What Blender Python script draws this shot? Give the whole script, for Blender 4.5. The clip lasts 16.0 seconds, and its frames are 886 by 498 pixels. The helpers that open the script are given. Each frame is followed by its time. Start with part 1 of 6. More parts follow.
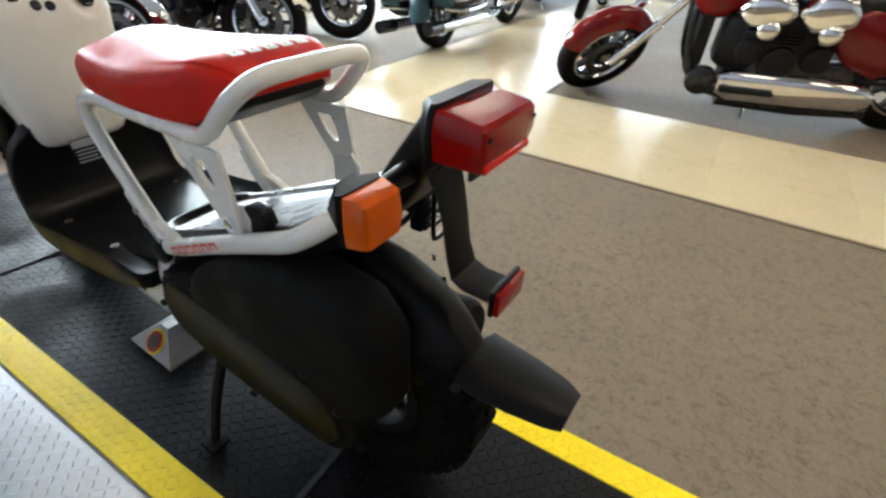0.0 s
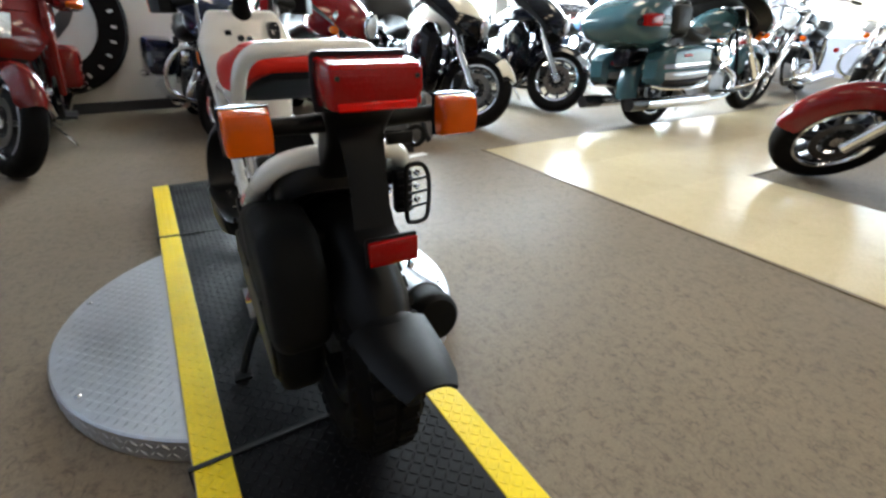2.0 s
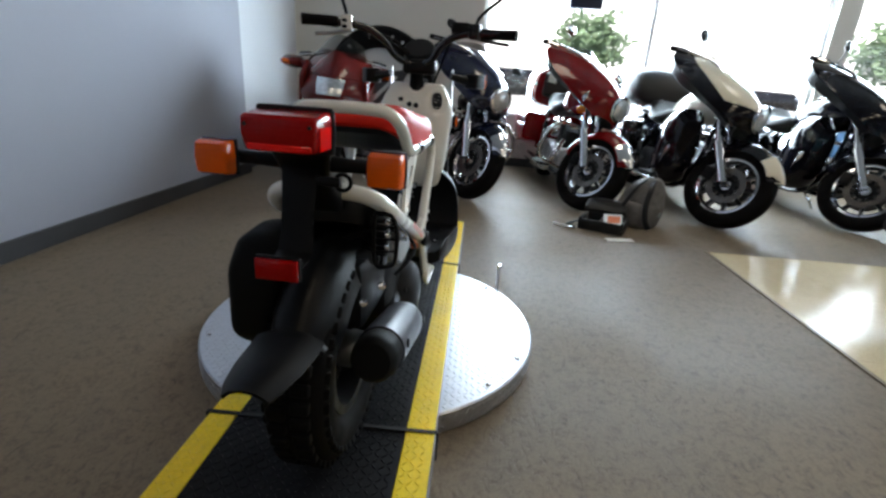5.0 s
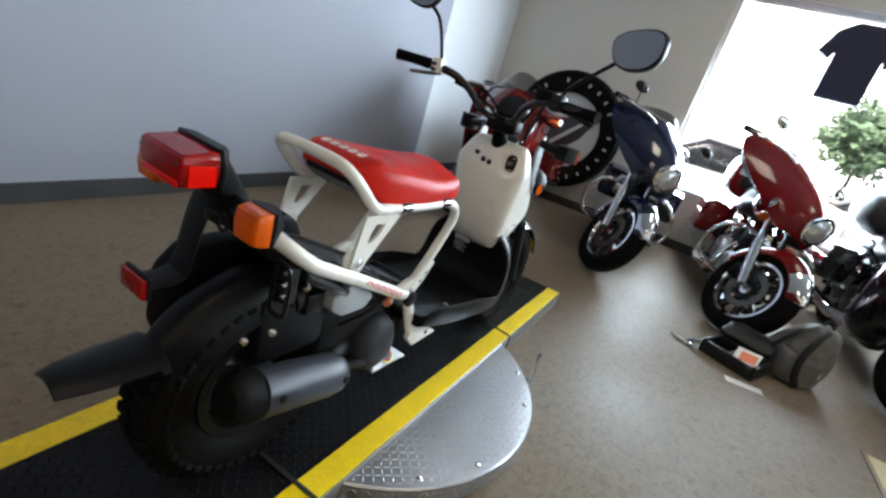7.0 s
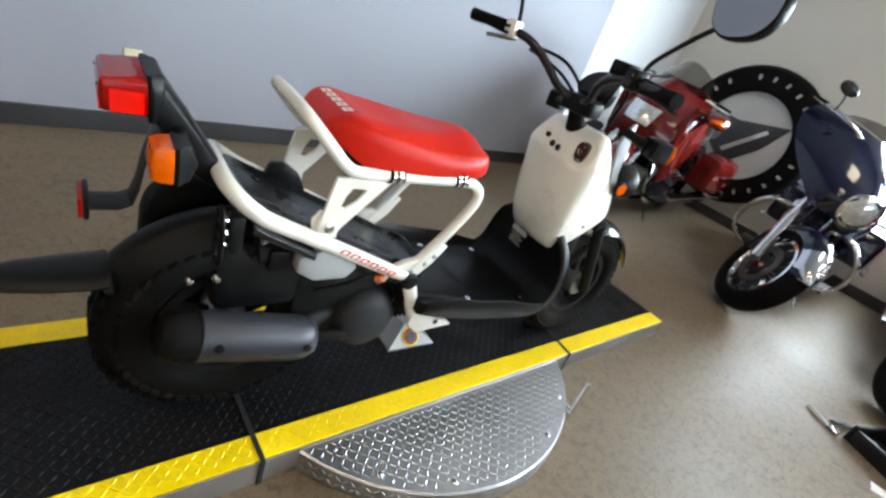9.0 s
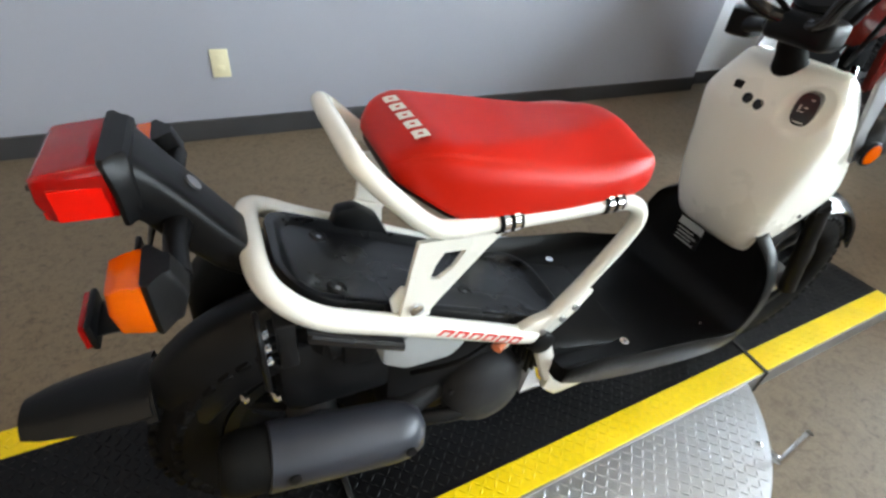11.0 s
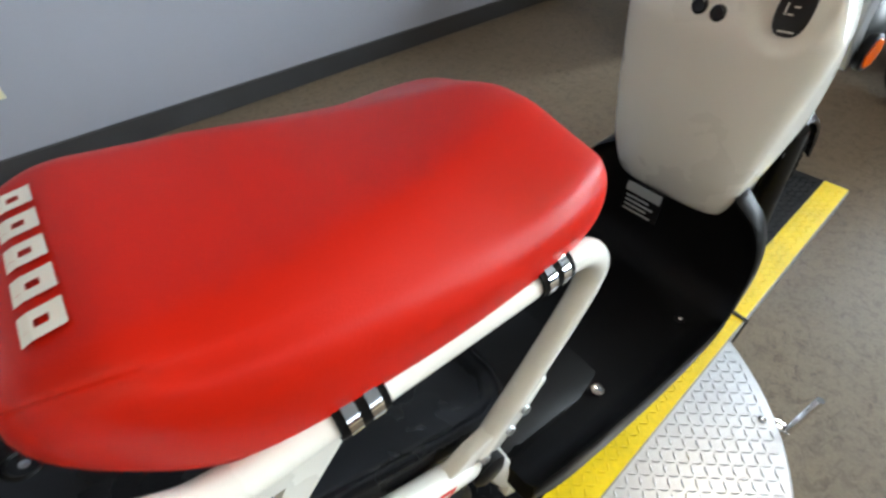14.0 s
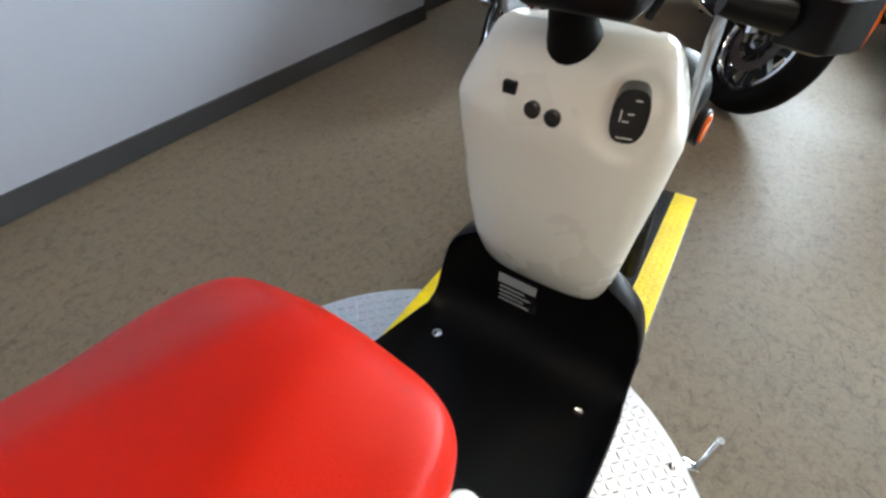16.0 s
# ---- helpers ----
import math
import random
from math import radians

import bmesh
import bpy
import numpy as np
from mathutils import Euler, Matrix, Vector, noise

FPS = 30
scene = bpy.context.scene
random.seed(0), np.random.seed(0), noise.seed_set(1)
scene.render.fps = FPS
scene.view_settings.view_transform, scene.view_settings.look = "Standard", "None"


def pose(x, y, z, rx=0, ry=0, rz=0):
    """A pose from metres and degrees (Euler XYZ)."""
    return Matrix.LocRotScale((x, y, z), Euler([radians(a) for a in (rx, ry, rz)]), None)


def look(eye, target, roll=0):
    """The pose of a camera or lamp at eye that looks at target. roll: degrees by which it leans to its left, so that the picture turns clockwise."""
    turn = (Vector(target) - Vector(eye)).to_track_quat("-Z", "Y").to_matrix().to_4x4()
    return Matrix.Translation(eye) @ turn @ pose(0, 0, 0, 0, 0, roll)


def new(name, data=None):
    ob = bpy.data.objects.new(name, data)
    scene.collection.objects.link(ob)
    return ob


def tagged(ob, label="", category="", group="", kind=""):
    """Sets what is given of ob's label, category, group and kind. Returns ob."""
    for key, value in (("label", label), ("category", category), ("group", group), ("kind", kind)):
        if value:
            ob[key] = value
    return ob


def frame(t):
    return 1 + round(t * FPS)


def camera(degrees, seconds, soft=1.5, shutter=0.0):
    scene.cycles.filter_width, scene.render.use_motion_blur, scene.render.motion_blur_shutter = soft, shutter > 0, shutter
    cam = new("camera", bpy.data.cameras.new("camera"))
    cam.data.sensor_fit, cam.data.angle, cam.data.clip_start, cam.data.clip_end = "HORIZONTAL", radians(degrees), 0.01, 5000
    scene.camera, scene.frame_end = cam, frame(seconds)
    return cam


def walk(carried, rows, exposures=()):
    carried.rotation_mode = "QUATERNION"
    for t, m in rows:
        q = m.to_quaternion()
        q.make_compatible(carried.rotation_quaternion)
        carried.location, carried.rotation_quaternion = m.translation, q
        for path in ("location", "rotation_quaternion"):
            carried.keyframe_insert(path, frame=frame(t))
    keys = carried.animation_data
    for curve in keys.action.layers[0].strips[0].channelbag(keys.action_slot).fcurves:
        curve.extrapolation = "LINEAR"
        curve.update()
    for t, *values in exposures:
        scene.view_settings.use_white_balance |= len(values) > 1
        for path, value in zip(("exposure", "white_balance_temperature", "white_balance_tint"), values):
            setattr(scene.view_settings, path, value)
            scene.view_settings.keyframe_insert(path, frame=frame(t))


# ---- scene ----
cam = camera(86.4, 16.0, soft=2.6, shutter=0.3)
METRES, EYE, TILT, LEAN, TURN = 8.0, 1.5, 0.0, 0.0, 0.0
PATH = [
    (0, (-0.408, -0.425, 0.986), (1.018, 0.377, -0.163), 3.1),
    (0.5, (-0.379, -0.55, 0.966), (0.929, 0.481, -0.142), 2.3),
    (1, (-0.348, -0.678, 0.934), (0.831, 0.526, -0.143), 2.0),
    (1.5, (-0.282, -0.737, 0.904), (0.793, 0.628, -0.086), 0.9),
    (2, (-0.194, -0.778, 0.878), (0.733, 0.752, -0.015), 0.7),
    (2.5, (-0.142, -0.812, 0.865), (0.65, 0.835, 0.052), 0.7),
    (3, (-0.049, -0.881, 0.87), (0.564, 0.863, 0.108), 1.2),
    (3.5, (0.031, -0.942, 0.868), (0.453, 0.879, 0.157), 1.9),
    (4, (0.125, -0.974, 0.865), (0.378, 0.889, 0.183), 2.0),
    (4.5, (0.234, -0.95, 0.871), (0.319, 0.933, 0.201), 2.6),
    (5, (0.324, -0.922, 0.884), (0.216, 0.962, 0.222), 3.8),
    (7.5, (0.784, -0.563, 1.057), (-0.127, 1.068, 0.342), 20.0),
    (8, (0.831, -0.467, 1.064), (-0.165, 1.086, 0.291), 22.1),
    (8.5, (0.891, -0.375, 1.076), (-0.239, 1.038, 0.225), 22.5),
    (9, (0.896, -0.32, 1.073), (-0.339, 0.961, 0.159), 20.6),
    (9.5, (0.832, -0.265, 1.085), (-0.46, 0.875, 0.069), 17.6),
    (10, (0.739, -0.212, 1.098), (-0.575, 0.8, -0.019), 14.5),
    (12.5, (0.394, 0.05, 0.993), (-0.974, 0.692, -0.316), -0.7),
    (13, (0.36, 0.095, 0.99), (-0.942, 0.786, -0.361), -1.2),
    (13.5, (0.342, 0.133, 0.991), (-0.861, 0.938, -0.39), -1.4),
    (14, (0.32, 0.169, 0.994), (-0.758, 1.118, -0.397), -0.9),
    (14.5, (0.295, 0.208, 1.002), (-0.65, 1.278, -0.399), -0.6),
    (15, (0.263, 0.256, 1.005), (-0.575, 1.413, -0.394), 0.1),
    (15.5, (0.24, 0.299, 1.026), (-0.547, 1.521, -0.347), 0.2),
    (16, (0.242, 0.355, 1.035), (-0.548, 1.606, -0.31), -0.4),
]
EXPOSURE = [(0, 1.57, 7150, 10), (1.5, 1.50, 7100, 10), (2.5, 1.38, 6950, 10), (3.5, 0.94, 6800, 10), (4.5, 0.62, 6800, 10), (5.0, 0.56, 6800, 10), (7.5, 1.0, 6850, 10), (8.5, 1.28, 7050, 10), (10, 1.39, 7200, 10), (12.5, 1.18, 7350, 10), (14, 1.07, 7100, 10), (15, 1.18, 7050, 10), (16, 1.40, 7050, 10)]
walk(cam, [(t, look(eye, target, roll)) for t, eye, target, roll in PATH], exposures=EXPOSURE)

# ---- world, sun, large lights ----
world = bpy.data.worlds.new("world")
scene.world = world
world.use_nodes = True
wn = world.node_tree.nodes
sky = wn.new("ShaderNodeTexSky")
sky.sky_type, sky.sun_disc = "NISHITA", False
sky.sun_elevation, sky.sun_rotation = radians(52), radians(200)
wn["Background"].inputs[1].default_value = 0.15
world.node_tree.links.new(sky.outputs[0], wn["Background"].inputs[0])
sun_data = bpy.data.lights.new("sun", "SUN")
sun_data.energy, sun_data.angle, sun_data.color = 5.0, radians(0.5), (1, 0.95, 0.87)
sun = new("sun", sun_data)
sun.matrix_world = look((0, 0, 30), (0 + math.sin(radians(200)) * -20, 0 - math.cos(radians(200)) * 20, 30 - 20 * math.tan(radians(52))))


def window_light(x0, x1, y, z0, z1, power, direction):
    """Sky light entering by a window opening."""
    d = bpy.data.lights.new("window_light", "AREA")
    d.shape, d.size, d.size_y, d.energy, d.color = "RECTANGLE", abs(x1 - x0), z1 - z0, power, (0.65, 0.83, 1.0)
    o = new("window_light", d)
    if direction == "y":
        o.matrix_world = look(((x0 + x1) / 2, y, (z0 + z1) / 2), ((x0 + x1) / 2, y - 1, (z0 + z1) / 2 - 0.25))
    else:
        o.matrix_world = look((y, (x0 + x1) / 2, (z0 + z1) / 2), (y - 1, (x0 + x1) / 2, (z0 + z1) / 2 - 0.2))


window_light(0.4, 4.2, 4.95, 0.6, 2.35, 430, "y")
window_light(4.4, 8.6, 4.95, 0.6, 2.35, 300, "y")
window_light(-3.5, 4.0, 9.75, 0.6, 2.35, 60, "x")


# ---- materials ----
def material(name, colour, rough=0.5, metal=0.0, vary=0.12, scale=6.0, grain=0.0, grain_scale=300.0, bump=0.0, bump_scale=120.0, coat=0.0, spread=0.1, spec=0.5):
    """A surface with colour drift at two scales, uneven gloss and fine relief."""
    m = bpy.data.materials.new(name)
    m.use_nodes = True
    n, k = m.node_tree.nodes, m.node_tree.links
    b = n["Principled BSDF"]
    tc = n.new("ShaderNodeTexCoord")
    big, small = n.new("ShaderNodeTexNoise"), n.new("ShaderNodeTexNoise")
    big.inputs["Scale"].default_value, big.inputs["Detail"].default_value = scale, 5
    small.inputs["Scale"].default_value, small.inputs["Detail"].default_value = grain_scale, 2
    for t in (big, small):
        k.new(tc.outputs["Object"], t.inputs["Vector"])
    ramp = n.new("ShaderNodeMapRange")
    ramp.inputs["From Min"].default_value, ramp.inputs["From Max"].default_value = 0.3, 0.7
    ramp.inputs["To Min"].default_value, ramp.inputs["To Max"].default_value = 1 - vary, 1 + vary
    k.new(big.outputs["Fac"], ramp.inputs["Value"])
    fine = n.new("ShaderNodeMapRange")
    fine.inputs["From Min"].default_value, fine.inputs["From Max"].default_value = 0.3, 0.7
    fine.inputs["To Min"].default_value, fine.inputs["To Max"].default_value = 1 - grain, 1 + grain
    k.new(small.outputs["Fac"], fine.inputs["Value"])
    mul = n.new("ShaderNodeMath")
    mul.operation = "MULTIPLY"
    k.new(ramp.outputs[0], mul.inputs[0])
    k.new(fine.outputs[0], mul.inputs[1])
    tint = n.new("ShaderNodeVectorMath")
    tint.operation = "SCALE"
    tint.inputs[0].default_value = colour
    k.new(mul.outputs[0], tint.inputs["Scale"])
    k.new(tint.outputs[0], b.inputs["Base Color"])
    rr = n.new("ShaderNodeMapRange")
    rr.inputs["From Min"].default_value, rr.inputs["From Max"].default_value = 0.3, 0.7
    rr.inputs["To Min"].default_value, rr.inputs["To Max"].default_value = max(0.02, rough - spread * rough * 2), min(1, rough + spread * rough * 2)
    k.new(big.outputs["Fac"], rr.inputs["Value"])
    k.new(rr.outputs[0], b.inputs["Roughness"])
    b.inputs["Specular IOR Level"].default_value = spec
    b.inputs["Metallic"].default_value = metal
    b.inputs["Coat Weight"].default_value = coat
    b.inputs["Coat Roughness"].default_value = 0.06
    if bump:
        t = n.new("ShaderNodeTexNoise")
        t.inputs["Scale"].default_value, t.inputs["Detail"].default_value = bump_scale, 3
        k.new(tc.outputs["Object"], t.inputs["Vector"])
        bn = n.new("ShaderNodeBump")
        bn.inputs["Strength"].default_value, bn.inputs["Distance"].default_value = bump, 0.002
        k.new(t.outputs["Fac"], bn.inputs["Height"])
        k.new(bn.outputs[0], b.inputs["Normal"])
    return m


def floor_material(name, colour, fleck, rough, fleck_scale, amount, spec=0.5, crinkle=0.0):
    """Mottled flooring: soft clouds, dark and pale flecks, scuffs, and short crinkled streaks."""
    m = material(name, colour, rough, vary=0.10, scale=1.3, grain=0.10, grain_scale=160, bump=0.25, bump_scale=90)
    n, k = m.node_tree.nodes, m.node_tree.links
    b = n["Principled BSDF"]
    src = b.inputs["Base Color"].links[0].from_socket
    tc = n.new("ShaderNodeTexCoord")

    def layer(src, scale, detail, rgh, distort, lo, hi, top, tint, stretch=(1, 1, 1)):
        mp = n.new("ShaderNodeMapping")
        mp.inputs["Scale"].default_value = stretch
        k.new(tc.outputs["Object"], mp.inputs["Vector"])
        tx = n.new("ShaderNodeTexNoise")
        tx.inputs["Scale"].default_value, tx.inputs["Detail"].default_value, tx.inputs["Roughness"].default_value = scale, detail, rgh
        tx.inputs["Distortion"].default_value = distort
        k.new(mp.outputs[0], tx.inputs["Vector"])
        mr = n.new("ShaderNodeMapRange")
        mr.inputs["From Min"].default_value, mr.inputs["From Max"].default_value, mr.inputs["To Max"].default_value = lo, hi, top
        k.new(tx.outputs["Fac"], mr.inputs["Value"])
        mix = n.new("ShaderNodeMix")
        mix.data_type = "RGBA"
        k.new(mr.outputs[0], mix.inputs["Factor"])
        k.new(src, mix.inputs[6])
        mix.inputs[7].default_value = (*tint, 1)
        return mix.outputs[2], mr.outputs[0]

    src, fac = layer(src, fleck_scale, 6, 0.72, 1.2, 0.49, 0.64, amount, fleck)
    if crinkle:
        src, pale = layer(src, 60, 3, 0.6, 0.8, 0.56, 0.70, crinkle * 0.5, tuple(1.55 * c for c in colour))
        src, streak = layer(src, 26, 4, 0.65, 2.6, 0.54, 0.68, crinkle, tuple(0.55 * c for c in fleck), (1.0, 0.45, 1))
        bn = n.new("ShaderNodeBump")
        bn.inputs["Strength"].default_value, bn.inputs["Distance"].default_value = 0.55, 0.003
        bn.invert = True
        k.new(streak, bn.inputs["Height"])
        k.new(b.inputs["Normal"].links[0].from_socket, bn.inputs["Normal"])
        k.new(bn.outputs[0], b.inputs["Normal"])
    k.new(src, b.inputs["Base Color"])
    b.inputs["Specular IOR Level"].default_value = spec
    return m


def lens_material(name, colour, rough=0.12):
    """Moulded translucent lamp lens."""
    m = material(name, colour, rough, vary=0.1, scale=25, bump=0.15, bump_scale=260, coat=0.0, spec=0.35)
    n, k = m.node_tree.nodes, m.node_tree.links
    b = n["Principled BSDF"]
    tc, wv, bn = n.new("ShaderNodeTexCoord"), n.new("ShaderNodeTexWave"), n.new("ShaderNodeBump")
    wv.bands_direction = "Z"
    wv.inputs["Scale"].default_value, wv.inputs["Distortion"].default_value = 42, 0.3
    k.new(tc.outputs["Object"], wv.inputs["Vector"])
    bn.inputs["Strength"].default_value, bn.inputs["Distance"].default_value = 0.10, 0.001
    k.new(wv.outputs["Fac"], bn.inputs["Height"])
    k.new(b.inputs["Normal"].links[0].from_socket, bn.inputs["Normal"])
    k.new(bn.outputs[0], b.inputs["Normal"])
    b.inputs["Subsurface Weight"].default_value = 0.08
    b.inputs["Subsurface Radius"].default_value = (0.03, 0.01, 0.004)
    b.inputs["Subsurface Scale"].default_value = 0.5
    return m


def glow(name, colour, strength):
    m = bpy.data.materials.new(name)
    m.use_nodes = True
    b = m.node_tree.nodes["Principled BSDF"]
    b.inputs["Base Color"].default_value = (0.8, 0.8, 0.8, 1)
    b.inputs["Emission Color"].default_value = (*colour, 1)
    b.inputs["Emission Strength"].default_value = strength
    return m


def glass_material(name, tint=(1, 1, 1), rough=0.0):
    m = bpy.data.materials.new(name)
    m.use_nodes = True
    n, k = m.node_tree.nodes, m.node_tree.links
    n.remove(n["Principled BSDF"])
    tr, gl, mx, fr = n.new("ShaderNodeBsdfTransparent"), n.new("ShaderNodeBsdfGlossy"), n.new("ShaderNodeMixShader"), n.new("ShaderNodeLayerWeight")
    edge, gain = n.new("ShaderNodeMath"), n.new("ShaderNodeMath")
    fr.inputs["Blend"].default_value = 0.5
    edge.operation, edge.inputs[1].default_value = "POWER", 5.0
    gain.operation, gain.inputs[1].default_value, gain.inputs[2].default_value = "MULTIPLY_ADD", 0.9, 0.03
    tr.inputs[0].default_value = (*tint, 1)
    gl.inputs["Roughness"].default_value = rough + 0.02
    k.new(fr.outputs["Facing"], edge.inputs[0])
    k.new(edge.outputs[0], gain.inputs[0])
    k.new(gain.outputs[0], mx.inputs[0])
    k.new(tr.outputs[0], mx.inputs[1])
    k.new(gl.outputs[0], mx.inputs[2])
    k.new(mx.outputs[0], n["Material Output"].inputs[0])
    return m


M_FLOOR = floor_material("brown_vinyl", (0.190, 0.148, 0.104), (0.072, 0.056, 0.040), 0.56, 34, 0.5, 0.22, 0.36)
M_TILE = floor_material("cream_tile", (0.58, 0.48, 0.31), (0.42, 0.33, 0.20), 0.17, 3, 0.35, 0.24)
M_TRIM = material("dark_transition_strip", (0.17, 0.125, 0.08), 0.6)
M_WALL2 = material("pale_wall", (0.66, 0.68, 0.71), 0.75, vary=0.03, scale=1.2, bump=0.2, bump_scale=160)
M_WALL = material("grey_wall", (0.295, 0.305, 0.355), 0.75, vary=0.03, scale=1.2, bump=0.2, bump_scale=160)
# Unseen south wall, made pale to bounce light onto the front cover.
M_BOUNCEWALL = material("pale_bounce_wall", (0.66, 0.63, 0.58), 0.8, vary=0.06, scale=1.2)
M_WALL3 = material("beige_wall_paint", (0.62, 0.60, 0.55), 0.75, vary=0.03, scale=1.2, bump=0.2, bump_scale=160)
# Ceiling is out of view; its dark colour cuts the bounced light.
M_CEIL = material("dark_unseen_ceiling", (0.16, 0.155, 0.15), 0.9, vary=0.04, scale=3)
M_BASE = material("charcoal_vinyl_base", (0.035, 0.035, 0.038), 0.5, vary=0.2)
M_FRAME = material("pale_aluminium_frame", (0.70, 0.71, 0.72), 0.4, vary=0.05)
M_GLASS = glass_material("window_glass")
M_SMOKE = glass_material("tinted_windshield", (0.62, 0.61, 0.60))
M_PLATE = material("bright_tread_plate", (0.54, 0.56, 0.60), 0.36, metal=1.0, vary=0.05, scale=2.5, grain=0.05, grain_scale=60, bump=0.10, bump_scale=25, spread=0.08)
M_DECK = material("black_painted_deck", (0.005, 0.005, 0.006), 0.50, vary=0.2, scale=7, bump=0.15, bump_scale=60, spread=0.2, spec=0.17)
M_YELLOW = material("yellow_safety_paint", (0.92, 0.66, 0.002), 0.45, vary=0.10, scale=8, grain=0.06, grain_scale=90, bump=0.2, bump_scale=140)
M_STEEL = material("grey_steel_edge", (0.32, 0.31, 0.30), 0.45, metal=0.7, vary=0.2)
M_STRAP = material("black_strap", (0.012, 0.012, 0.012), 0.7)
M_WHITE = material("ivory_gloss_paint", (0.79, 0.77, 0.71), 0.25, vary=0.03, scale=5, coat=0.4)
M_COVER = material("ivory_moulded_plastic", (0.89, 0.87, 0.80), 0.28, vary=0.02, scale=9, bump=0.05, bump_scale=500, coat=0.5, spread=0.02)
M_RED = material("red_vinyl_cover", (0.55, 0.010, 0.002), 0.44, vary=0.06, scale=7, bump=0.12, bump_scale=700, spec=0.22)
M_BLACK = material("matt_black_plastic", (0.004, 0.004, 0.0045), 0.38, vary=0.2, scale=8, bump=0.14, bump_scale=420, spec=0.17)
M_MATTE = material("deep_matt_black", (0.004, 0.004, 0.004), 0.66, vary=0.3, scale=10, bump=0.2, bump_scale=300, spec=0.12)
M_BLACKGLOSS = material("satin_black_plastic", (0.014, 0.014, 0.016), 0.22, vary=0.15, scale=10)
M_RUBBER = material("black_rubber", (0.0045, 0.004, 0.004), 0.72, vary=0.25, scale=14, bump=0.2, bump_scale=250, spec=0.09)
M_IRON = material("dark_engine_metal", (0.009, 0.009, 0.010), 0.48, metal=0.15, vary=0.4, scale=22, spec=0.2)
M_ALU = material("cast_aluminium", (0.42, 0.42, 0.43), 0.35, metal=0.9, vary=0.2, scale=18)
M_MUFF = material("grey_muffler_shield", (0.030, 0.032, 0.042), 0.42, metal=0.2, vary=0.15, scale=9)
M_FAN = material("dull_grey_plastic", (0.022, 0.023, 0.027), 0.6, vary=0.25, scale=30, bump=0.2, bump_scale=200, spec=0.25)
M_CHROME = material("chrome", (0.80, 0.80, 0.82), 0.07, metal=1.0, vary=0.05)
M_AMBER = lens_material("amber_lens", (0.66, 0.095, 0.001))
M_TAIL = lens_material("red_lens", (0.30, 0.002, 0.002))
M_LENSGLOW = lens_material("bright_red_lens_glow", (0.80, 0.006, 0.003))
M_DARKRED = material("dark_red_print", (0.30, 0.012, 0.010), 0.45, vary=0.3, scale=60)
M_TRAY = material("satin_black_tray", (0.005, 0.005, 0.006), 0.28, vary=0.2, scale=9, bump=0.10, bump_scale=300, spec=0.36)
M_CLEAR = material("clear_lamp_glass", (0.75, 0.77, 0.78), 0.08, metal=0.55, vary=0.2, scale=40)
M_MIRROR = material("mirror_glass", (0.36, 0.37, 0.39), 0.03, metal=1.0, vary=0.02)
M_PRINT = material("white_print", (0.80, 0.78, 0.72), 0.5, vary=0.03)
M_REDPRINT = material("red_print", (0.62, 0.03, 0.03), 0.45, vary=0.05)
M_GREYBOX = material("pale_grey_plastic", (0.36, 0.38, 0.39), 0.4, vary=0.06)
M_PAPER = material("paper", (0.78, 0.78, 0.75), 0.8, vary=0.04)
M_SILVER = material("silver_bag_paint", (0.46, 0.47, 0.48), 0.22, metal=0.5, vary=0.08, coat=0.3)
M_CREAM = material("cream_plastic", (0.72, 0.66, 0.45), 0.45, vary=0.03)
M_PAINT_RED = material("deep_red_bike_paint", (0.15, 0.004, 0.005), 0.12, vary=0.08, coat=0.08, spec=0.32)
M_PAINT_MAROON = material("brown_red_bike_paint", (0.115, 0.008, 0.007), 0.12, vary=0.10, coat=0.08, spec=0.35)
M_PAINT_NAVY = material("navy_bike_paint", (0.005, 0.008, 0.030), 0.10, vary=0.1, coat=0.35)
M_PAINT_BLACK = material("black_bike_paint", (0.004, 0.004, 0.007), 0.08, vary=0.1, coat=0.0, spec=0.35)
M_PAINT_PEARL = material("pearl_white_bike_paint", (0.74, 0.70, 0.58), 0.18, vary=0.05, coat=0.35)
M_PAINT_TEAL = material("teal_bike_paint", (0.030, 0.078, 0.092), 0.17, vary=0.1, coat=0.35)
M_PAINT_BLUE = material("pale_blue_bike_paint", (0.06, 0.12, 0.20), 0.12, vary=0.08, coat=0.3)
# Red and teal car paints carry the overexposed look in their colour.
M_CAR_RED = material("overexposed_red_car_paint", (0.72, 0.26, 0.26), 0.3, vary=0.05, coat=0.3)
M_CAR_TEAL = material("overexposed_teal_car_paint", (0.30, 0.52, 0.52), 0.2, vary=0.05, coat=0.3)
M_PAINT_GREY = material("silver_car_paint", (0.60, 0.62, 0.65), 0.25, metal=0.2, vary=0.05)
M_LEATHER = material("black_leather", (0.010, 0.0095, 0.0095), 0.45, vary=0.2, scale=12, bump=0.2, bump_scale=300, spec=0.3)
M_GREYCLOTH = material("grey_canvas", (0.13, 0.122, 0.115), 0.85, vary=0.35, scale=20, bump=0.4, bump_scale=400)
M_NAVYCLOTH = material("dark_navy_cloth", (0.02, 0.023, 0.05), 0.9, vary=0.2, scale=12, bump=0.3, bump_scale=300)
M_ORANGE = material("orange_print", (0.80, 0.22, 0.10), 0.6)
M_SIGNGREY = material("sign_pale_grey", (0.52, 0.53, 0.53), 0.55, vary=0.05)
M_SIGNDARK = material("sign_dark", (0.035, 0.036, 0.042), 0.5, vary=0.2)
M_ASPHALT = material("pale_concrete_lot", (0.20, 0.195, 0.185), 0.85, vary=0.2, scale=3)
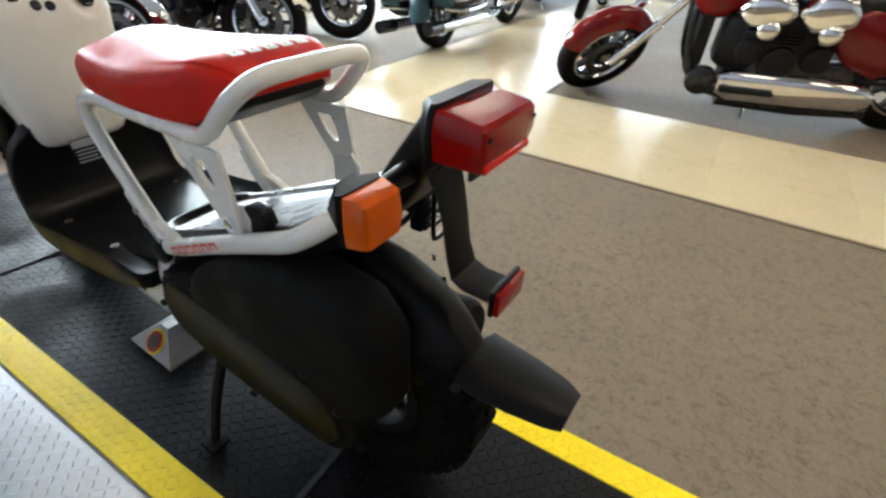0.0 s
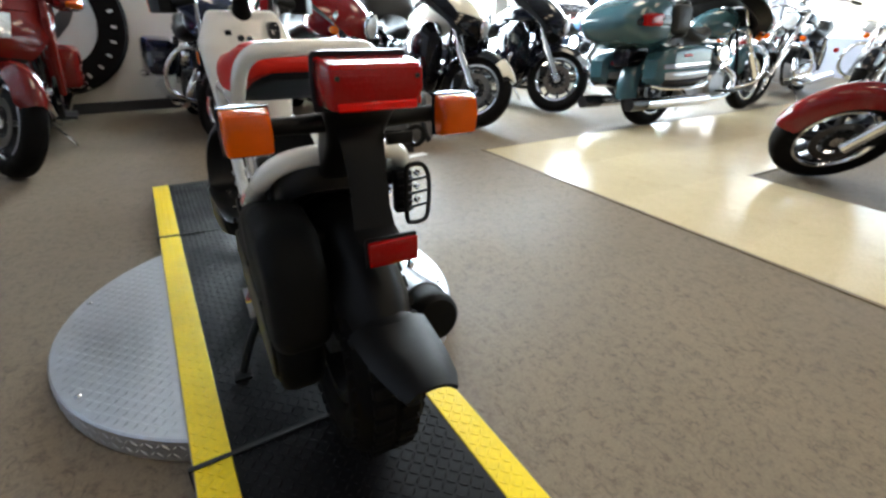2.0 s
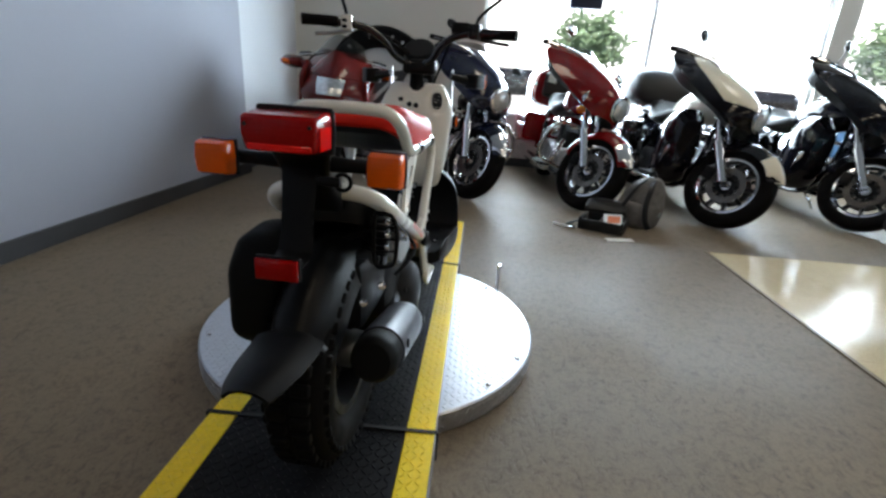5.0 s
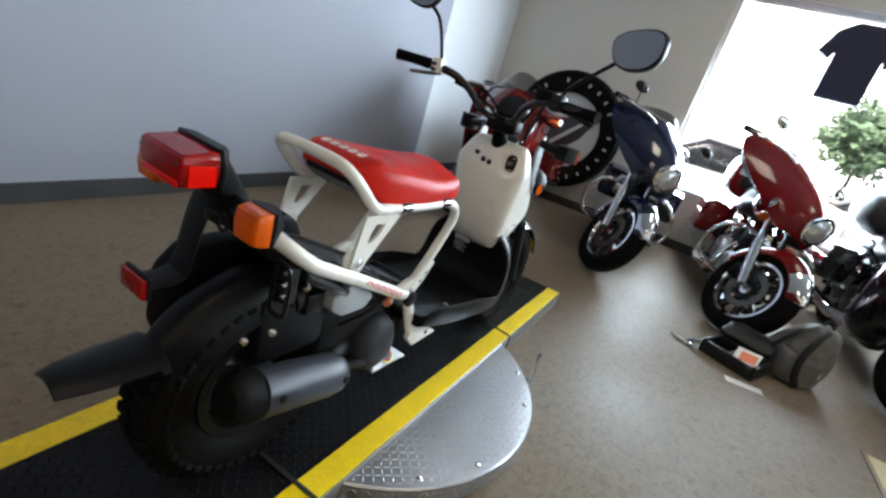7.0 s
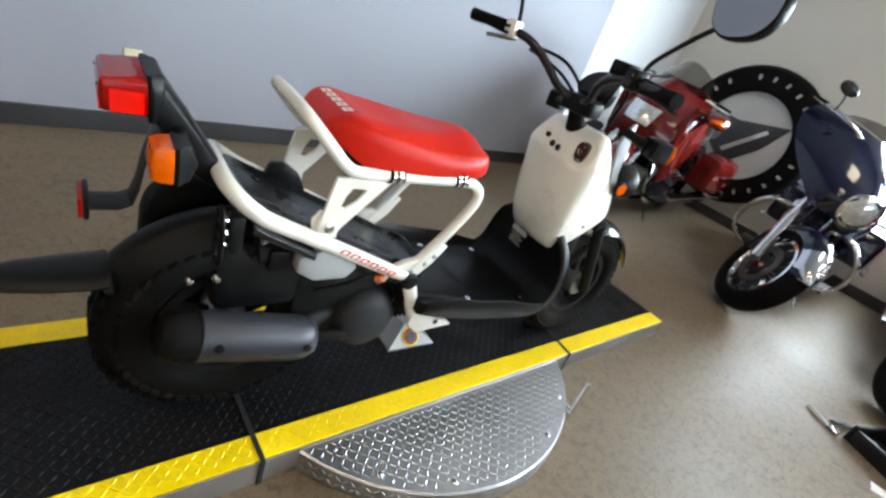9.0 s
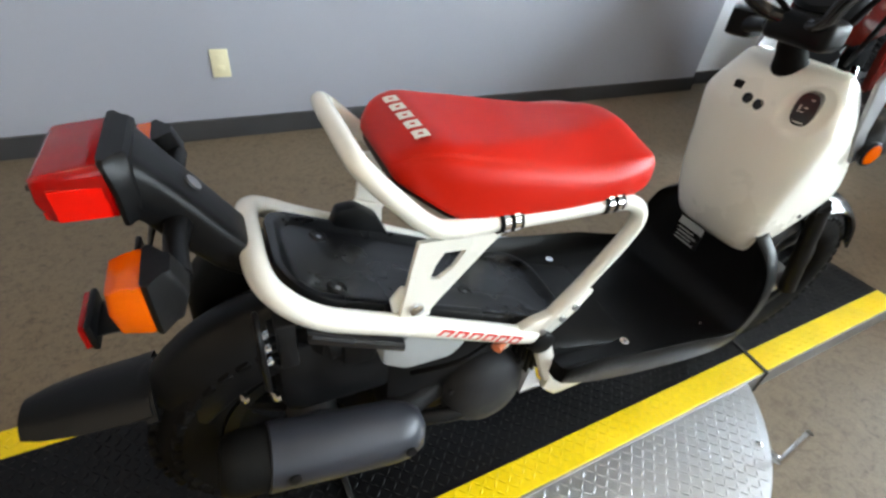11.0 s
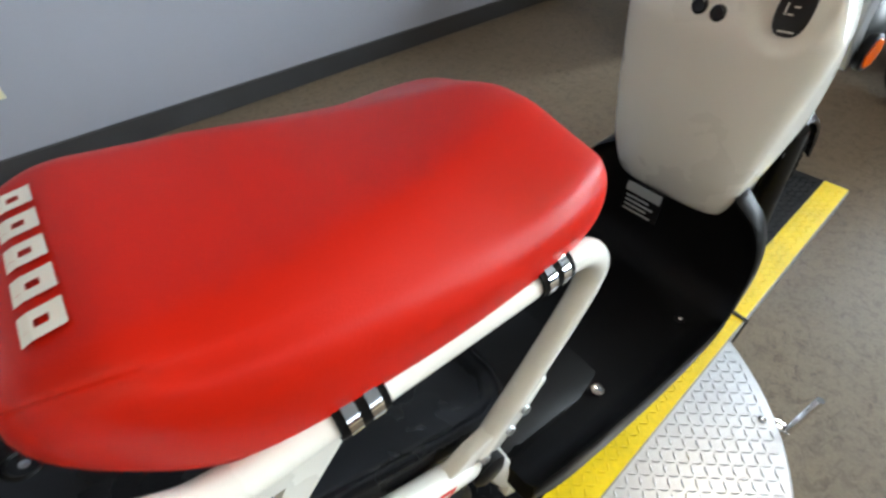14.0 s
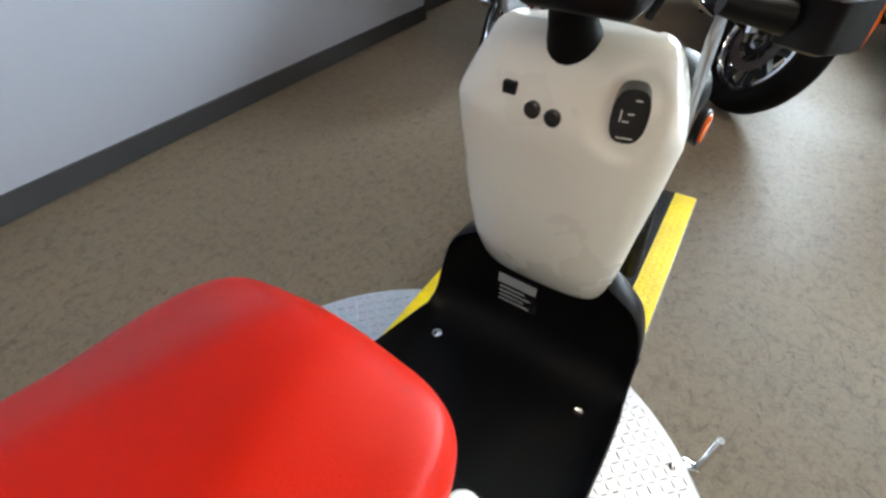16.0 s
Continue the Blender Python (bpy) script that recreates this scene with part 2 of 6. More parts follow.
M_LEAF = material("leaf_green", (0.16, 0.25, 0.14), 0.6, vary=0.4, scale=2)
M_BARK = material("bark", (0.12, 0.085, 0.06), 0.9, vary=0.3)


# ---- mesh tools ----
def part(name, bm, mat, parent=None, label="", sharp=38, kind=""):
    """Link a bmesh as one mesh object, under a thing or a part."""
    me = bpy.data.meshes.new(name)
    bmesh.ops.recalc_face_normals(bm, faces=bm.faces)
    bm.to_mesh(me)
    bm.free()
    me.materials.append(mat)
    me.shade_smooth()
    me.set_sharp_from_angle(angle=radians(sharp))
    ob = new(name, me)
    if parent is not None:
        ob.parent = parent
    if label or kind:
        tagged(ob, label, kind=kind)
    return ob


def thing(name, label, category, group="", m=None):
    e = tagged(new(name), label, category, group)
    e.empty_display_size = 0.1
    if m is not None:
        e.matrix_basis = m
    return e


def merge(*bms):
    out = bmesh.new()
    for b in bms:
        me = bpy.data.meshes.new("tmp")
        b.to_mesh(me)
        b.free()
        out.from_mesh(me)
        bpy.data.meshes.remove(me)
    return out


def moved(bm, m):
    bm.transform(m)
    return bm


def box(x0, x1, y0, y1, z0, z1, bevel=0.0, seg=2):
    bm = bmesh.new()
    bmesh.ops.create_cube(bm, size=1)
    bm.transform(Matrix.Translation(((x0 + x1) / 2, (y0 + y1) / 2, (z0 + z1) / 2)) @ Matrix.Diagonal((x1 - x0, y1 - y0, z1 - z0, 1)))
    if bevel:
        bmesh.ops.bevel(bm, geom=bm.edges[:], offset=bevel, segments=seg, affect="EDGES", profile=0.5)
    return bm


def prism(outline, a0, a1, axis="x", bevel=0.0, seg=2):
    """A flat outline pushed along an axis. axis x: outline in (y, z); y: (x, z); z: (x, y)."""
    put = {"x": lambda p, a: (a, p[0], p[1]), "y": lambda p, a: (p[0], a, p[1]), "z": lambda p, a: (p[0], p[1], a)}[axis]
    bm = bmesh.new()
    lo, hi = [bm.verts.new(put(p, a0)) for p in outline], [bm.verts.new(put(p, a1)) for p in outline]
    bm.faces.new(lo)
    bm.faces.new(hi[::-1])
    for i in range(len(outline)):
        j = (i + 1) % len(outline)
        bm.faces.new((lo[j], lo[i], hi[i], hi[j]))
    if bevel:
        bmesh.ops.recalc_face_normals(bm, faces=bm.faces)
        bmesh.ops.bevel(bm, geom=bm.edges[:], offset=bevel, segments=seg, affect="EDGES", profile=0.5)
    return bm


def smooth_path(pts, steps=6, closed=False):
    p = [Vector(q) for q in pts]
    n = len(p)
    out = []
    for i in range(n if closed else n - 1):
        a, b, c, d = (p[(i - 1) % n], p[i], p[(i + 1) % n], p[(i + 2) % n]) if closed else (p[max(i - 1, 0)], p[i], p[i + 1], p[min(i + 2, n - 1)])
        for s in range(steps):
            t = s / steps
            out.append(0.5 * (2 * b + (c - a) * t + (2 * a - 5 * b + 4 * c - d) * t * t + (3 * b - a - 3 * c + d) * t ** 3))
    if not closed:
        out.append(p[-1])
    return out


def rings(bm, loops, closed=False, caps=True):
    vs = [[bm.verts.new(v) for v in lp] for lp in loops]
    n = len(vs[0])
    for i in range(len(vs) if closed else len(vs) - 1):
        a, b = vs[i], vs[(i + 1) % len(vs)]
        for j in range(n):
            k = (j + 1) % n
            bm.faces.new((a[j], a[k], b[k], b[j]))
    if caps and not closed:
        bm.faces.new(vs[0][::-1])
        bm.faces.new(vs[-1])
    return bm


def tube(pts, r, n=12, steps=6, closed=False, flat=1.0):
    """A pipe along a smooth path; r may be one radius or one for each given point."""
    path = smooth_path(pts, steps, closed) if steps > 1 else [Vector(p) for p in pts]
    rr = [r] * len(path) if not hasattr(r, "__len__") else [float(q) for q in np.interp(np.linspace(0, len(r) - 1, len(path)), range(len(r)), r)]
    loops, up = [], None
    for i, p in enumerate(path):
        a, b = (path[i - 1], path[(i + 1) % len(path)]) if closed else (path[max(i - 1, 0)], path[min(i + 1, len(path) - 1)])
        d = (b - a).normalized()
        if up is None:
            up = Vector((0, 0, 1)) if abs(d.z) < 0.9 else Vector((1, 0, 0))
        s = d.cross(up).normalized()
        up = s.cross(d).normalized()
        loops.append([p + rr[i] * (math.cos(2 * math.pi * j / n) * s + flat * math.sin(2 * math.pi * j / n) * up) for j in range(n)])
    return rings(bmesh.new(), loops, closed)


def rod(a, b, r, n=14, r2=None):
    return tube([a, b], [r, r if r2 is None else r2], n, 1)


def lathe(profile, centre, axis, n=32):
    """Turn (radius, along) pairs round an axis through centre."""
    axis = Vector(axis).normalized()
    u = axis.orthogonal().normalized()
    v = axis.cross(u)
    c = Vector(centre)
    loops = [[c + float(h) * axis + float(max(r, 1e-4)) * (math.cos(2 * math.pi * j / n) * u + math.sin(2 * math.pi * j / n) * v) for j in range(n)] for r, h in profile]
    return rings(bmesh.new(), loops)


def ring_lathe(profile, centre, axis, n=40):
    """Turn a closed (radius, along) outline round an axis: a tyre or a hoop."""
    axis = Vector(axis).normalized()
    u = axis.orthogonal().normalized()
    v = axis.cross(u)
    c = Vector(centre)
    loops = [[c + float(h) * axis + float(r) * (math.cos(2 * math.pi * j / n) * u + math.sin(2 * math.pi * j / n) * v) for r, h in profile] for j in range(n)]
    return rings(bmesh.new(), loops, closed=True)


def blob(c, r, n=12):
    bm = bmesh.new()
    bmesh.ops.create_uvsphere(bm, u_segments=n * 2, v_segments=n, radius=1)
    bm.transform(Matrix.Translation(c) @ Matrix.Diagonal((*r, 1)) if hasattr(r, "__len__") else Matrix.Translation(c) @ Matrix.Scale(r, 4))
    return bm


def super_ring(cx, y, z0, z1, hw, e=2.6, n=28, tilt=0.0):
    """An upright rounded cross-section at y, from z0 to z1."""
    zc, hz = (z0 + z1) / 2, (z1 - z0) / 2
    out = []
    for j in range(n):
        a = 2 * math.pi * j / n
        c, s = math.cos(a), math.sin(a)
        z = hz * math.copysign(abs(s) ** (2 / e), s)
        out.append(Vector((cx + hw * math.copysign(abs(c) ** (2 / e), c), y + tilt * z, zc + z)))
    return out


def loft(sections, e=2.6, n=28):
    """Body through upright sections (y, z0, z1, halfwidth)."""
    return rings(bmesh.new(), [super_ring(0, y, z0, z1, hw, e, n) for y, z0, z1, hw in sections])


def level_loft(sections, n_corner=5, r=0.02):
    """Body through level sections (z, rear y, front y, rear halfwidth, front halfwidth) with rounded corners."""
    loops = []
    for z, yr, yf, wr, wf in sections:
        lp = []
        rad = min(r, abs(yf - yr) * 0.45)
        for cx, cy, a0 in ((wf - rad, yf - rad, 0), (-(wf - rad), yf - rad, 90), (-(wr - rad), yr + rad, 180), (wr - rad, yr + rad, 270)):
            for i in range(n_corner):
                a = radians(a0 + 90 * i / (n_corner - 1))
                lp.append(Vector((cx + rad * math.cos(a), cy + rad * math.sin(a), z)))
        loops.append(lp)
    return rings(bmesh.new(), loops)


def shell(outline, width, thick, arch=0.0, n=9):
    """A bent sheet: a path in (y, z) with a width for each point, crowned across by arch."""
    ws = width if hasattr(width, "__len__") else [width] * len(outline)
    bm = bmesh.new()
    rows = []
    flip = -1 if outline[-1][0] < outline[0][0] else 1
    for i, (y, z) in enumerate(outline):
        a, b = outline[max(i - 1, 0)], outline[min(i + 1, len(outline) - 1)]
        d = Vector((0, b[0] - a[0], b[1] - a[1])).normalized()
        nn = flip * Vector((0, -d.z, d.y))
        top, low = [], []
        for j in range(n):
            s = -1 + 2 * j / (n - 1)
            drop = arch * (abs(s) ** 2.6)
            p = Vector((s * ws[i], y, z)) - nn * drop
            top.append(p)
            low.append(Vector((s * (ws[i] - thick * 0.6), y, z)) - nn * (drop + thick))
        rows.append(top + low[::-1])
    return rings(bm, rows)


def arc(cy, cz, r, a0, a1, n):
    return [(cy + r * math.cos(radians(a0 + (a1 - a0) * i / (n - 1))), cz + r * math.sin(radians(a0 + (a1 - a0) * i / (n - 1)))) for i in range(n)]


def both(fn):
    """Call fn for the left and the right side."""
    return [fn(-1), fn(1)]


# ---- the showroom ----
WALL_X, BACK_Y, RIGHT_X, FRONT_Y, HIGH = -1.74, 4.8, 9.6, -11.0, 3.6


def structure(name, bm, mat, label="", sharp=30):
    ob = part(name, bm, mat, None, label, sharp)
    return tagged(ob, label, kind="structure")


structure("floor", box(WALL_X - 0.4, RIGHT_X + 0.2, FRONT_Y - 0.2, BACK_Y + 0.2, -0.12, 0.0), M_FLOOR, "brown mottled vinyl showroom floor")


def tile_field():
    """Cream tiles of the aisle with fine joints."""
    e = tagged(new("aisle_tiles"), "glossy cream aisle tiles set flush in the brown floor", kind="structure")
    s = 0.61
    shared = {}

    def tile(x0, x1, y0, y1):
        w, d = round(x1 - x0, 3), round(y1 - y0, 3)
        if (w, d) not in shared:
            ob = part("tile", box(0.0002, w - 0.0002, 0.0002, d - 0.0002, -0.01, 0.004, 0.0005, 1), M_TILE, e)
            shared[(w, d)] = ob.data
            ob.location = (x0, y0, 0)
        else:
            ob = new("tile", shared[(w, d)])
            ob.parent, ob.location = e, (x0, y0, 0)

    x0, far, split = 1.80, 1.945, 0.66
    y = far
    while y > FRONT_Y + s:
        tile(x0, x0 + 0.535, y - s, y)
        tile(x0 + 0.535, x0 + 1.07, y - s, y)
        y -= s
    for i in range(10):
        for y0, y1 in ((split, split + 0.57), (split + 0.57, far)):
            tile(x0 + 1.07 + i * s, x0 + 1.07 + (i + 1) * s, y0, y1)
    structure("floor_trim", merge(box(x0 - 0.02, x0, FRONT_Y, far + 0.02, 0, 0.0055, 0.001, 1), box(x0, RIGHT_X, far, far + 0.02, 0, 0.0055, 0.001, 1),
                                  box(x0 + 1.07, x0 + 1.09, FRONT_Y, split, 0, 0.0055, 0.001, 1), box(x0 + 1.09, RIGHT_X, split - 0.02, split, 0, 0.0055, 0.001, 1)), M_TRIM, "dark brown edging strip between tile and vinyl")


tile_field()
# The recessed stretch has a paler base colour than the near wall.
structure("wall_west", box(WALL_X - 0.3, WALL_X, FRONT_Y, 3.27, 0, HIGH), M_WALL, "pale blue-grey wall")
structure("wall_west_recess", box(WALL_X - 0.4, WALL_X - 0.10, 3.27, BACK_Y, 0, HIGH), M_WALL2, "paler wall set back")
structure("wall_south", box(WALL_X - 0.3, RIGHT_X + 0.2, FRONT_Y - 0.2, FRONT_Y, 0, HIGH), M_BOUNCEWALL, "unseen pale wall that bounces light onto the scooter")
structure("ceiling", box(WALL_X - 0.4, RIGHT_X + 0.2, FRONT_Y - 0.2, BACK_Y + 0.2, HIGH, HIGH + 0.2), M_CEIL, "unseen ceiling, darkened to cut bounced light")
structure("baseboard", merge(box(WALL_X, WALL_X + 0.012, FRONT_Y, 3.27, 0, 0.097, 0.004, 1), box(WALL_X - 0.10, WALL_X + 0.012, 3.27, 3.282, 0, 0.097, 0.004, 1),
                             box(WALL_X - 0.10, WALL_X - 0.088, 3.282, BACK_Y, 0, 0.097, 0.004, 1), box(WALL_X - 0.088, RIGHT_X, BACK_Y - 0.012, BACK_Y, 0, 0.097, 0.004, 1)), M_BASE, "charcoal vinyl baseboard")
SILL, HEAD, WX0 = 0.59, 2.45, 0.28
structure("wall_north", merge(box(WALL_X - 0.4, WX0, BACK_Y, BACK_Y + 0.2, 0, HIGH), box(WX0, RIGHT_X, BACK_Y, BACK_Y + 0.2, 0, SILL), box(WX0, RIGHT_X, BACK_Y, BACK_Y + 0.2, HEAD, HIGH),
                              box(3.93, 4.15, BACK_Y, BACK_Y + 0.2, SILL, HEAD), box(8.3, 8.5, BACK_Y, BACK_Y + 0.2, SILL, HEAD)), M_WALL3, "pale beige wall with shop windows")
structure("wall_east", merge(box(RIGHT_X, RIGHT_X + 0.2, FRONT_Y, BACK_Y, 0, SILL), box(RIGHT_X, RIGHT_X + 0.2, FRONT_Y, BACK_Y, HEAD, HIGH), box(RIGHT_X, RIGHT_X + 0.2, FRONT_Y, -3.6, SILL, HEAD),
                             box(RIGHT_X, RIGHT_X + 0.2, 4.1, BACK_Y, SILL, HEAD)), M_WALL, "pale grey wall with shop windows")


def shop_window(name, x0, x1, m):
    """Panes between pale frame bars over a sill; x along the wall, y through it."""
    w = tagged(new(name), "tall shop window with pale aluminium frame", kind="structure")
    w.matrix_basis = m
    f = 0.045
    part("window_frame", merge(box(x0, x1, 0.06, 0.12, SILL, SILL + f, 0.004, 1), box(x0, x1, 0.06, 0.12, HEAD - f, HEAD, 0.004, 1), box(x0, x0 + f, 0.062, 0.118, SILL + f, HEAD - f, 0.004, 1),
                               box(x1 - f, x1, 0.062, 0.118, SILL + f, HEAD - f, 0.004, 1)), M_FRAME, w)
    part("window_sill", box(x0, x1, -0.035, 0.06, SILL, SILL + 0.025, 0.005), M_FRAME, w)
    k = max(1, round((x1 - x0) / 1.85))
    for i in range(k):
        a, b = x0 + f + (x1 - x0 - 2 * f) * i / k, x0 + f + (x1 - x0 - 2 * f) * (i + 1) / k
        if i:
            part("mullion", box(a - 0.025, a + 0.025, 0.055, 0.125, SILL + f, HEAD - f, 0.004, 1), M_FRAME, w)
        pane = part("pane", box(a + 0.026, b - 0.026, 0.088, 0.094, SILL + f + 0.002, HEAD - f - 0.002), M_GLASS, w)
        pane.visible_shadow = False


shop_window("window_1", WX0, 3.93, pose(0, BACK_Y, 0))
shop_window("window_2", 4.15, 8.3, pose(0, BACK_Y, 0))
shop_window("window_3", -4.1, 3.6, pose(RIGHT_X, 0, 0, 0, 0, -90))


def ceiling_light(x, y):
    c = thing("ceiling_light", "assumed recessed white fluorescent ceiling light panel, out of view", "ceiling light", "ceiling lights", pose(x, y, HIGH))
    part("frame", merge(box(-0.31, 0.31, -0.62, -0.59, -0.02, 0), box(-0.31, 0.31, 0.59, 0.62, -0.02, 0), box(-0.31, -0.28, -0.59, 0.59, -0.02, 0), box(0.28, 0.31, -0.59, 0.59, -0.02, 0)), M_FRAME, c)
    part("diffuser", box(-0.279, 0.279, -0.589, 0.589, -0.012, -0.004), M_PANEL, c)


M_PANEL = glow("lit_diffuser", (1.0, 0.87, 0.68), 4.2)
# Out of view: row at 2.6 inferred from turntable glint, others added as fill.
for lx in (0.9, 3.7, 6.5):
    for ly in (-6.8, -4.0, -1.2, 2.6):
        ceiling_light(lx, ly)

outlet = thing("wall_outlet", "cream plastic outlet plate low on the wall", "outlet", m=pose(WALL_X, 0.036, 0.345))
part("plate", box(0.0, 0.006, -0.037, 0.037, -0.06, 0.06, 0.003), M_CREAM, outlet)
for oz in (-0.022, 0.022):
    part("socket", box(0.005, 0.008, -0.016, 0.016, oz - 0.014, oz + 0.014, 0.002), M_CREAM, outlet)


# ---- turntable and ramp ----
RW, RZ, DISC_Y, DISC_R, DISC_Z = 0.28, 0.08, 0.597, 0.571, 0.066
R0, R1 = -0.80, 1.915


def tread(points, z, tall=0.0014, size=0.0102, wide=0.0027):
    """Raised lozenge bars of tread plate, every other one turned a quarter."""
    verts, faces = [], []
    for x, y, turn in points:
        c, s = math.cos(turn), math.sin(turn)
        b = len(verts)
        for u, v, h in ((-size, 0, 0), (0, -wide, 0), (size, 0, 0), (0, wide, 0), (-size * 0.6, 0, tall), (size * 0.6, 0, tall)):
            verts.append((x + u * c - v * s, y + u * s + v * c, z + h))
        faces += [(b, b + 1, b + 4), (b + 1, b + 5, b + 4), (b + 1, b + 2, b + 5), (b + 2, b + 3, b + 5), (b + 3, b + 4, b + 5), (b + 3, b, b + 4)]
    me = bpy.data.meshes.new("tread")
    me.from_pydata(verts, [], faces)
    bm = bmesh.new()
    bm.from_mesh(me)
    bpy.data.meshes.remove(me)
    return bm


def lattice(x0, x1, y0, y1, pitch, keep=lambda x, y: True):
    out = []
    for i in range(int((x1 - x0) / pitch) + 1):
        for j in range(int((y1 - y0) / pitch) + 1):
            x, y = x0 + i * pitch, y0 + j * pitch
            if keep(x, y):
                out.append((x, y, radians(45 if (i + j) % 2 else -45)))
    return out


turntable = thing("turntable", "round aluminium tread plate turntable lying on the floor", "turntable")
part("plate", lathe([(0, 0), (DISC_R - 0.004, 0), (DISC_R, 0.004), (DISC_R, DISC_Z - 0.005), (DISC_R - 0.005, DISC_Z), (0, DISC_Z)], (0, DISC_Y, 0), (0, 0, 1), 96), M_PLATE, turntable, sharp=25)
part("tread", tread(lattice(-0.56, 0.56, DISC_Y - 0.56, DISC_Y + 0.56, 0.0182, lambda x, y: math.hypot(x, y - DISC_Y) < DISC_R - 0.016 and abs(x) > RW + 0.01), DISC_Z - 0.0002, 0.0018), M_PLATE, turntable, kind="stuff")
rim_pts = []
for i in range(190):
    a = 2 * math.pi * i / 190
    for j in range(2):
        rim_pts.append((a, 0.02 + 0.025 * j, 45 if (i + j) % 2 else -45))
rb = bmesh.new()
for a, z, turn in rim_pts:
    q = tread([(0, 0, radians(turn))], 0, 0.002)
    q.transform(Matrix.Translation((0, DISC_Y, 0)) @ Matrix.Rotation(a, 4, "Z") @ Matrix.Translation((DISC_R - 0.0002, 0, z)) @ Matrix.Rotation(radians(90), 4, "Y"))
    vs = [rb.verts.new(v.co) for v in q.verts]
    q.verts.index_update()
    for f in q.faces:
        rb.faces.new([vs[v.index] for v in f.verts])
    q.free()
part("rim_tread", rb, M_PLATE, turntable, kind="stuff")
for a in (40, 75, 110, 250, 285, 320, 205, 155, 20, 340):
    bx, by = (DISC_R - 0.03) * math.cos(radians(a)), DISC_Y + (DISC_R - 0.03) * math.sin(radians(a))
    if abs(bx) > RW + 0.02:
        part("bolt", lathe([(0.008, 0), (0.008, 0.004), (0.005, 0.006), (0, 0.006)], (bx, by, DISC_Z), (0, 0, 1), 10), M_CHROME, turntable)
peg = part("peg", merge(rod((0.462, 0.985, 0.03), (0.462, 0.982, 0.166), 0.0075, 12), box(0.425, 0.468, 0.975, 0.995, 0.0, 0.04, 0.003)), M_CHROME, turntable, "bare steel locking pin")

ramp = thing("display_ramp", "black tread plate display ramp with yellow painted edges", "ramp")
part("deck", box(-RW, RW, R0, R1, 0.0, RZ - 0.002, 0.003, 1), M_DECK, ramp)
part("side_edge", box(RW - 0.002, RW + 0.003, R0, R1 - 0.002, 0.0, RZ - 0.006, 0.001, 1), M_STEEL, ramp, "bare grey steel edge")
part("side_edge", box(-RW - 0.003, -RW + 0.002, R0, R1 - 0.002, 0.0, RZ - 0.006, 0.001, 1), M_STEEL, ramp, "bare grey steel edge")
SW = 0.07
for s in (-1, 1):
    st = part("stripe", box(min(s * RW, s * (RW - SW)), max(s * RW, s * (RW - SW)), R0, R1 - 0.002, RZ - 0.006, RZ, 0.002, 1), M_YELLOW, ramp, "worn yellow painted edge stripe")
    xs = RW - SW + 0.012
    part("stripe_tread", tread(lattice(min(s * xs, s * (RW - 0.01)), max(s * xs, s * (RW - 0.01)) + 0.001, R0 + 0.02, R1 - 0.02, 0.0176), RZ - 0.0002), M_YELLOW, ramp, kind="stuff")
part("deck_tread", tread(lattice(-RW + SW + 0.014, RW - SW - 0.01, R0 + 0.02, R1 - 0.02, 0.0176), RZ - 0.0022, 0.0018), M_DECK, ramp, kind="stuff")


def strap(y, skew=0.0):
    """A band over the deck, running askew from y + skew on one edge to y - skew on the other."""
    s = thing("strap", "thin black strap wrapped across the ramp", "strap", "straps on the ramp")
    t = 0.003
    x = RW + 0.006
    part("band", merge(prism([(-x, y + skew - 0.006), (x, y - skew - 0.006), (x, y - skew + 0.006), (-x, y + skew + 0.006)], RZ, RZ + t, "z", 0.001, 1), box(-RW - 0.009, -RW - 0.005, y + skew - 0.006, y + skew + 0.006, 0.0, RZ + t, 0.001, 1),
                       box(RW + 0.005, RW + 0.009, y - skew - 0.006, y - skew + 0.006, 0.0, RZ + t, 0.001, 1)), M_STRAP, s)


strap(0.010, -0.004)
strap(1.19, 0.032)


# ---- the scooter ----
scooter = thing("scooter", "ivory tube-frame scooter with red seat standing on the ramp", "scooter", m=pose(0.0505, 0.02, RZ + 0.004, 0, 0, -2.9))


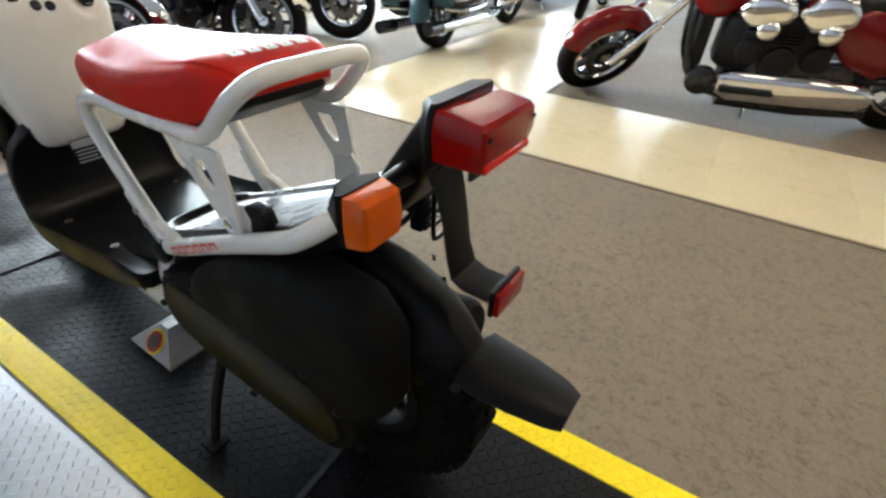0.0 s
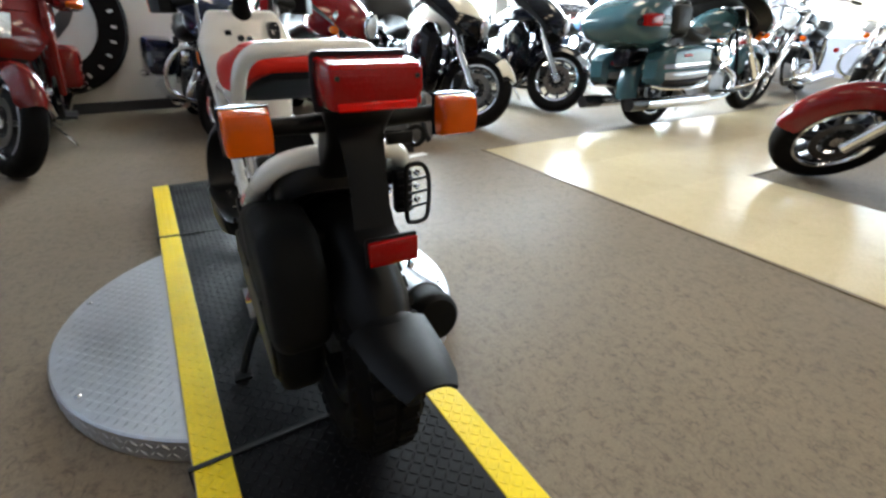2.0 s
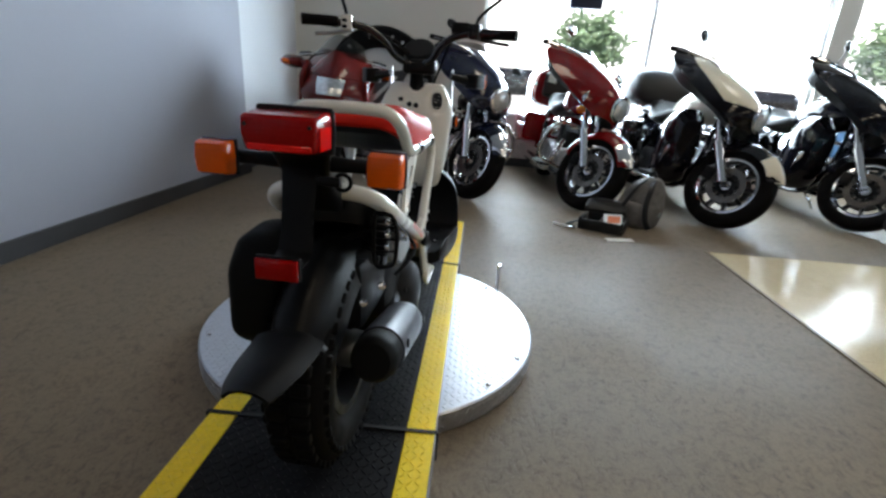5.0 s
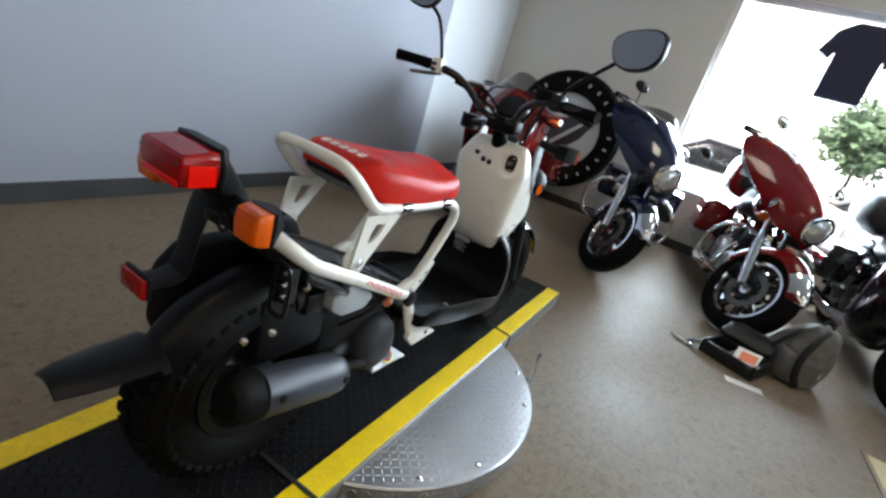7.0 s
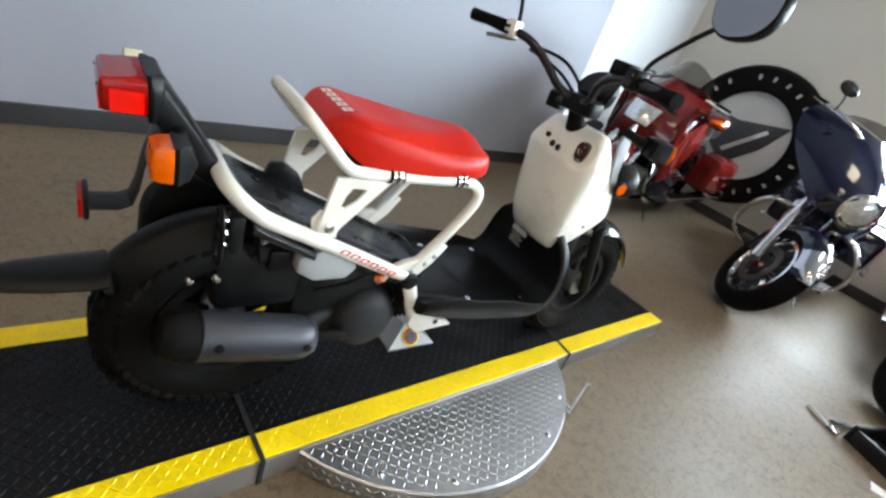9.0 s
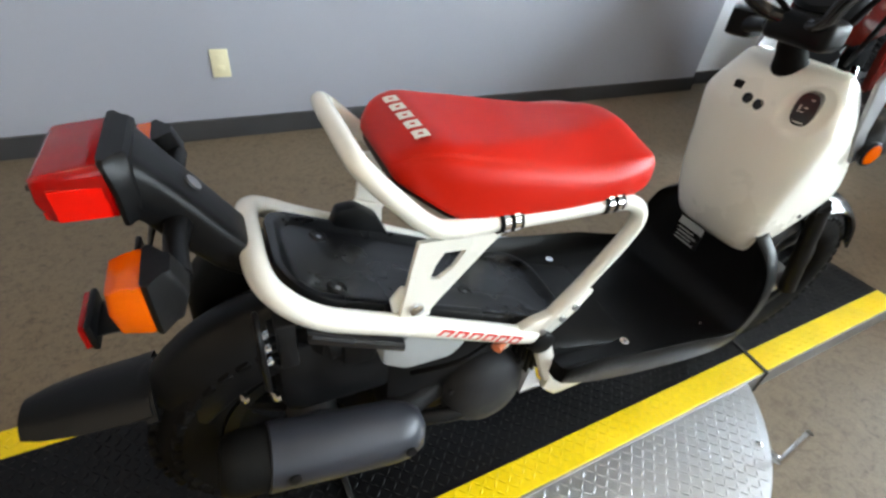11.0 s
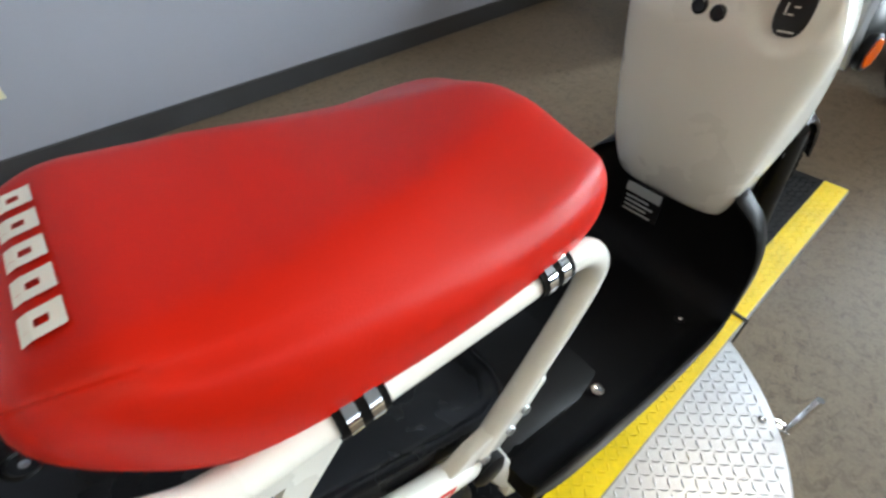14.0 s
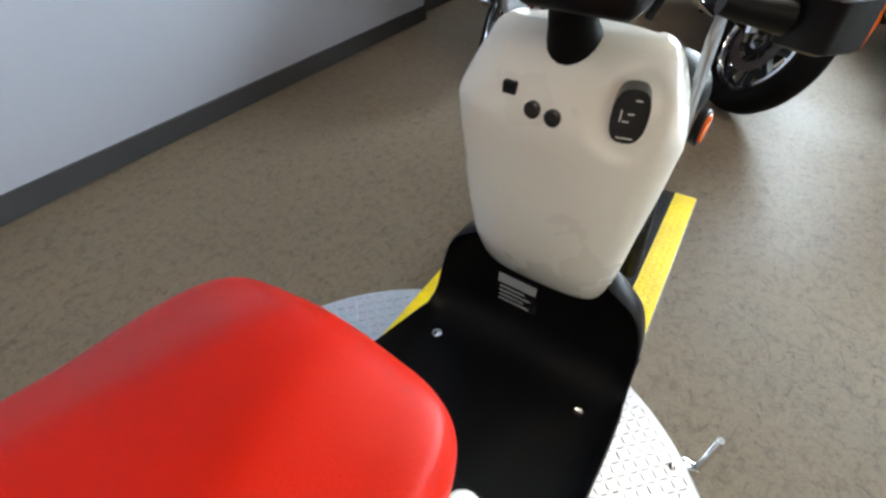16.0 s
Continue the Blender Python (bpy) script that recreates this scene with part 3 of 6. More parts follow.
def knobby_tyre(cy, cz, R, W, parent, rim_mat):
    """Fat block-tread tyre on a small rim."""
    r0 = 0.135
    prof = []
    for i in range(20):
        a = 2 * math.pi * i / 20
        c, s = math.cos(a), math.sin(a)
        prof.append(((R - 0.008 + r0) / 2 + (R - 0.008 - r0) / 2 * math.copysign(abs(c) ** 0.75, c), W / 2 * math.copysign(abs(s) ** 0.7, s)))
    w = part("wheel", ring_lathe([(r0 + 0.004, -0.045), (r0 + 0.004, 0.045), (r0 - 0.016, 0.045), (r0 - 0.02, 0.0), (r0 - 0.016, -0.045)], (0, cy, cz), (1, 0, 0), 36), rim_mat, parent)
    part("tyre", ring_lathe(prof, (0, cy, cz), (1, 0, 0), 64), M_RUBBER, w)
    blocks = bmesh.new()
    for i in range(44):
        a = 2 * math.pi * i / 44
        for x, wd, off, sh in ((-0.022, 0.017, 0, 0), (0.022, 0.017, 0.5, 0), (-0.055, 0.012, 0.5, 0.010), (0.055, 0.012, 0, 0.010)):
            q = box(x - wd, x + wd, -0.011, 0.011, -0.006, 0.008, 0.0025, 1)
            q.transform(Matrix.Translation((0, cy, cz)) @ Matrix.Rotation(a + off * 2 * math.pi / 44, 4, "X") @ Matrix.Translation((0, 0, R - 0.009 - sh)) @ Matrix.Rotation(math.copysign(0.35 if sh else 0, x), 4, "Y"))
            q.verts.index_update()
            vs = [blocks.verts.new(v.co) for v in q.verts]
            for f in q.faces:
                blocks.faces.new([vs[v.index] for v in f.verts])
            q.free()
    part("tread", blocks, M_RUBBER, w, kind="stuff")
    for i in range(5):
        a = 2 * math.pi * i / 5 + 0.3
        part("spoke", rod((0.01, cy + 0.03 * math.cos(a), cz + 0.03 * math.sin(a)), (0.0, cy + 0.125 * math.cos(a), cz + 0.125 * math.sin(a)), 0.017, 8, 0.012), rim_mat, w)
    part("hub", lathe([(0, -0.05), (0.04, -0.05), (0.045, 0.0), (0.04, 0.06), (0.015, 0.07), (0, 0.07)], (0, cy, cz), (1, 0, 0), 20), M_ALU, w)
    return w


rear_wheel = knobby_tyre(-0.05, 0.24, 0.244, 0.122, scooter, M_IRON)
front_wheel = knobby_tyre(1.165, 0.232, 0.236, 0.125, scooter, M_IRON)

# frame
TX = 0.119
main = [(TX, 0.325, 0.392), (TX, 0.27, 0.412), (TX, 0.193, 0.447), (TX, 0.092, 0.493), (TX, 0.012, 0.528), (TX - 0.001, -0.031, 0.548), (TX - 0.008, -0.063, 0.569), (TX - 0.027, -0.086, 0.588), (TX - 0.06, -0.096, 0.598), (0, -0.097, 0.600)]
loop = main + [(-x, y, z) for x, y, z in main[-2::-1]]
frame_tube = part("main_frame", tube(loop, 0.0158, 16, 6), M_WHITE, scooter, "ivory painted frame loop")
seat_side = [(TX, 0.318, 0.412), (TX, 0.345, 0.446), (TX, 0.39, 0.505), (TX, 0.435, 0.575), (TX, 0.445, 0.612), (TX, 0.425, 0.638), (TX, 0.385, 0.647), (TX, 0.30, 0.648), (TX, 0.20, 0.650), (TX, 0.125, 0.652), (TX - 0.001, 0.095, 0.665), (TX - 0.003, 0.066, 0.692), (TX - 0.009, 0.041, 0.717),
             (TX - 0.025, 0.023, 0.735), (TX - 0.050, 0.018, 0.741), (0, 0.017, 0.743)]
seat_frame = part("seat_frame", tube(seat_side + [(-x, y, z) for x, y, z in seat_side[-2::-1]], 0.0125, 16, 6), M_WHITE, scooter, "ivory painted seat hoop")
for s in (-1, 1):
    gx = s * TX
    # plate between seat hoop and main tube, with its cut-out
    out = [(0.205, 0.640), (0.085, 0.640), (0.078, 0.60), (0.066, 0.515), (0.100, 0.508), (0.118, 0.535)]
    hole = [(0.152, 0.617), (0.121, 0.619), (0.110, 0.600), (0.104, 0.578), (0.116, 0.575), (0.136, 0.590)]
    g = bmesh.new()
    for a in (-0.0035, 0.0035):
        vo, vh = [g.verts.new((gx + a, *p)) for p in out], [g.verts.new((gx + a, *p)) for p in hole]
        for i in range(6):
            g.faces.new((vo[i], vo[(i + 1) % 6], vh[(i + 1) % 6], vh[i]))
    g.verts.ensure_lookup_table()
    for base in (0, 6):
        for i in range(6):
            j = (i + 1) % 6
            g.faces.new([g.verts[k] for k in (base + i, base + j, base + j + 12, base + i + 12)])
    gus = part("gusset", g, M_WHITE, scooter)
    part("bolt", lathe([(0.011, 0), (0.011, 0.006), (0.007, 0.008), (0, 0.008)], (gx + s * 0.003, 0.088, 0.532), (s, 0, 0), 6), M_CHROME, gus)
    ear = part("bracket", prism([(0.055, 0.545), (0.07, 0.565), (0.115, 0.548), (0.115, 0.50), (0.06, 0.52)], gx - s * 0.012, gx - s * 0.006, "x", 0.001, 1), M_WHITE, scooter)
    # joint plate at the front of the hoop
    fp = part("joint_plate", prism([(0.27, 0.425), (0.30, 0.438), (0.345, 0.447), (0.392, 0.485), (0.405, 0.478), (0.375, 0.430), (0.34, 0.395), (0.30, 0.395)], gx - 0.009, gx + 0.009, "x", 0.004), M_WHITE, scooter)
    for by, bz in ((0.352, 0.432), (0.372, 0.452), (0.318, 0.412)):
        part("bolt", lathe([(0.006, 0), (0.006, 0.004), (0.003, 0.005), (0, 0.005)], (gx + s * 0.010, by, bz), (s, 0, 0), 8), M_ALU, fp)
    part("end_cap", lathe([(0.018, -0.004), (0.022, 0), (0.022, 0.010), (0.016, 0.014), (0, 0.014)], (gx + s * 0.008, 0.322, 0.386), (s, 0, 0), 20), M_BLACK, fp)
    # foot peg bracket
    fb = part("peg_bracket", tube([(gx, 0.325, 0.395), (gx + s * 0.006, 0.348, 0.33), (gx + s * 0.010, 0.372, 0.278), (gx + s * 0.014, 0.395, 0.262)], [0.019, 0.018, 0.020, 0.020], 10, 5, flat=0.6), M_WHITE, scooter)
    part("peg_plate", prism([(0.355, 0.250), (0.362, 0.285), (0.42, 0.272), (0.49, 0.240), (0.507, 0.226), (0.45, 0.222), (0.39, 0.216)], gx + s * 0.006, gx + s * 0.022, "x", 0.004), M_WHITE, fb)
    part("peg_hole", lathe([(0.008, 0), (0.008, 0.002), (0, 0.002)], (gx + s * 0.0215, 0.445, 0.246), (s, 0, 0), 14), M_IRON, fb)
    # seat clamps: paired bright bands on black rubber
    for cy in (0.207, 0.374) if s > 0 else ():
        cl = part("clamp", ring_lathe([(0.0128, -0.017), (0.0148, -0.017), (0.0148, 0.017), (0.0128, 0.017)], (gx, cy, 0.6495), (0, 1, 0), 20), M_RUBBER, scooter, "black rubber seat clamp with bright bands")
        for b in (-0.0075, 0.0075):
            part("band", ring_lathe([(0.0142, b - 0.0042), (0.0158, b - 0.0042), (0.0158, b + 0.0042), (0.0142, b + 0.0042)], (gx, cy, 0.6495), (0, 1, 0), 20), M_CHROME, cl)
    # lettering on the main tube: plain slanted red blocks following it
    a, b = Vector((0, 0.122, 0.483)), Vector((0, 0.276, 0.409))
    bm = bmesh.new()
    along = (b - a).normalized()
    upw = Vector((0, -along.z, along.y))
    for i in range(6):
        p0 = a + (b - a) * (i / 6)
        p1 = a + (b - a) * ((i + 0.80) / 6)
        sl = along * 0.004
        for c0, c1, c2, c3 in ((p0 - upw * 0.0075, p1 - upw * 0.0075, p1 - upw * 0.004, p0 - upw * 0.004), (p0 + upw * 0.004, p1 + upw * 0.004, p1 + upw * 0.0075, p0 + upw * 0.0075),
                               (p0 - upw * 0.004, p0 - upw * 0.004 + along * 0.006, p0 + upw * 0.004 + along * 0.006, p0 + upw * 0.004), (p1 - upw * 0.004 - along * 0.006, p1 - upw * 0.004, p1 + upw * 0.004, p1 + upw * 0.004 - along * 0.006)):
            vs = []
            for q in (c0, c1, c2, c3):
                h = (q - a).dot(upw)
                vs.append(bm.verts.new((gx + s * math.sqrt(max(0.0163 ** 2 - h * h, 0)), q.y + sl.y * h / 0.008, q.z + sl.z * h / 0.008)))
            bm.faces.new(vs)
    part("lettering", bm, M_REDPRINT, frame_tube, "red lettering blocks")

# seat
S = [(0.066, 0.708, 0.716, 0.052), (0.070, 0.701, 0.726, 0.074), (0.082, 0.694, 0.738, 0.090), (0.100, 0.684, 0.746, 0.103), (0.125, 0.668, 0.749, 0.114), (0.150, 0.657, 0.746, 0.120), (0.19, 0.652, 0.741, 0.125), (0.24, 0.651, 0.737, 0.127), (0.29, 0.651, 0.733, 0.128),
     (0.34, 0.652, 0.731, 0.127), (0.385, 0.653, 0.732, 0.125), (0.418, 0.655, 0.732, 0.120), (0.442, 0.658, 0.728, 0.113), (0.459, 0.663, 0.719, 0.101), (0.469, 0.670, 0.707, 0.080), (0.474, 0.677, 0.695, 0.052)]


def seat_half(y, z0, z1, hw):
    """Right half of a seat section: flat top, sloping shoulder, upright side."""
    tall = z1 - z0
    flat = min(float(np.interp(y, (0.08, 0.20, 0.30, 0.42, 0.46), (0.084, 0.080, 0.060, 0.030, 0.018))), hw * 0.75)
    drop = min(float(np.interp(y, (0.08, 0.20, 0.30, 0.42, 0.46), (0.009, 0.015, 0.026, 0.037, 0.034))), tall * 0.38)
    pts = [(0, z1), (flat * 0.5, z1), (flat * 0.90, z1 - drop * 0.03), (flat + 0.13 * (hw - flat), z1 - drop * 0.15), ((flat + hw) / 2, z1 - drop * 0.52), (hw * 0.875, z1 - drop * 0.84), (hw * 0.945, z1 - drop * 1.06 - tall * 0.03), (hw * 0.982, z1 - drop - tall * 0.16), (hw, z1 - drop - tall * 0.32), (hw * 0.998, z0 + tall * 0.16), (hw * 0.985, z0 + tall * 0.06), (hw * 0.93, z0), (hw * 0.5, z0), (0, z0)]
    return smooth_path([(x, y, z) for x, z in pts], 3)


def seat_ring(y, z0, z1, hw):
    half = seat_half(y, z0, z1, hw)
    return half + [Vector((-v.x, v.y, v.z)) for v in half[-2:0:-1]]


def dense(sec, k=4):
    cols = list(zip(*sec))
    ts = np.linspace(0, len(sec) - 1, (len(sec) - 1) * k + 1)
    pts = [smooth_path([(c, 0, 0) for c in col], k) for col in cols]
    return [tuple(pts[i][t].x for i in range(len(cols))) for t in range(len(ts))]


seat = part("seat", rings(bmesh.new(), [seat_ring(*q) for q in dense(S)]), M_RED, scooter, "red vinyl seat", sharp=70)
part("seat_base", rings(bmesh.new(), [super_ring(0, y, z0 - 0.012, z0 + 0.006, hw - 0.012, 5, 24) for y, z0, z1, hw in S[1:-1]]), M_BLACK, seat, "black plastic seat base")


def seat_top(x, y):
    """Height of the seat skin at x, y."""
    zs = [np.interp(y, [q[0] for q in S], [q[i] for q in S]) for i in (1, 2, 3)]
    half = [v for v in seat_half(y, *zs) if v.z > zs[0] + (zs[1] - zs[0]) * 0.4]
    return float(np.interp(abs(x), [v.x for v in half], [v.z for v in half]))


bm = bmesh.new()
BLOCKS = [((0, .36, 0, 1), (.64, 1, 0, 1), (.36, .64, 0, .34), (.36, .64, .66, 1))] * 5
for i, block in enumerate(BLOCKS):
    for u0, u1, v0, v1 in block:
        xa, xb = (-0.062 + 0.0270 * i + 0.0190 * u for u in (u0, u1))
        ya, yb = (0.096 + 0.019 * v for v in (v0, v1))
        k = 4
        for a in range(k):
            for b in range(k):
                vs = [bm.verts.new((xa + (xb - xa) * p, ya + (yb - ya) * q, seat_top(xa + (xb - xa) * p, ya + (yb - ya) * q) + 0.0028)) for p, q in ((a / k, b / k), ((a + 1) / k, b / k), ((a + 1) / k, (b + 1) / k), (a / k, (b + 1) / k))]
                bm.faces.new(vs)
part("seat_lettering", bm, M_PRINT, seat, "ivory block lettering on the seat")

# luggage tray between the main tubes
def tube_line(y):
    """Height of the main tubes' centre line at y."""
    return float(np.interp(y, [q[1] for q in main[::-1]], [q[2] for q in main[::-1]]))


def tray_loop(inset, dz, y0=-0.078, y1=0.415, w=0.101, r=0.064):
    pts = []
    rad = max(r - inset, 0.015)
    for cx, cy, a0 in ((1, 1, 0), (-1, 1, 90), (-1, -1, 180), (1, -1, 270)):
        for i in range(7):
            a = radians(a0 + 15 * i)
            x = cx * (w - inset - rad) + rad * math.cos(a)
            y = (y1 - inset - rad if cy > 0 else y0 + inset + rad) + rad * math.sin(a)
            pts.append(Vector((x, y, tube_line(min(y, 0.32)) - max(0, y - 0.30) * 0.2 + dz)))
    return pts


tray = part("tray", rings(bmesh.new(), [tray_loop(0.004, -0.045), tray_loop(0.0, 0.006), tray_loop(0.003, 0.016), tray_loop(0.010, 0.018), tray_loop(0.015, 0.015), tray_loop(0.020, 0.008), tray_loop(0.027, 0.005), tray_loop(0.06, 0.005), tray_loop(0.08, 0.005, r=0.085)]), M_TRAY, scooter, "black plastic tray with a raised rim", sharp=50)
for x, y, z in ((0.060, 0.0, tube_line(0.0) + 0.008), (-0.060, 0.0, tube_line(0.0) + 0.008), (0.03, 0.22, tube_line(0.22) + 0.008)):
    dm = part("dimple", ring_lathe([(0.010, -0.003), (0.0125, 0.000), (0.015, -0.003), (0.012, -0.005)], (x, y, z), (0, 0.45, 0.89), 20), M_BLACK, tray)
    part("screw", lathe([(0.005, 0), (0.005, 0.001), (0, 0.002)], (x, y, z - 0.004), (0, 0.45, 0.89), 12), M_ALU, dm)
part("tray_block", prism([(0.02, 0.525), (0.035, 0.562), (0.065, 0.565), (0.10, 0.540), (0.12, 0.50)], -0.112, -0.085, "x", 0.006), M_BLACK, tray)

# tail
tail = part("tail_arm", rings(bmesh.new(), [super_ring(0, y, z0, z1, w, 5, 24) for y, z0, z1, w in ((-0.096, 0.558, 0.612, 0.038), (-0.114, 0.568, 0.638, 0.041), (-0.138, 0.586, 0.674, 0.042), (-0.160, 0.612, 0.706, 0.042), (-0.180, 0.640, 0.734, 0.045), (-0.194, 0.668, 0.750, 0.052), (-0.206, 0.680, 0.752, 0.055))]), M_BLACK, scooter, "black plastic tail arm")
part("arm_flange", moved(lathe([(0.010, 0), (0.010, 0.003), (0.004, 0.004), (0, 0.003)], (0.0, -0.145, 0.687), (0, 0.80, 0.60), 14), Matrix()), M_ALU, tail)
tl = part("tail_light", level_loft([(0.688, -0.256, -0.206, 0.046, 0.052), (0.692, -0.266, -0.206, 0.054, 0.057), (0.715, -0.271, -0.206, 0.058, 0.060), (0.737, -0.269, -0.206, 0.058, 0.060), (0.742, -0.264, -0.206, 0.056, 0.059), (0.747, -0.226, -0.206, 0.054, 0.058)], 4, 0.006), M_TAIL, scooter, "red tail light lens", sharp=30)
part("housing", level_loft([(0.682, -0.209, -0.188, 0.062, 0.050), (0.72, -0.209, -0.188, 0.064, 0.054), (0.748, -0.213, -0.188, 0.063, 0.050), (0.753, -0.213, -0.192, 0.059, 0.046)], 4, 0.006), M_BLACK, tl)
# Glow at the foot of the lens, put in as a brighter red strip.
part("lens_strip", box(-0.050, 0.050, -0.2700, -0.2655, 0.6905, 0.7010, 0.002, 1), M_LENSGLOW, tl, "brighter red strip painting the glow along the foot of the lens")
for sx in (-1, 1):
    if sx > 0:
        # Light through the right lens side, put in as a brighter red panel.
        part("side_reflex", box(sx * 0.0585 - 0.0015, sx * 0.0585 + 0.0015, -0.258, -0.214, 0.693, 0.727, 0.001, 1), M_LENSGLOW, tl, "bright red panel painting light through the lens side")
    part("lens_screw", lathe([(0.003, 0), (0.003, 0.002), (0, 0.002)], (sx * 0.049, -0.2705, 0.728), (0, -1, 0), 8), M_IRON, tl)


def signal(s):
    sg = part("turn_signal", level_loft([(0.643, -0.208, -0.186, 0.025, 0.028), (0.647, -0.216, -0.186, 0.0265, 0.029), (0.67, -0.219, -0.186, 0.0275, 0.030), (0.693, -0.216, -0.186, 0.0265, 0.029), (0.697, -0.208, -0.186, 0.025, 0.028)], 4, 0.006), M_AMBER, scooter, "amber turn signal", sharp=30)
    sg.data.transform(Matrix.Translation((s * 0.143, 0, 0)))
    bk = level_loft([(0.641, -0.189, -0.166, 0.0305, 0.016), (0.67, -0.189, -0.156, 0.0315, 0.020), (0.699, -0.189, -0.166, 0.0305, 0.016)], 4, 0.006)
    part("signal_back", moved(bk, Matrix.Translation((s * 0.143, 0, 0))), M_BLACK, sg)
    part("signal_stalk", tube([(s * 0.13, -0.165, 0.668), (s * 0.08, -0.168, 0.668), (s * 0.03, -0.165, 0.668)], [0.012, 0.012, 0.015], 12, 4), M_BLACK, sg)
    return sg


for sg in both(signal):
    for o in (sg, *sg.children):
        o.data.transform(Matrix.Translation((0, 0, -0.007)))
plate = part("licence_bracket", shell([(-0.175, 0.672), (-0.193, 0.655), (-0.203, 0.630), (-0.212, 0.595), (-0.220, 0.550), (-0.229, 0.524), (-0.245, 0.517), (-0.286, 0.517)], [0.034, 0.033, 0.030, 0.028, 0.028, 0.030, 0.031, 0.031], 0.003, 0.002), M_BLACK, scooter, "black licence plate bracket")
part("plate_tab", ring_lathe([(0.010, -0.002), (0.010, 0.002), (0.016, 0.002), (0.016, -0.002)], (0.075, -0.205, 0.640), (0, 1, 0), 16), M_BLACK, plate)
part("plate_tab_bar", box(0.03, 0.07, -0.21, -0.204, 0.632, 0.648, 0.002), M_BLACK, plate)
part("reflector_back", box(-0.036, 0.036, -0.292, -0.284, 0.496, 0.536, 0.003), M_BLACK, plate)
part("reflector", box(-0.034, 0.034, -0.299, -0.2915, 0.499, 0.533, 0.002), M_TAIL, plate, "red rear reflector")

# rear fender and flap
ff = [(-0.05 + 0.262 * math.cos(radians(a)), 0.24 + 0.262 * math.sin(radians(a))) for a in range(40, 149, 6)]
fender = part("rear_fender", shell(ff, [0.068] * 4 + [0.072] * (len(ff) - 6) + [0.068, 0.064], 0.006, 0.085, 15), M_BLACK, scooter, "black plastic rear fender", sharp=60)
fl = part("mud_flap", shell([(-0.262, 0.392), (-0.285, 0.388), (-0.34, 0.386), (-0.39, 0.384), (-0.413, 0.381)], [0.060, 0.060, 0.056, 0.046, 0.036], 0.005, 0.016, 11), M_BLACK, fender, sharp=60)
part("fender_rib", shell([(-0.258, 0.394), (-0.266, 0.393), (-0.276, 0.390)], [0.062, 0.063, 0.062], 0.008, 0.03, 11), M_BLACK, fender)

# engine, transmission, exhaust
cvt = part("drive_cover", prism(arc(-0.05, 0.255, 0.098, 250, 100, 10) + [(0.06, 0.365), (0.20, 0.375)] + arc(0.26, 0.285, 0.092, 90, -90, 10) + [(0.18, 0.175), (0.05, 0.165)], -0.150, -0.070, "x", 0.022, 3), M_MATTE, scooter, "black drive case")
part("drive_rib", prism(arc(-0.05, 0.255, 0.07, 250, 100, 8) + [(0.06, 0.34), (0.20, 0.35)] + arc(0.26, 0.285, 0.066, 90, -90, 8) + [(0.18, 0.20), (0.05, 0.19)], -0.157, -0.145, "x", 0.006, 2), M_BLACK, cvt)
for by, bz in ((-0.12, 0.30), (-0.06, 0.345), (0.09, 0.352), (0.28, 0.37), (0.34, 0.27), (0.10, 0.18)):
    part("bolt", lathe([(0.007, 0), (0.007, 0.006), (0.004, 0.008), (0, 0.008)], (-0.150, by, bz), (-1, 0, 0), 6), M_IRON, cvt)
air = part("air_box", prism([(-0.205, 0.33), (-0.20, 0.46), (-0.155, 0.515), (-0.05, 0.520), (0.09, 0.475), (0.20, 0.415), (0.24, 0.36), (0.20, 0.28), (0.0, 0.26), (-0.14, 0.28)], -0.154, -0.062, "x", 0.028, 4), M_MATTE, scooter, "black air cleaner box")
part("engine_case", merge(box(-0.07, 0.09, 0.06, 0.30, 0.20, 0.40, 0.03), box(-0.06, 0.08, -0.10, 0.10, 0.30, 0.46, 0.03), rod((-0.05, 0.20, 0.36), (0.06, 0.20, 0.36), 0.07, 20)), M_IRON, scooter)
shroud = part("fan_shroud", lathe([(0.0, 0.010), (0.030, 0.008), (0.058, 0.002), (0.074, -0.012), (0.082, -0.034), (0.082, -0.06), (0, -0.06)], (0.128, 0.248, 0.262), (1, 0.05, 0.05), 30), M_FAN, scooter, "dull grey fan cover")
for i in range(3):
    a = radians(40 + 120 * i)
    part("bolt", lathe([(0.006, 0), (0.006, 0.005), (0, 0.006)], (0.108, 0.248 + 0.079 * math.cos(a), 0.262 + 0.079 * math.sin(a)), (1, 0, 0), 8), M_IRON, shroud)
part("cylinder_head", merge(*[box(-0.05, 0.08, 0.29 + 0.014 * i, 0.297 + 0.014 * i, 0.22, 0.36, 0.003, 1) for i in range(8)], box(-0.035, 0.065, 0.29, 0.40, 0.235, 0.345, 0.01)), M_IRON, scooter)
part("spark_cap", tube([(0.07, 0.29, 0.385), (0.10, 0.27, 0.392), (0.12, 0.24, 0.388)], 0.010, 10, 4), M_ORANGE, scooter, "orange plug cap")
part("spark_ring", ring_lathe([(0.011, -0.006), (0.014, -0.006), (0.014, 0.006), (0.011, 0.006)], (0.11, 0.255, 0.392), (0.6, -0.7, 0), 14), M_PRINT, scooter)
part("reserve_tank", prism([(0.045, 0.455), (0.045, 0.42), (0.085, 0.395), (0.16, 0.395), (0.185, 0.425), (0.15, 0.455), (0.10, 0.475)], 0.055, 0.118, "x", 0.010), M_GREYBOX, scooter, "pale grey bottle")
bt = part("battery_tray", prism([(-0.055, 0.545), (0.045, 0.490), (0.075, 0.475), (0.075, 0.455), (-0.055, 0.52)], 0.065, 0.130, "x", 0.004), M_BLACKGLOSS, scooter)
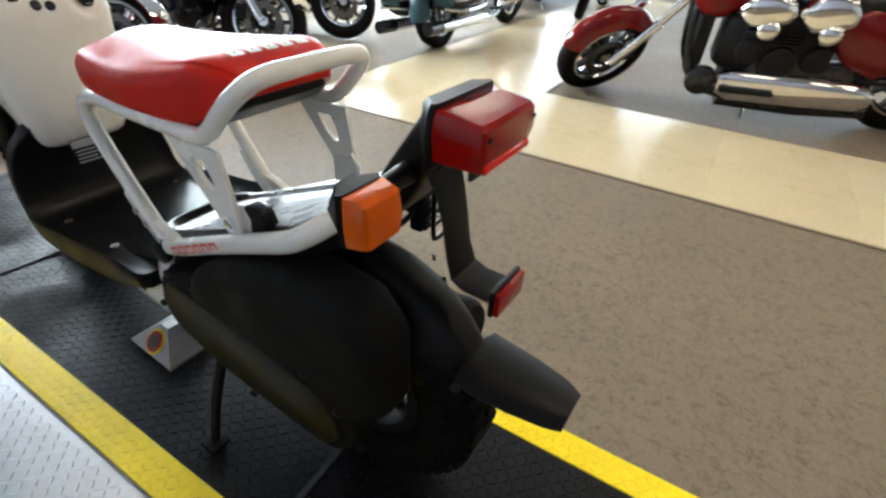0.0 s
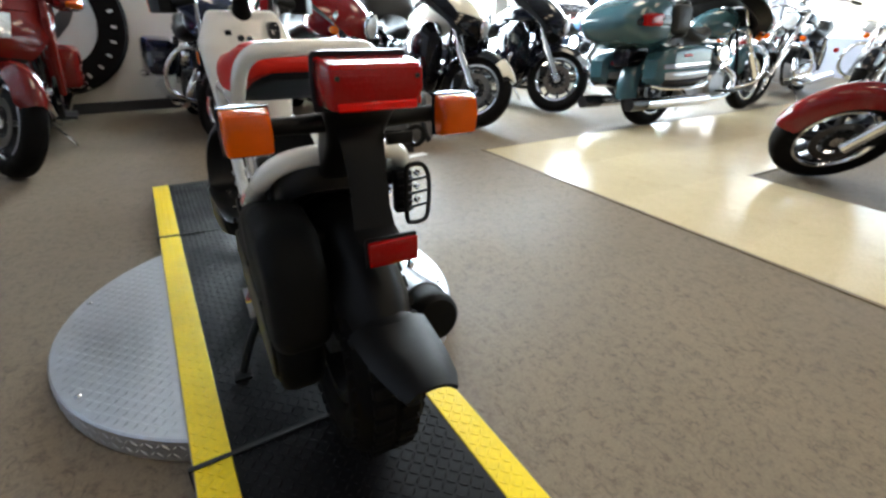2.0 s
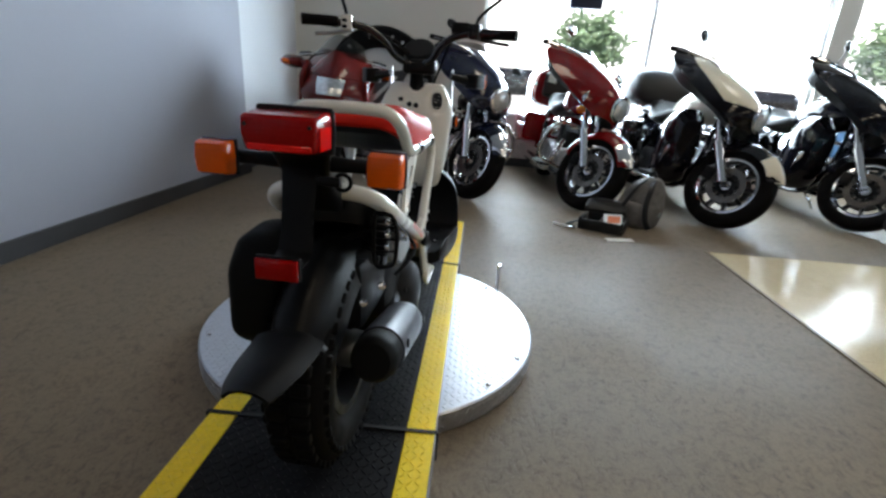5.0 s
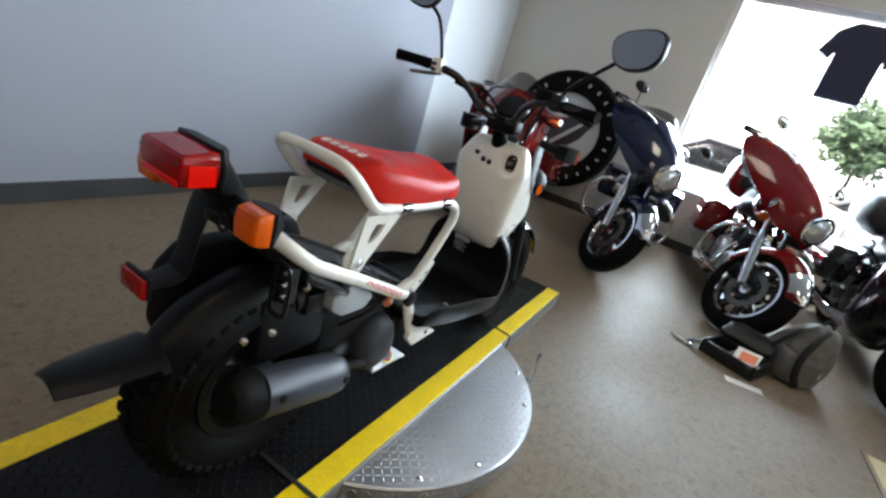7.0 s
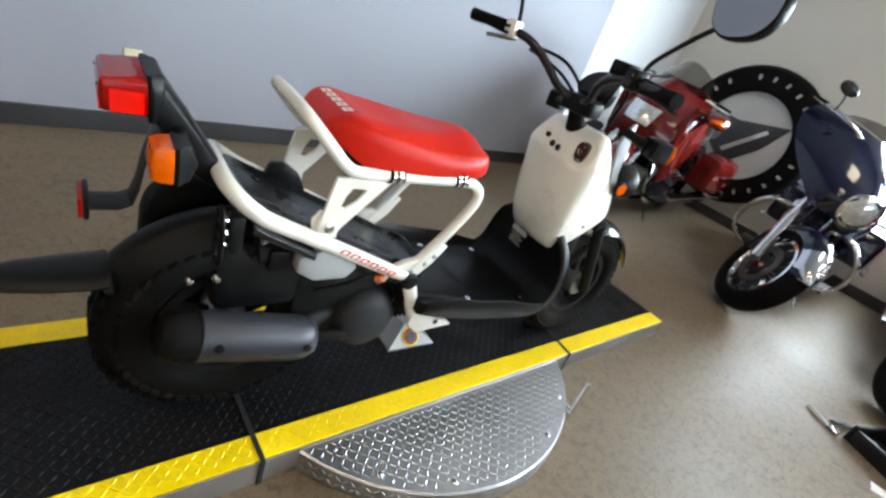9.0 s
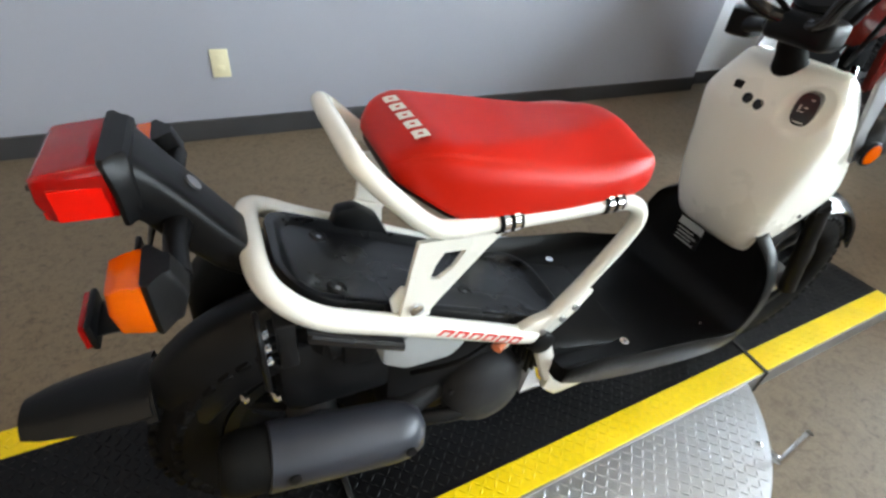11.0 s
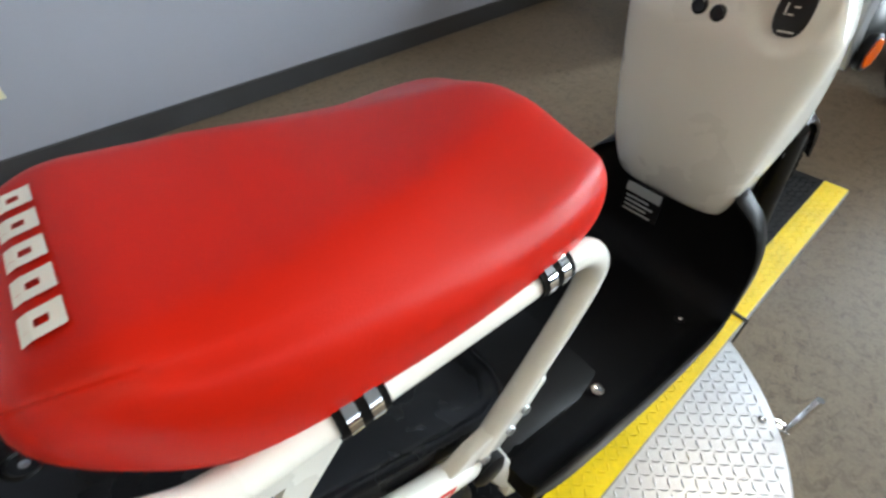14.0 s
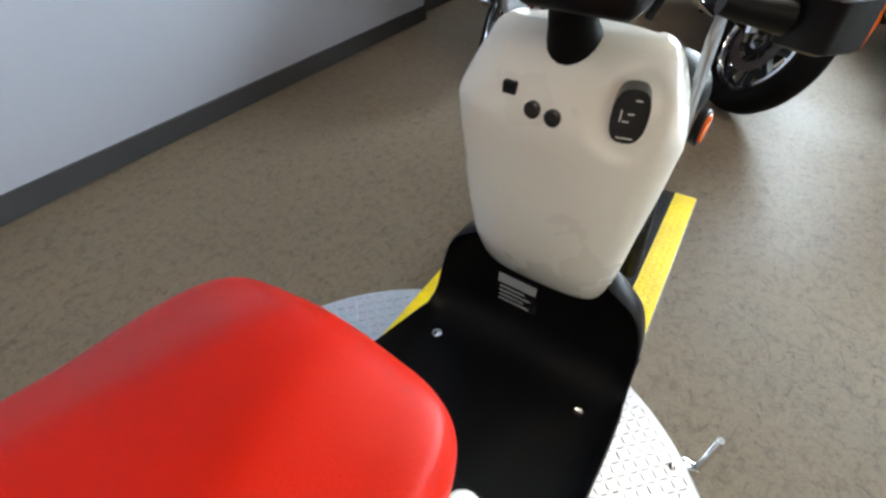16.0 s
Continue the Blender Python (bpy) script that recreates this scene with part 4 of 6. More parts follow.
part("tray_edge", rod((0.1305, -0.05, 0.534), (0.1305, 0.072, 0.470), 0.003, 8), M_BLACKGLOSS, bt)
carb = part("carburettor", merge(rod((0.06, -0.02, 0.44), (0.06, 0.06, 0.45), 0.028, 16), box(0.045, 0.095, -0.005, 0.045, 0.41, 0.46, 0.008)), M_IRON, scooter)
part("intake_hose", tube([(0.06, -0.02, 0.44), (0.02, -0.08, 0.45), (-0.06, -0.10, 0.45)], 0.024, 12, 5), M_RUBBER, scooter)
reg = part("regulator", box(0.092, 0.122, -0.090, -0.066, 0.476, 0.552, 0.004), M_IRON, scooter, "dark finned regulator block")
for i in range(5):
    part("fin", box(0.094, 0.120, -0.098, -0.088, 0.482 + 0.0145 * i, 0.4855 + 0.0145 * i, 0.001, 1), M_IRON, reg)
cage = [(0.0, 0.0), (0.006, 0.030), (0.006, 0.072), (-0.004, 0.096), (-0.026, 0.100), (-0.036, 0.088), (-0.036, 0.010), (-0.026, -0.004)]
part("cage", tube([(0.138 + x, -0.108, 0.468 + z) for x, z in cage], 0.0042, 8, 5, closed=True), M_BLACK, reg, "open black plastic cage")
for z in (0.492, 0.516, 0.540):
    part("cage_bar", rod((0.104, -0.108, z), (0.142, -0.108, z + 0.004), 0.0026, 6), M_BLACK, reg)
    part("stud", lathe([(0.005, 0), (0.005, 0.008), (0.003, 0.010), (0, 0.010)], (0.124, -0.098, z + 0.010), (0.2, -1, 0), 8), M_CHROME, reg)
for pts in ([(0.07, 0.02, 0.46), (0.09, 0.08, 0.50), (0.05, 0.16, 0.44)], [(0.02, -0.06, 0.49), (0.08, -0.08, 0.52), (0.09, 0.02, 0.50)], [(-0.05, 0.05, 0.47), (0.02, 0.0, 0.51), (0.08, -0.03, 0.47)], [(0.10, 0.10, 0.36), (0.13, 0.18, 0.40), (0.09, 0.28, 0.40)]):
    part("cable", tube(pts, 0.0045, 8, 6), M_RUBBER, scooter)
for x, y, z in ((0.10, -0.02, 0.49), (0.115, -0.10, 0.42), (0.09, -0.14, 0.40)):
    part("bolt", lathe([(0.008, 0), (0.008, 0.006), (0, 0.008)], (x, y, z), (0.5, -0.8, 0.2), 8), M_CHROME, scooter)
part("shock_absorber", rod((-0.09, -0.05, 0.28), (-0.09, 0.05, 0.52), 0.016, 14), M_IRON, scooter)
sp = [(-0.09 + 0.026 * math.cos(i * 0.7), -0.04 + 0.085 * i / 64 + 0.026 * math.sin(i * 0.7) * 0.9, 0.30 + 0.20 * i / 64 - 0.026 * math.sin(i * 0.7) * 0.38) for i in range(64)]
part("shock_spring", tube(sp, 0.005, 6, 2), M_IRON, scooter)
MA, MB = Vector((0.122, -0.192, 0.305)), Vector((0.126, 0.122, 0.242))
muf = part("muffler", lathe([(0, 0), (0.036, 0.0), (0.044, 0.010), (0.047, 0.026), (0.047, 0.250), (0.044, 0.276), (0.034, 0.298), (0.016, 0.308), (0, 0.309)], MA, MB - MA, 32), M_MATTE, scooter, "matt black muffler")
part("heat_shield", lathe([(0.0476, 0.062), (0.0502, 0.064), (0.0502, 0.256), (0.047, 0.282), (0.037, 0.303), (0.017, 0.314), (0, 0.315)], MA, MB - MA, 32), M_MUFF, muf, "grey satin heat shield")
for f in (0.30, 0.86):
    c = MA.lerp(MB, f)
    part("shield_bolt", lathe([(0.009, 0), (0.009, 0.003), (0.005, 0.004), (0, 0.003)], (c.x + 0.0490, c.y, c.z + 0.012), (1, 0, 0.15), 14), M_IRON, muf)
part("header_pipe", tube([MB + Vector((-0.02, 0.0, -0.01)), (0.12, 0.20, 0.235), (0.08, 0.30, 0.20), (0.02, 0.36, 0.23)], 0.014, 12, 5), M_IRON, muf)
part("swing_arm", merge(tube([(0.085, -0.05, 0.24), (0.10, 0.05, 0.26), (0.07, 0.16, 0.27)], [0.022, 0.024, 0.03], 12, 4), rod((0.0, -0.05, 0.24), (0.10, -0.05, 0.24), 0.018, 14)), M_IRON, scooter)
part("inner_tag", prism([(-0.02, 0.20), (0.03, 0.20), (0.02, 0.27), (-0.01, 0.27)], -0.066, -0.060, "x", 0.002), M_REDPRINT, scooter, "red plastic tag by the wheel")
stand = part("kick_stand", tube([(-0.11, 0.24, 0.19), (-0.17, 0.22, 0.09), (-0.205, 0.20, 0.012)], [0.011, 0.010, 0.009], 10, 4), M_BLACK, scooter, "black kick stand")
part("stand_foot", box(-0.228, -0.188, 0.178, 0.222, 0.0, 0.010, 0.003), M_BLACK, stand)

# foot board: a shallow tub with rounded lips, rising to a shield at the front
fbs = [(0.36, 0.330, 0.175), (0.41, 0.322, 0.184), (0.50, 0.306, 0.188), (0.60, 0.292, 0.190), (0.70, 0.280, 0.190), (0.775, 0.276, 0.188), (0.815, 0.286, 0.184), (0.838, 0.315, 0.180), (0.848, 0.36, 0.176), (0.850, 0.41, 0.165), (0.846, 0.45, 0.145), (0.838, 0.482, 0.11)]
fbs = dense(fbs, 4)
tub_rows = []
for i, (y, z, w) in enumerate(fbs):
    a, b = fbs[max(i - 1, 0)], fbs[min(i + 1, len(fbs) - 1)]
    d = Vector((0, b[0] - a[0], b[1] - a[1])).normalized()
    nn = Vector((0, -d.z, d.y))
    row = []
    for s, h in ((-1.0, 0.034), (-0.985, 0.040), (-0.96, 0.030), (-0.90, 0.010), (-0.80, 0.001), (-0.4, 0), (0, 0), (0.4, 0), (0.80, 0.001), (0.90, 0.010), (0.96, 0.030), (0.985, 0.040), (1.0, 0.034)):
        row.append(Vector((s * w, y, z)) + nn * h * min(1.0, 0.35 + i * 0.16) * (1 - 0.72 * min(1.0, max(0.0, (i - 14) / 9))))
    for s, h in ((1.0, -0.02), (0.9, -0.03), (0, -0.03), (-0.9, -0.03), (-1.0, -0.02)):
        row.append(Vector((s * w * 0.99, y, z)) + nn * h)
    tub_rows.append(row)
board = part("foot_board", rings(bmesh.new(), tub_rows), M_BLACK, scooter, "black plastic foot board", sharp=60)
for s in (-1, 1):
    for y, z in ((0.537, 0.306), (0.759, 0.281)):
        sc = part("screw", lathe([(0.009, 0), (0.009, 0.003), (0.004, 0.003), (0.0, 0.001)], (s * 0.132, y, z), (0, 0, 1), 16), M_CHROME, board)
part("underbody", prism([(0.30, 0.36), (0.38, 0.345), (0.60, 0.288), (0.80, 0.262), (0.80, 0.235), (0.62, 0.235), (0.42, 0.265)], -0.13, 0.13, "x", 0.02), M_BLACK, board)
part("warning_label", box(-0.052, 0.018, 0.8125, 0.8135, 0.380, 0.440), M_BLACKGLOSS, board)
lab = part("label_print", merge(box(-0.050, 0.014, 0.8115, 0.8123, 0.420, 0.438), *[box(-0.046, 0.006 - 0.01 * (i % 2), 0.8115, 0.8123, 0.383 + 0.009 * i, 0.386 + 0.009 * i) for i in range(4)]), M_GREYBOX, board, "pale printed label bars")

# front cover
FORWARD = 0.022
rear_parts = set(bpy.data.objects)


def cover_ring(z, yr, c, yf, w, wf, n=33):
    """Level section with a crowned rear face and rounded rear corners."""
    lp = []
    for i in range(n):
        u = -1 + 2 * i / (n - 1)
        lp.append(Vector((w * math.sin(u * 1.45) / math.sin(1.45), yr + c * abs(u) ** 2.4, z)))
        q = math.hypot((lp[-1].x - 0.079) / 0.036, (z - 0.734) / 0.046)
        lp[-1].y += 0.007 * (1 - min(1, max(0, (q - 0.72) / 0.28)) ** 2 * (3 - 2 * min(1, max(0, (q - 0.72) / 0.28))))
    for k in range(1, 5):
        lp.append(Vector((w + (wf - w) * k / 5 + 0.004 * math.sin(math.pi * k / 5), yr + c + (yf - yr - c) * k / 5, z)))
    for i in range(n):
        u = 1 - 2 * i / (n - 1)
        lp.append(Vector((wf * u, yf - 0.012 * abs(u) ** 4, z)))
    for k in range(4, 0, -1):
        lp.append(Vector((-w - (wf - w) * k / 5 - 0.004 * math.sin(math.pi * k / 5), yr + c + (yf - yr - c) * k / 5, z)))
    return lp


CV = [(0.430, 0.850, 0.010, 0.872, 0.060, 0.05), (0.434, 0.840, 0.016, 0.880, 0.076, 0.065), (0.45, 0.825, 0.024, 0.905, 0.089, 0.08), (0.50, 0.798, 0.033, 0.97, 0.101, 0.09), (0.55, 0.782, 0.036, 1.02, 0.107, 0.094), (0.60, 0.771, 0.038, 1.01, 0.113, 0.097), (0.66, 0.762, 0.040, 0.97, 0.120, 0.10),
      (0.70, 0.758, 0.040, 0.935, 0.1235, 0.10), (0.722, 0.759, 0.039, 0.915, 0.1245, 0.10), (0.750, 0.767, 0.036, 0.895, 0.114, 0.098), (0.780, 0.780, 0.031, 0.877, 0.100, 0.090), (0.799, 0.797, 0.021, 0.862, 0.090, 0.078), (0.806, 0.815, 0.012, 0.85, 0.078, 0.066)]
CV = [(z - 0.010, yr + FORWARD * min(1, max(0, (z - 0.45) / 0.22)), c, yf + FORWARD, w * 1.06, wf * 1.04) for z, yr, c, yf, w, wf in CV]
cover = part("front_cover", rings(bmesh.new(), [cover_ring(*q) for q in dense(CV, 7)]), M_COVER, scooter, "ivory moulded front cover", sharp=55)
part("cover_seam", tube([(-0.040, 0.7655, 0.735), (-0.041, 0.7655, 0.66), (-0.040, 0.776, 0.59)], 0.0016, 6, 5), M_COVER, cover)
gz = [(0.080 + 0.0175 * math.copysign(abs(math.cos(a)) ** 0.7, math.cos(a)), 0.737 + 0.028 * math.copysign(abs(math.sin(a)) ** 0.8, math.sin(a))) for a in np.linspace(0, 2 * math.pi, 25)[:-1]]
GAUGE = Matrix.Translation((0.080, 0.768, 0)) @ Matrix.Rotation(radians(15), 4, "Z") @ Matrix.Translation((-0.080, -0.768, 0))
gauge = part("fuel_gauge", moved(prism(gz, 0.7675, 0.790, "y", 0.0006, 1), GAUGE @ Matrix.Translation((0, 0, 0.012))), M_BLACKGLOSS, cover, "black oval fuel gauge")
part("gauge_marks", moved(merge(box(0.072, 0.088, 0.7665, 0.7672, 0.7265, 0.7280), box(0.071, 0.0725, 0.7665, 0.7672, 0.744, 0.756), box(0.082, 0.088, 0.7665, 0.7672, 0.766, 0.7672), box(0.074, 0.080, 0.7665, 0.7672, 0.744, 0.7452), box(0.078, 0.084, 0.7665, 0.7672, 0.752, 0.7532)), GAUGE), M_PRINT, gauge)
for bx, bz in ((-0.018, 0.733), (0.006, 0.730)):
    part("button", lathe([(0.0095, -0.004), (0.0095, 0.003), (0.007, 0.005), (0, 0.005)], (bx, 0.7625, bz), (0, -1, 0.1), 20), M_BLACKGLOSS, cover)
part("square_plug", box(-0.058, -0.041, 0.764, 0.776, 0.741, 0.755, 0.002), M_IRON, cover)
for z in (0.53, 0.70):
    part("cover_clip", lathe([(0.005, 0), (0.004, 0.002), (0, 0.002)], (0.112, 0.90, z), (1, 0, 0), 10), M_IRON, cover)

for o in set(bpy.data.objects) - rear_parts - {cover}:
    o.data.transform(Matrix.Translation((0, FORWARD, -0.010)))
rear_parts = set(bpy.data.objects)

# steering, bars, mirrors
part("stem_boot", tube([(0, 0.805, 0.782), (0, 0.79, 0.805), (0, 0.780, 0.825), (0, 0.772, 0.845)], [0.030, 0.024, 0.022, 0.026], 18, 4), M_RUBBER, scooter)
half = [(0.325, 0.615, 0.952), (0.25, 0.637, 0.952), (0.19, 0.655, 0.950), (0.14, 0.668, 0.942), (0.095, 0.690, 0.915), (0.06, 0.728, 0.872), (0.03, 0.750, 0.858), (0, 0.755, 0.857)]
bars = part("handlebar", tube([(x, y + 0.07 * x, z) for x, y, z in half] + [(-x, y - 0.07 * x, z + 0.04 * x) for x, y, z in half[-2::-1]], 0.0115, 12, 5), M_BLACKGLOSS, scooter, "black handlebar")
part("bar_clamp", box(-0.045, 0.07, 0.742, 0.80, 0.824, 0.872, 0.014, 3), M_BLACK, bars)
for s in (-1, 1):
    yo, zo = 0.023 * s, 0.0 if s > 0 else 0.012
    g = part("grip", tube([(s * 0.332, 0.613 + yo, 0.949 + zo), (s * 0.28, 0.629 + yo, 0.950 + zo), (s * 0.225, 0.645 + yo, 0.951 + zo * 0.8)], [0.017, 0.0155, 0.017], 14, 4), M_RUBBER, scooter)
    sw = part("switch_box", moved(box(-0.017, 0.017, -0.02, 0.02, -0.022, 0.024, 0.006), Matrix.Translation((s * 0.203, 0.650 + yo * 0.6, 0.955 + zo * 0.4)) @ Matrix.Rotation(radians(-15 * s), 4, "Z")), M_WHITE if s < 0 else M_BLACK, scooter, "ivory switch box" if s < 0 else "black switch box")
    for k in (-0.009, 0.008):
        part("switch", box(s * 0.203 - 0.007, s * 0.203 + 0.007, 0.624 + yo * 0.6, 0.632 + yo * 0.6, 0.957 + k - 0.005, 0.957 + k + 0.005, 0.001, 1), M_BLACKGLOSS, sw)
    part("lever", tube([(s * 0.19, 0.675 + yo, 0.945), (s * 0.24, 0.690 + yo, 0.935), (s * 0.31, 0.665 + yo, 0.925)], [0.007, 0.006, 0.006], 8, 5), M_ALU if s < 0 else M_BLACK, scooter)
    mc = Vector((0.364, 0.640, 1.128)) if s > 0 else Vector((-0.335, 0.640, 1.165))
    part("mirror_stem", tube([(s * 0.205, 0.660 + yo * 0.6, 0.965), (s * 0.212, 0.666 + yo * 0.6, 1.00), (mc.x - s * 0.085, mc.y + 0.012, mc.z - 0.075), (mc.x - s * 0.045, mc.y + 0.010, mc.z - 0.040)], 0.0055, 8, 5), M_BLACK, scooter)
    mm = Matrix.Translation(mc) @ Matrix.Rotation(radians(-10 * s), 4, "Z") @ Matrix.Rotation(radians(-12 * s), 4, "Y")
    ov = [(0.068 * math.copysign(abs(math.cos(a)) ** 0.75, math.cos(a)) * (1.0 + 0.18 * math.sin(a)), 0.050 * math.copysign(abs(math.sin(a)) ** 0.8, math.sin(a))) for a in np.linspace(0, 2 * math.pi, 33)[:-1]]
    mr = part("mirror", moved(prism(ov, -0.004, 0.022, "y", 0.006, 2), mm), M_BLACK, scooter, "black rear-view mirror")
    part("mirror_glass", moved(prism([(x * 0.92, z * 0.90) for x, z in ov], -0.0055, -0.0035, "y"), mm), M_MIRROR, mr)
part("master_cylinder", moved(box(-0.03, 0.03, -0.022, 0.022, -0.015, 0.018, 0.005), Matrix.Translation((0.155, 0.685, 0.965))), M_BLACK, bars)
dash = part("speedometer", lathe([(0, -0.03), (0.04, -0.028), (0.055, 0.0), (0.056, 0.03), (0.050, 0.036), (0, 0.034)], (0.0, 0.835, 0.885), (0, -0.62, 0.78), 30), M_BLACK, scooter, "black round speedometer")
part("dial", lathe([(0.047, 0), (0.047, 0.0015), (0, 0.0015)], (0.0, 0.8135, 0.912), (0, -0.62, 0.78), 24), M_IRON, dash)
for pts in ([(-0.16, 0.675, 0.94), (-0.08, 0.75, 0.93), (0.0, 0.80, 0.86)], [(0.16, 0.675, 0.94), (0.10, 0.76, 0.92), (0.03, 0.82, 0.83)], [(-0.15, 0.67, 0.93), (-0.05, 0.72, 0.90), (0.02, 0.80, 0.82)], [(0.15, 0.69, 0.955), (0.11, 0.80, 0.93), (0.05, 0.87, 0.80)]):
    part("cable", tube(pts, 0.0045, 8, 6), M_RUBBER, scooter)
# headlights on a pale bracket, front signals
for s in (-1, 1):
    part("lamp_bracket", prism([(0.86, 0.79), (0.885, 0.845), (0.90, 0.85), (0.93, 0.70), (0.96, 0.645), (0.945, 0.635), (0.90, 0.69)], min(s * 0.110, s * 0.118), max(s * 0.110, s * 0.118), "x", 0.002, 1), M_ALU, scooter)
for s in (-1, 1):
    hl = part("headlight", lathe([(0, -0.05), (0.030, -0.047), (0.050, -0.02), (0.057, 0.02), (0.055, 0.030), (0.050, 0.028)], (s * 0.060, 1.04, 0.66), (0, 1, 0.05), 30), M_BLACK, scooter, "black round headlight")
    part("headlight_glass", lathe([(0.050, 0.024), (0.034, 0.034), (0, 0.040)], (s * 0.060, 1.04, 0.66), (0, 1, 0.05), 24), M_CLEAR, hl)
    fm = Matrix.Translation((s * 0.192, 0.905, 0.812)) @ Matrix.Rotation(radians(-22 * s), 4, "Z")
    fsg = part("front_signal", moved(level_loft([(-0.026, -0.016, 0.030, 0.020, 0.032), (-0.022, -0.022, 0.032, 0.026, 0.036), (0.022, -0.022, 0.032, 0.026, 0.036), (0.026, -0.016, 0.030, 0.020, 0.032)], 4, 0.008), fm), M_BLACK, scooter, "black front turn signal")
    part("front_signal_lens", moved(level_loft([(-0.024, 0.031, 0.042, 0.033, 0.030), (0.0, 0.031, 0.047, 0.035, 0.032), (0.024, 0.031, 0.042, 0.033, 0.030)], 4, 0.006), fm), M_AMBER, fsg, "amber lens")
    part("signal_stalk", tube([(s * 0.112, 0.865, 0.825), (s * 0.14, 0.878, 0.818), (s * 0.168, 0.892, 0.813)], [0.012, 0.013, 0.016], 12, 3), M_BLACK, fsg)
    fs = part("side_reflector", lathe([(0, -0.008), (0.022, -0.008), (0.024, 0.0), (0.022, 0.003)], (s * 0.130, 0.959, 0.660), (s, -0.1, 0), 20), M_BLACK, scooter)
    part("reflector_lens", lathe([(0.020, 0.001), (0.018, 0.005), (0, 0.006)], (s * 0.130, 0.959, 0.660), (s, -0.1, 0), 20), M_AMBER, fs, "amber side reflector")
    leg = part("fork_leg", rod((s * 0.085, 1.165, 0.232), (s * 0.085, 1.06, 0.50), 0.020, 14, 0.018), M_IRON, scooter)
part("fork_crown", merge(rod((-0.09, 1.06, 0.50), (0.09, 1.06, 0.50), 0.022, 14), rod((0, 1.06, 0.50), (0, 0.90, 0.80), 0.028, 16)), M_IRON, scooter)
part("front_fender", shell(arc(1.165, 0.232, 0.256, 20, 175, 20), 0.072, 0.005, 0.03, 9), M_BLACKGLOSS, scooter, "glossy black front fender")
part("side_pod", prism([(0.86, 0.26), (0.90, 0.24), (0.97, 0.33), (0.99, 0.46), (0.95, 0.55), (0.87, 0.52)], -0.09, 0.09, "x", 0.02), M_BLACK, scooter)

for o in set(bpy.data.objects) - rear_parts:
    if o.parent == scooter and o.name.split(".")[0] in ("fork_leg", "fork_crown", "front_fender", "side_pod"):
        continue
    o.data.transform(Matrix.Translation((0, FORWARD, 0)))

# small stand under the frame
sup = thing("wheel_stand", "small tread plate stand with a round red sticker", "stand", m=pose(0.0505, 0.02, RZ, 0, 0, -2.9))
part("body", rings(bmesh.new(), [[Vector((-0.080 + x * w, 0.535 + y * d, z)) for x, y in ((-1, -1), (1, -1), (1, 1), (-1, 1))] for z, w, d in ((0, 0.076, 0.086), (0.006, 0.076, 0.086), (0.052, 0.030, 0.022), (0.057, 0.024, 0.016))]), M_STEEL, sup)
for s in (-1, 1):
    for rr, mt, off in ((0.031, M_YELLOW, 0.002), (0.026, M_DARKRED, 0.0045), (0.016, M_SIGNDARK, 0.006)):
        nrm = Vector((s * 0.046, 0, 0.046)).normalized()
        part("sticker", lathe([(rr, 0), (rr, 0.001), (0, 0.001)], Vector((-0.080 + s * 0.053, 0.535, 0.029)) + nrm * off, nrm, 28), mt, sup, "round red and yellow sticker")


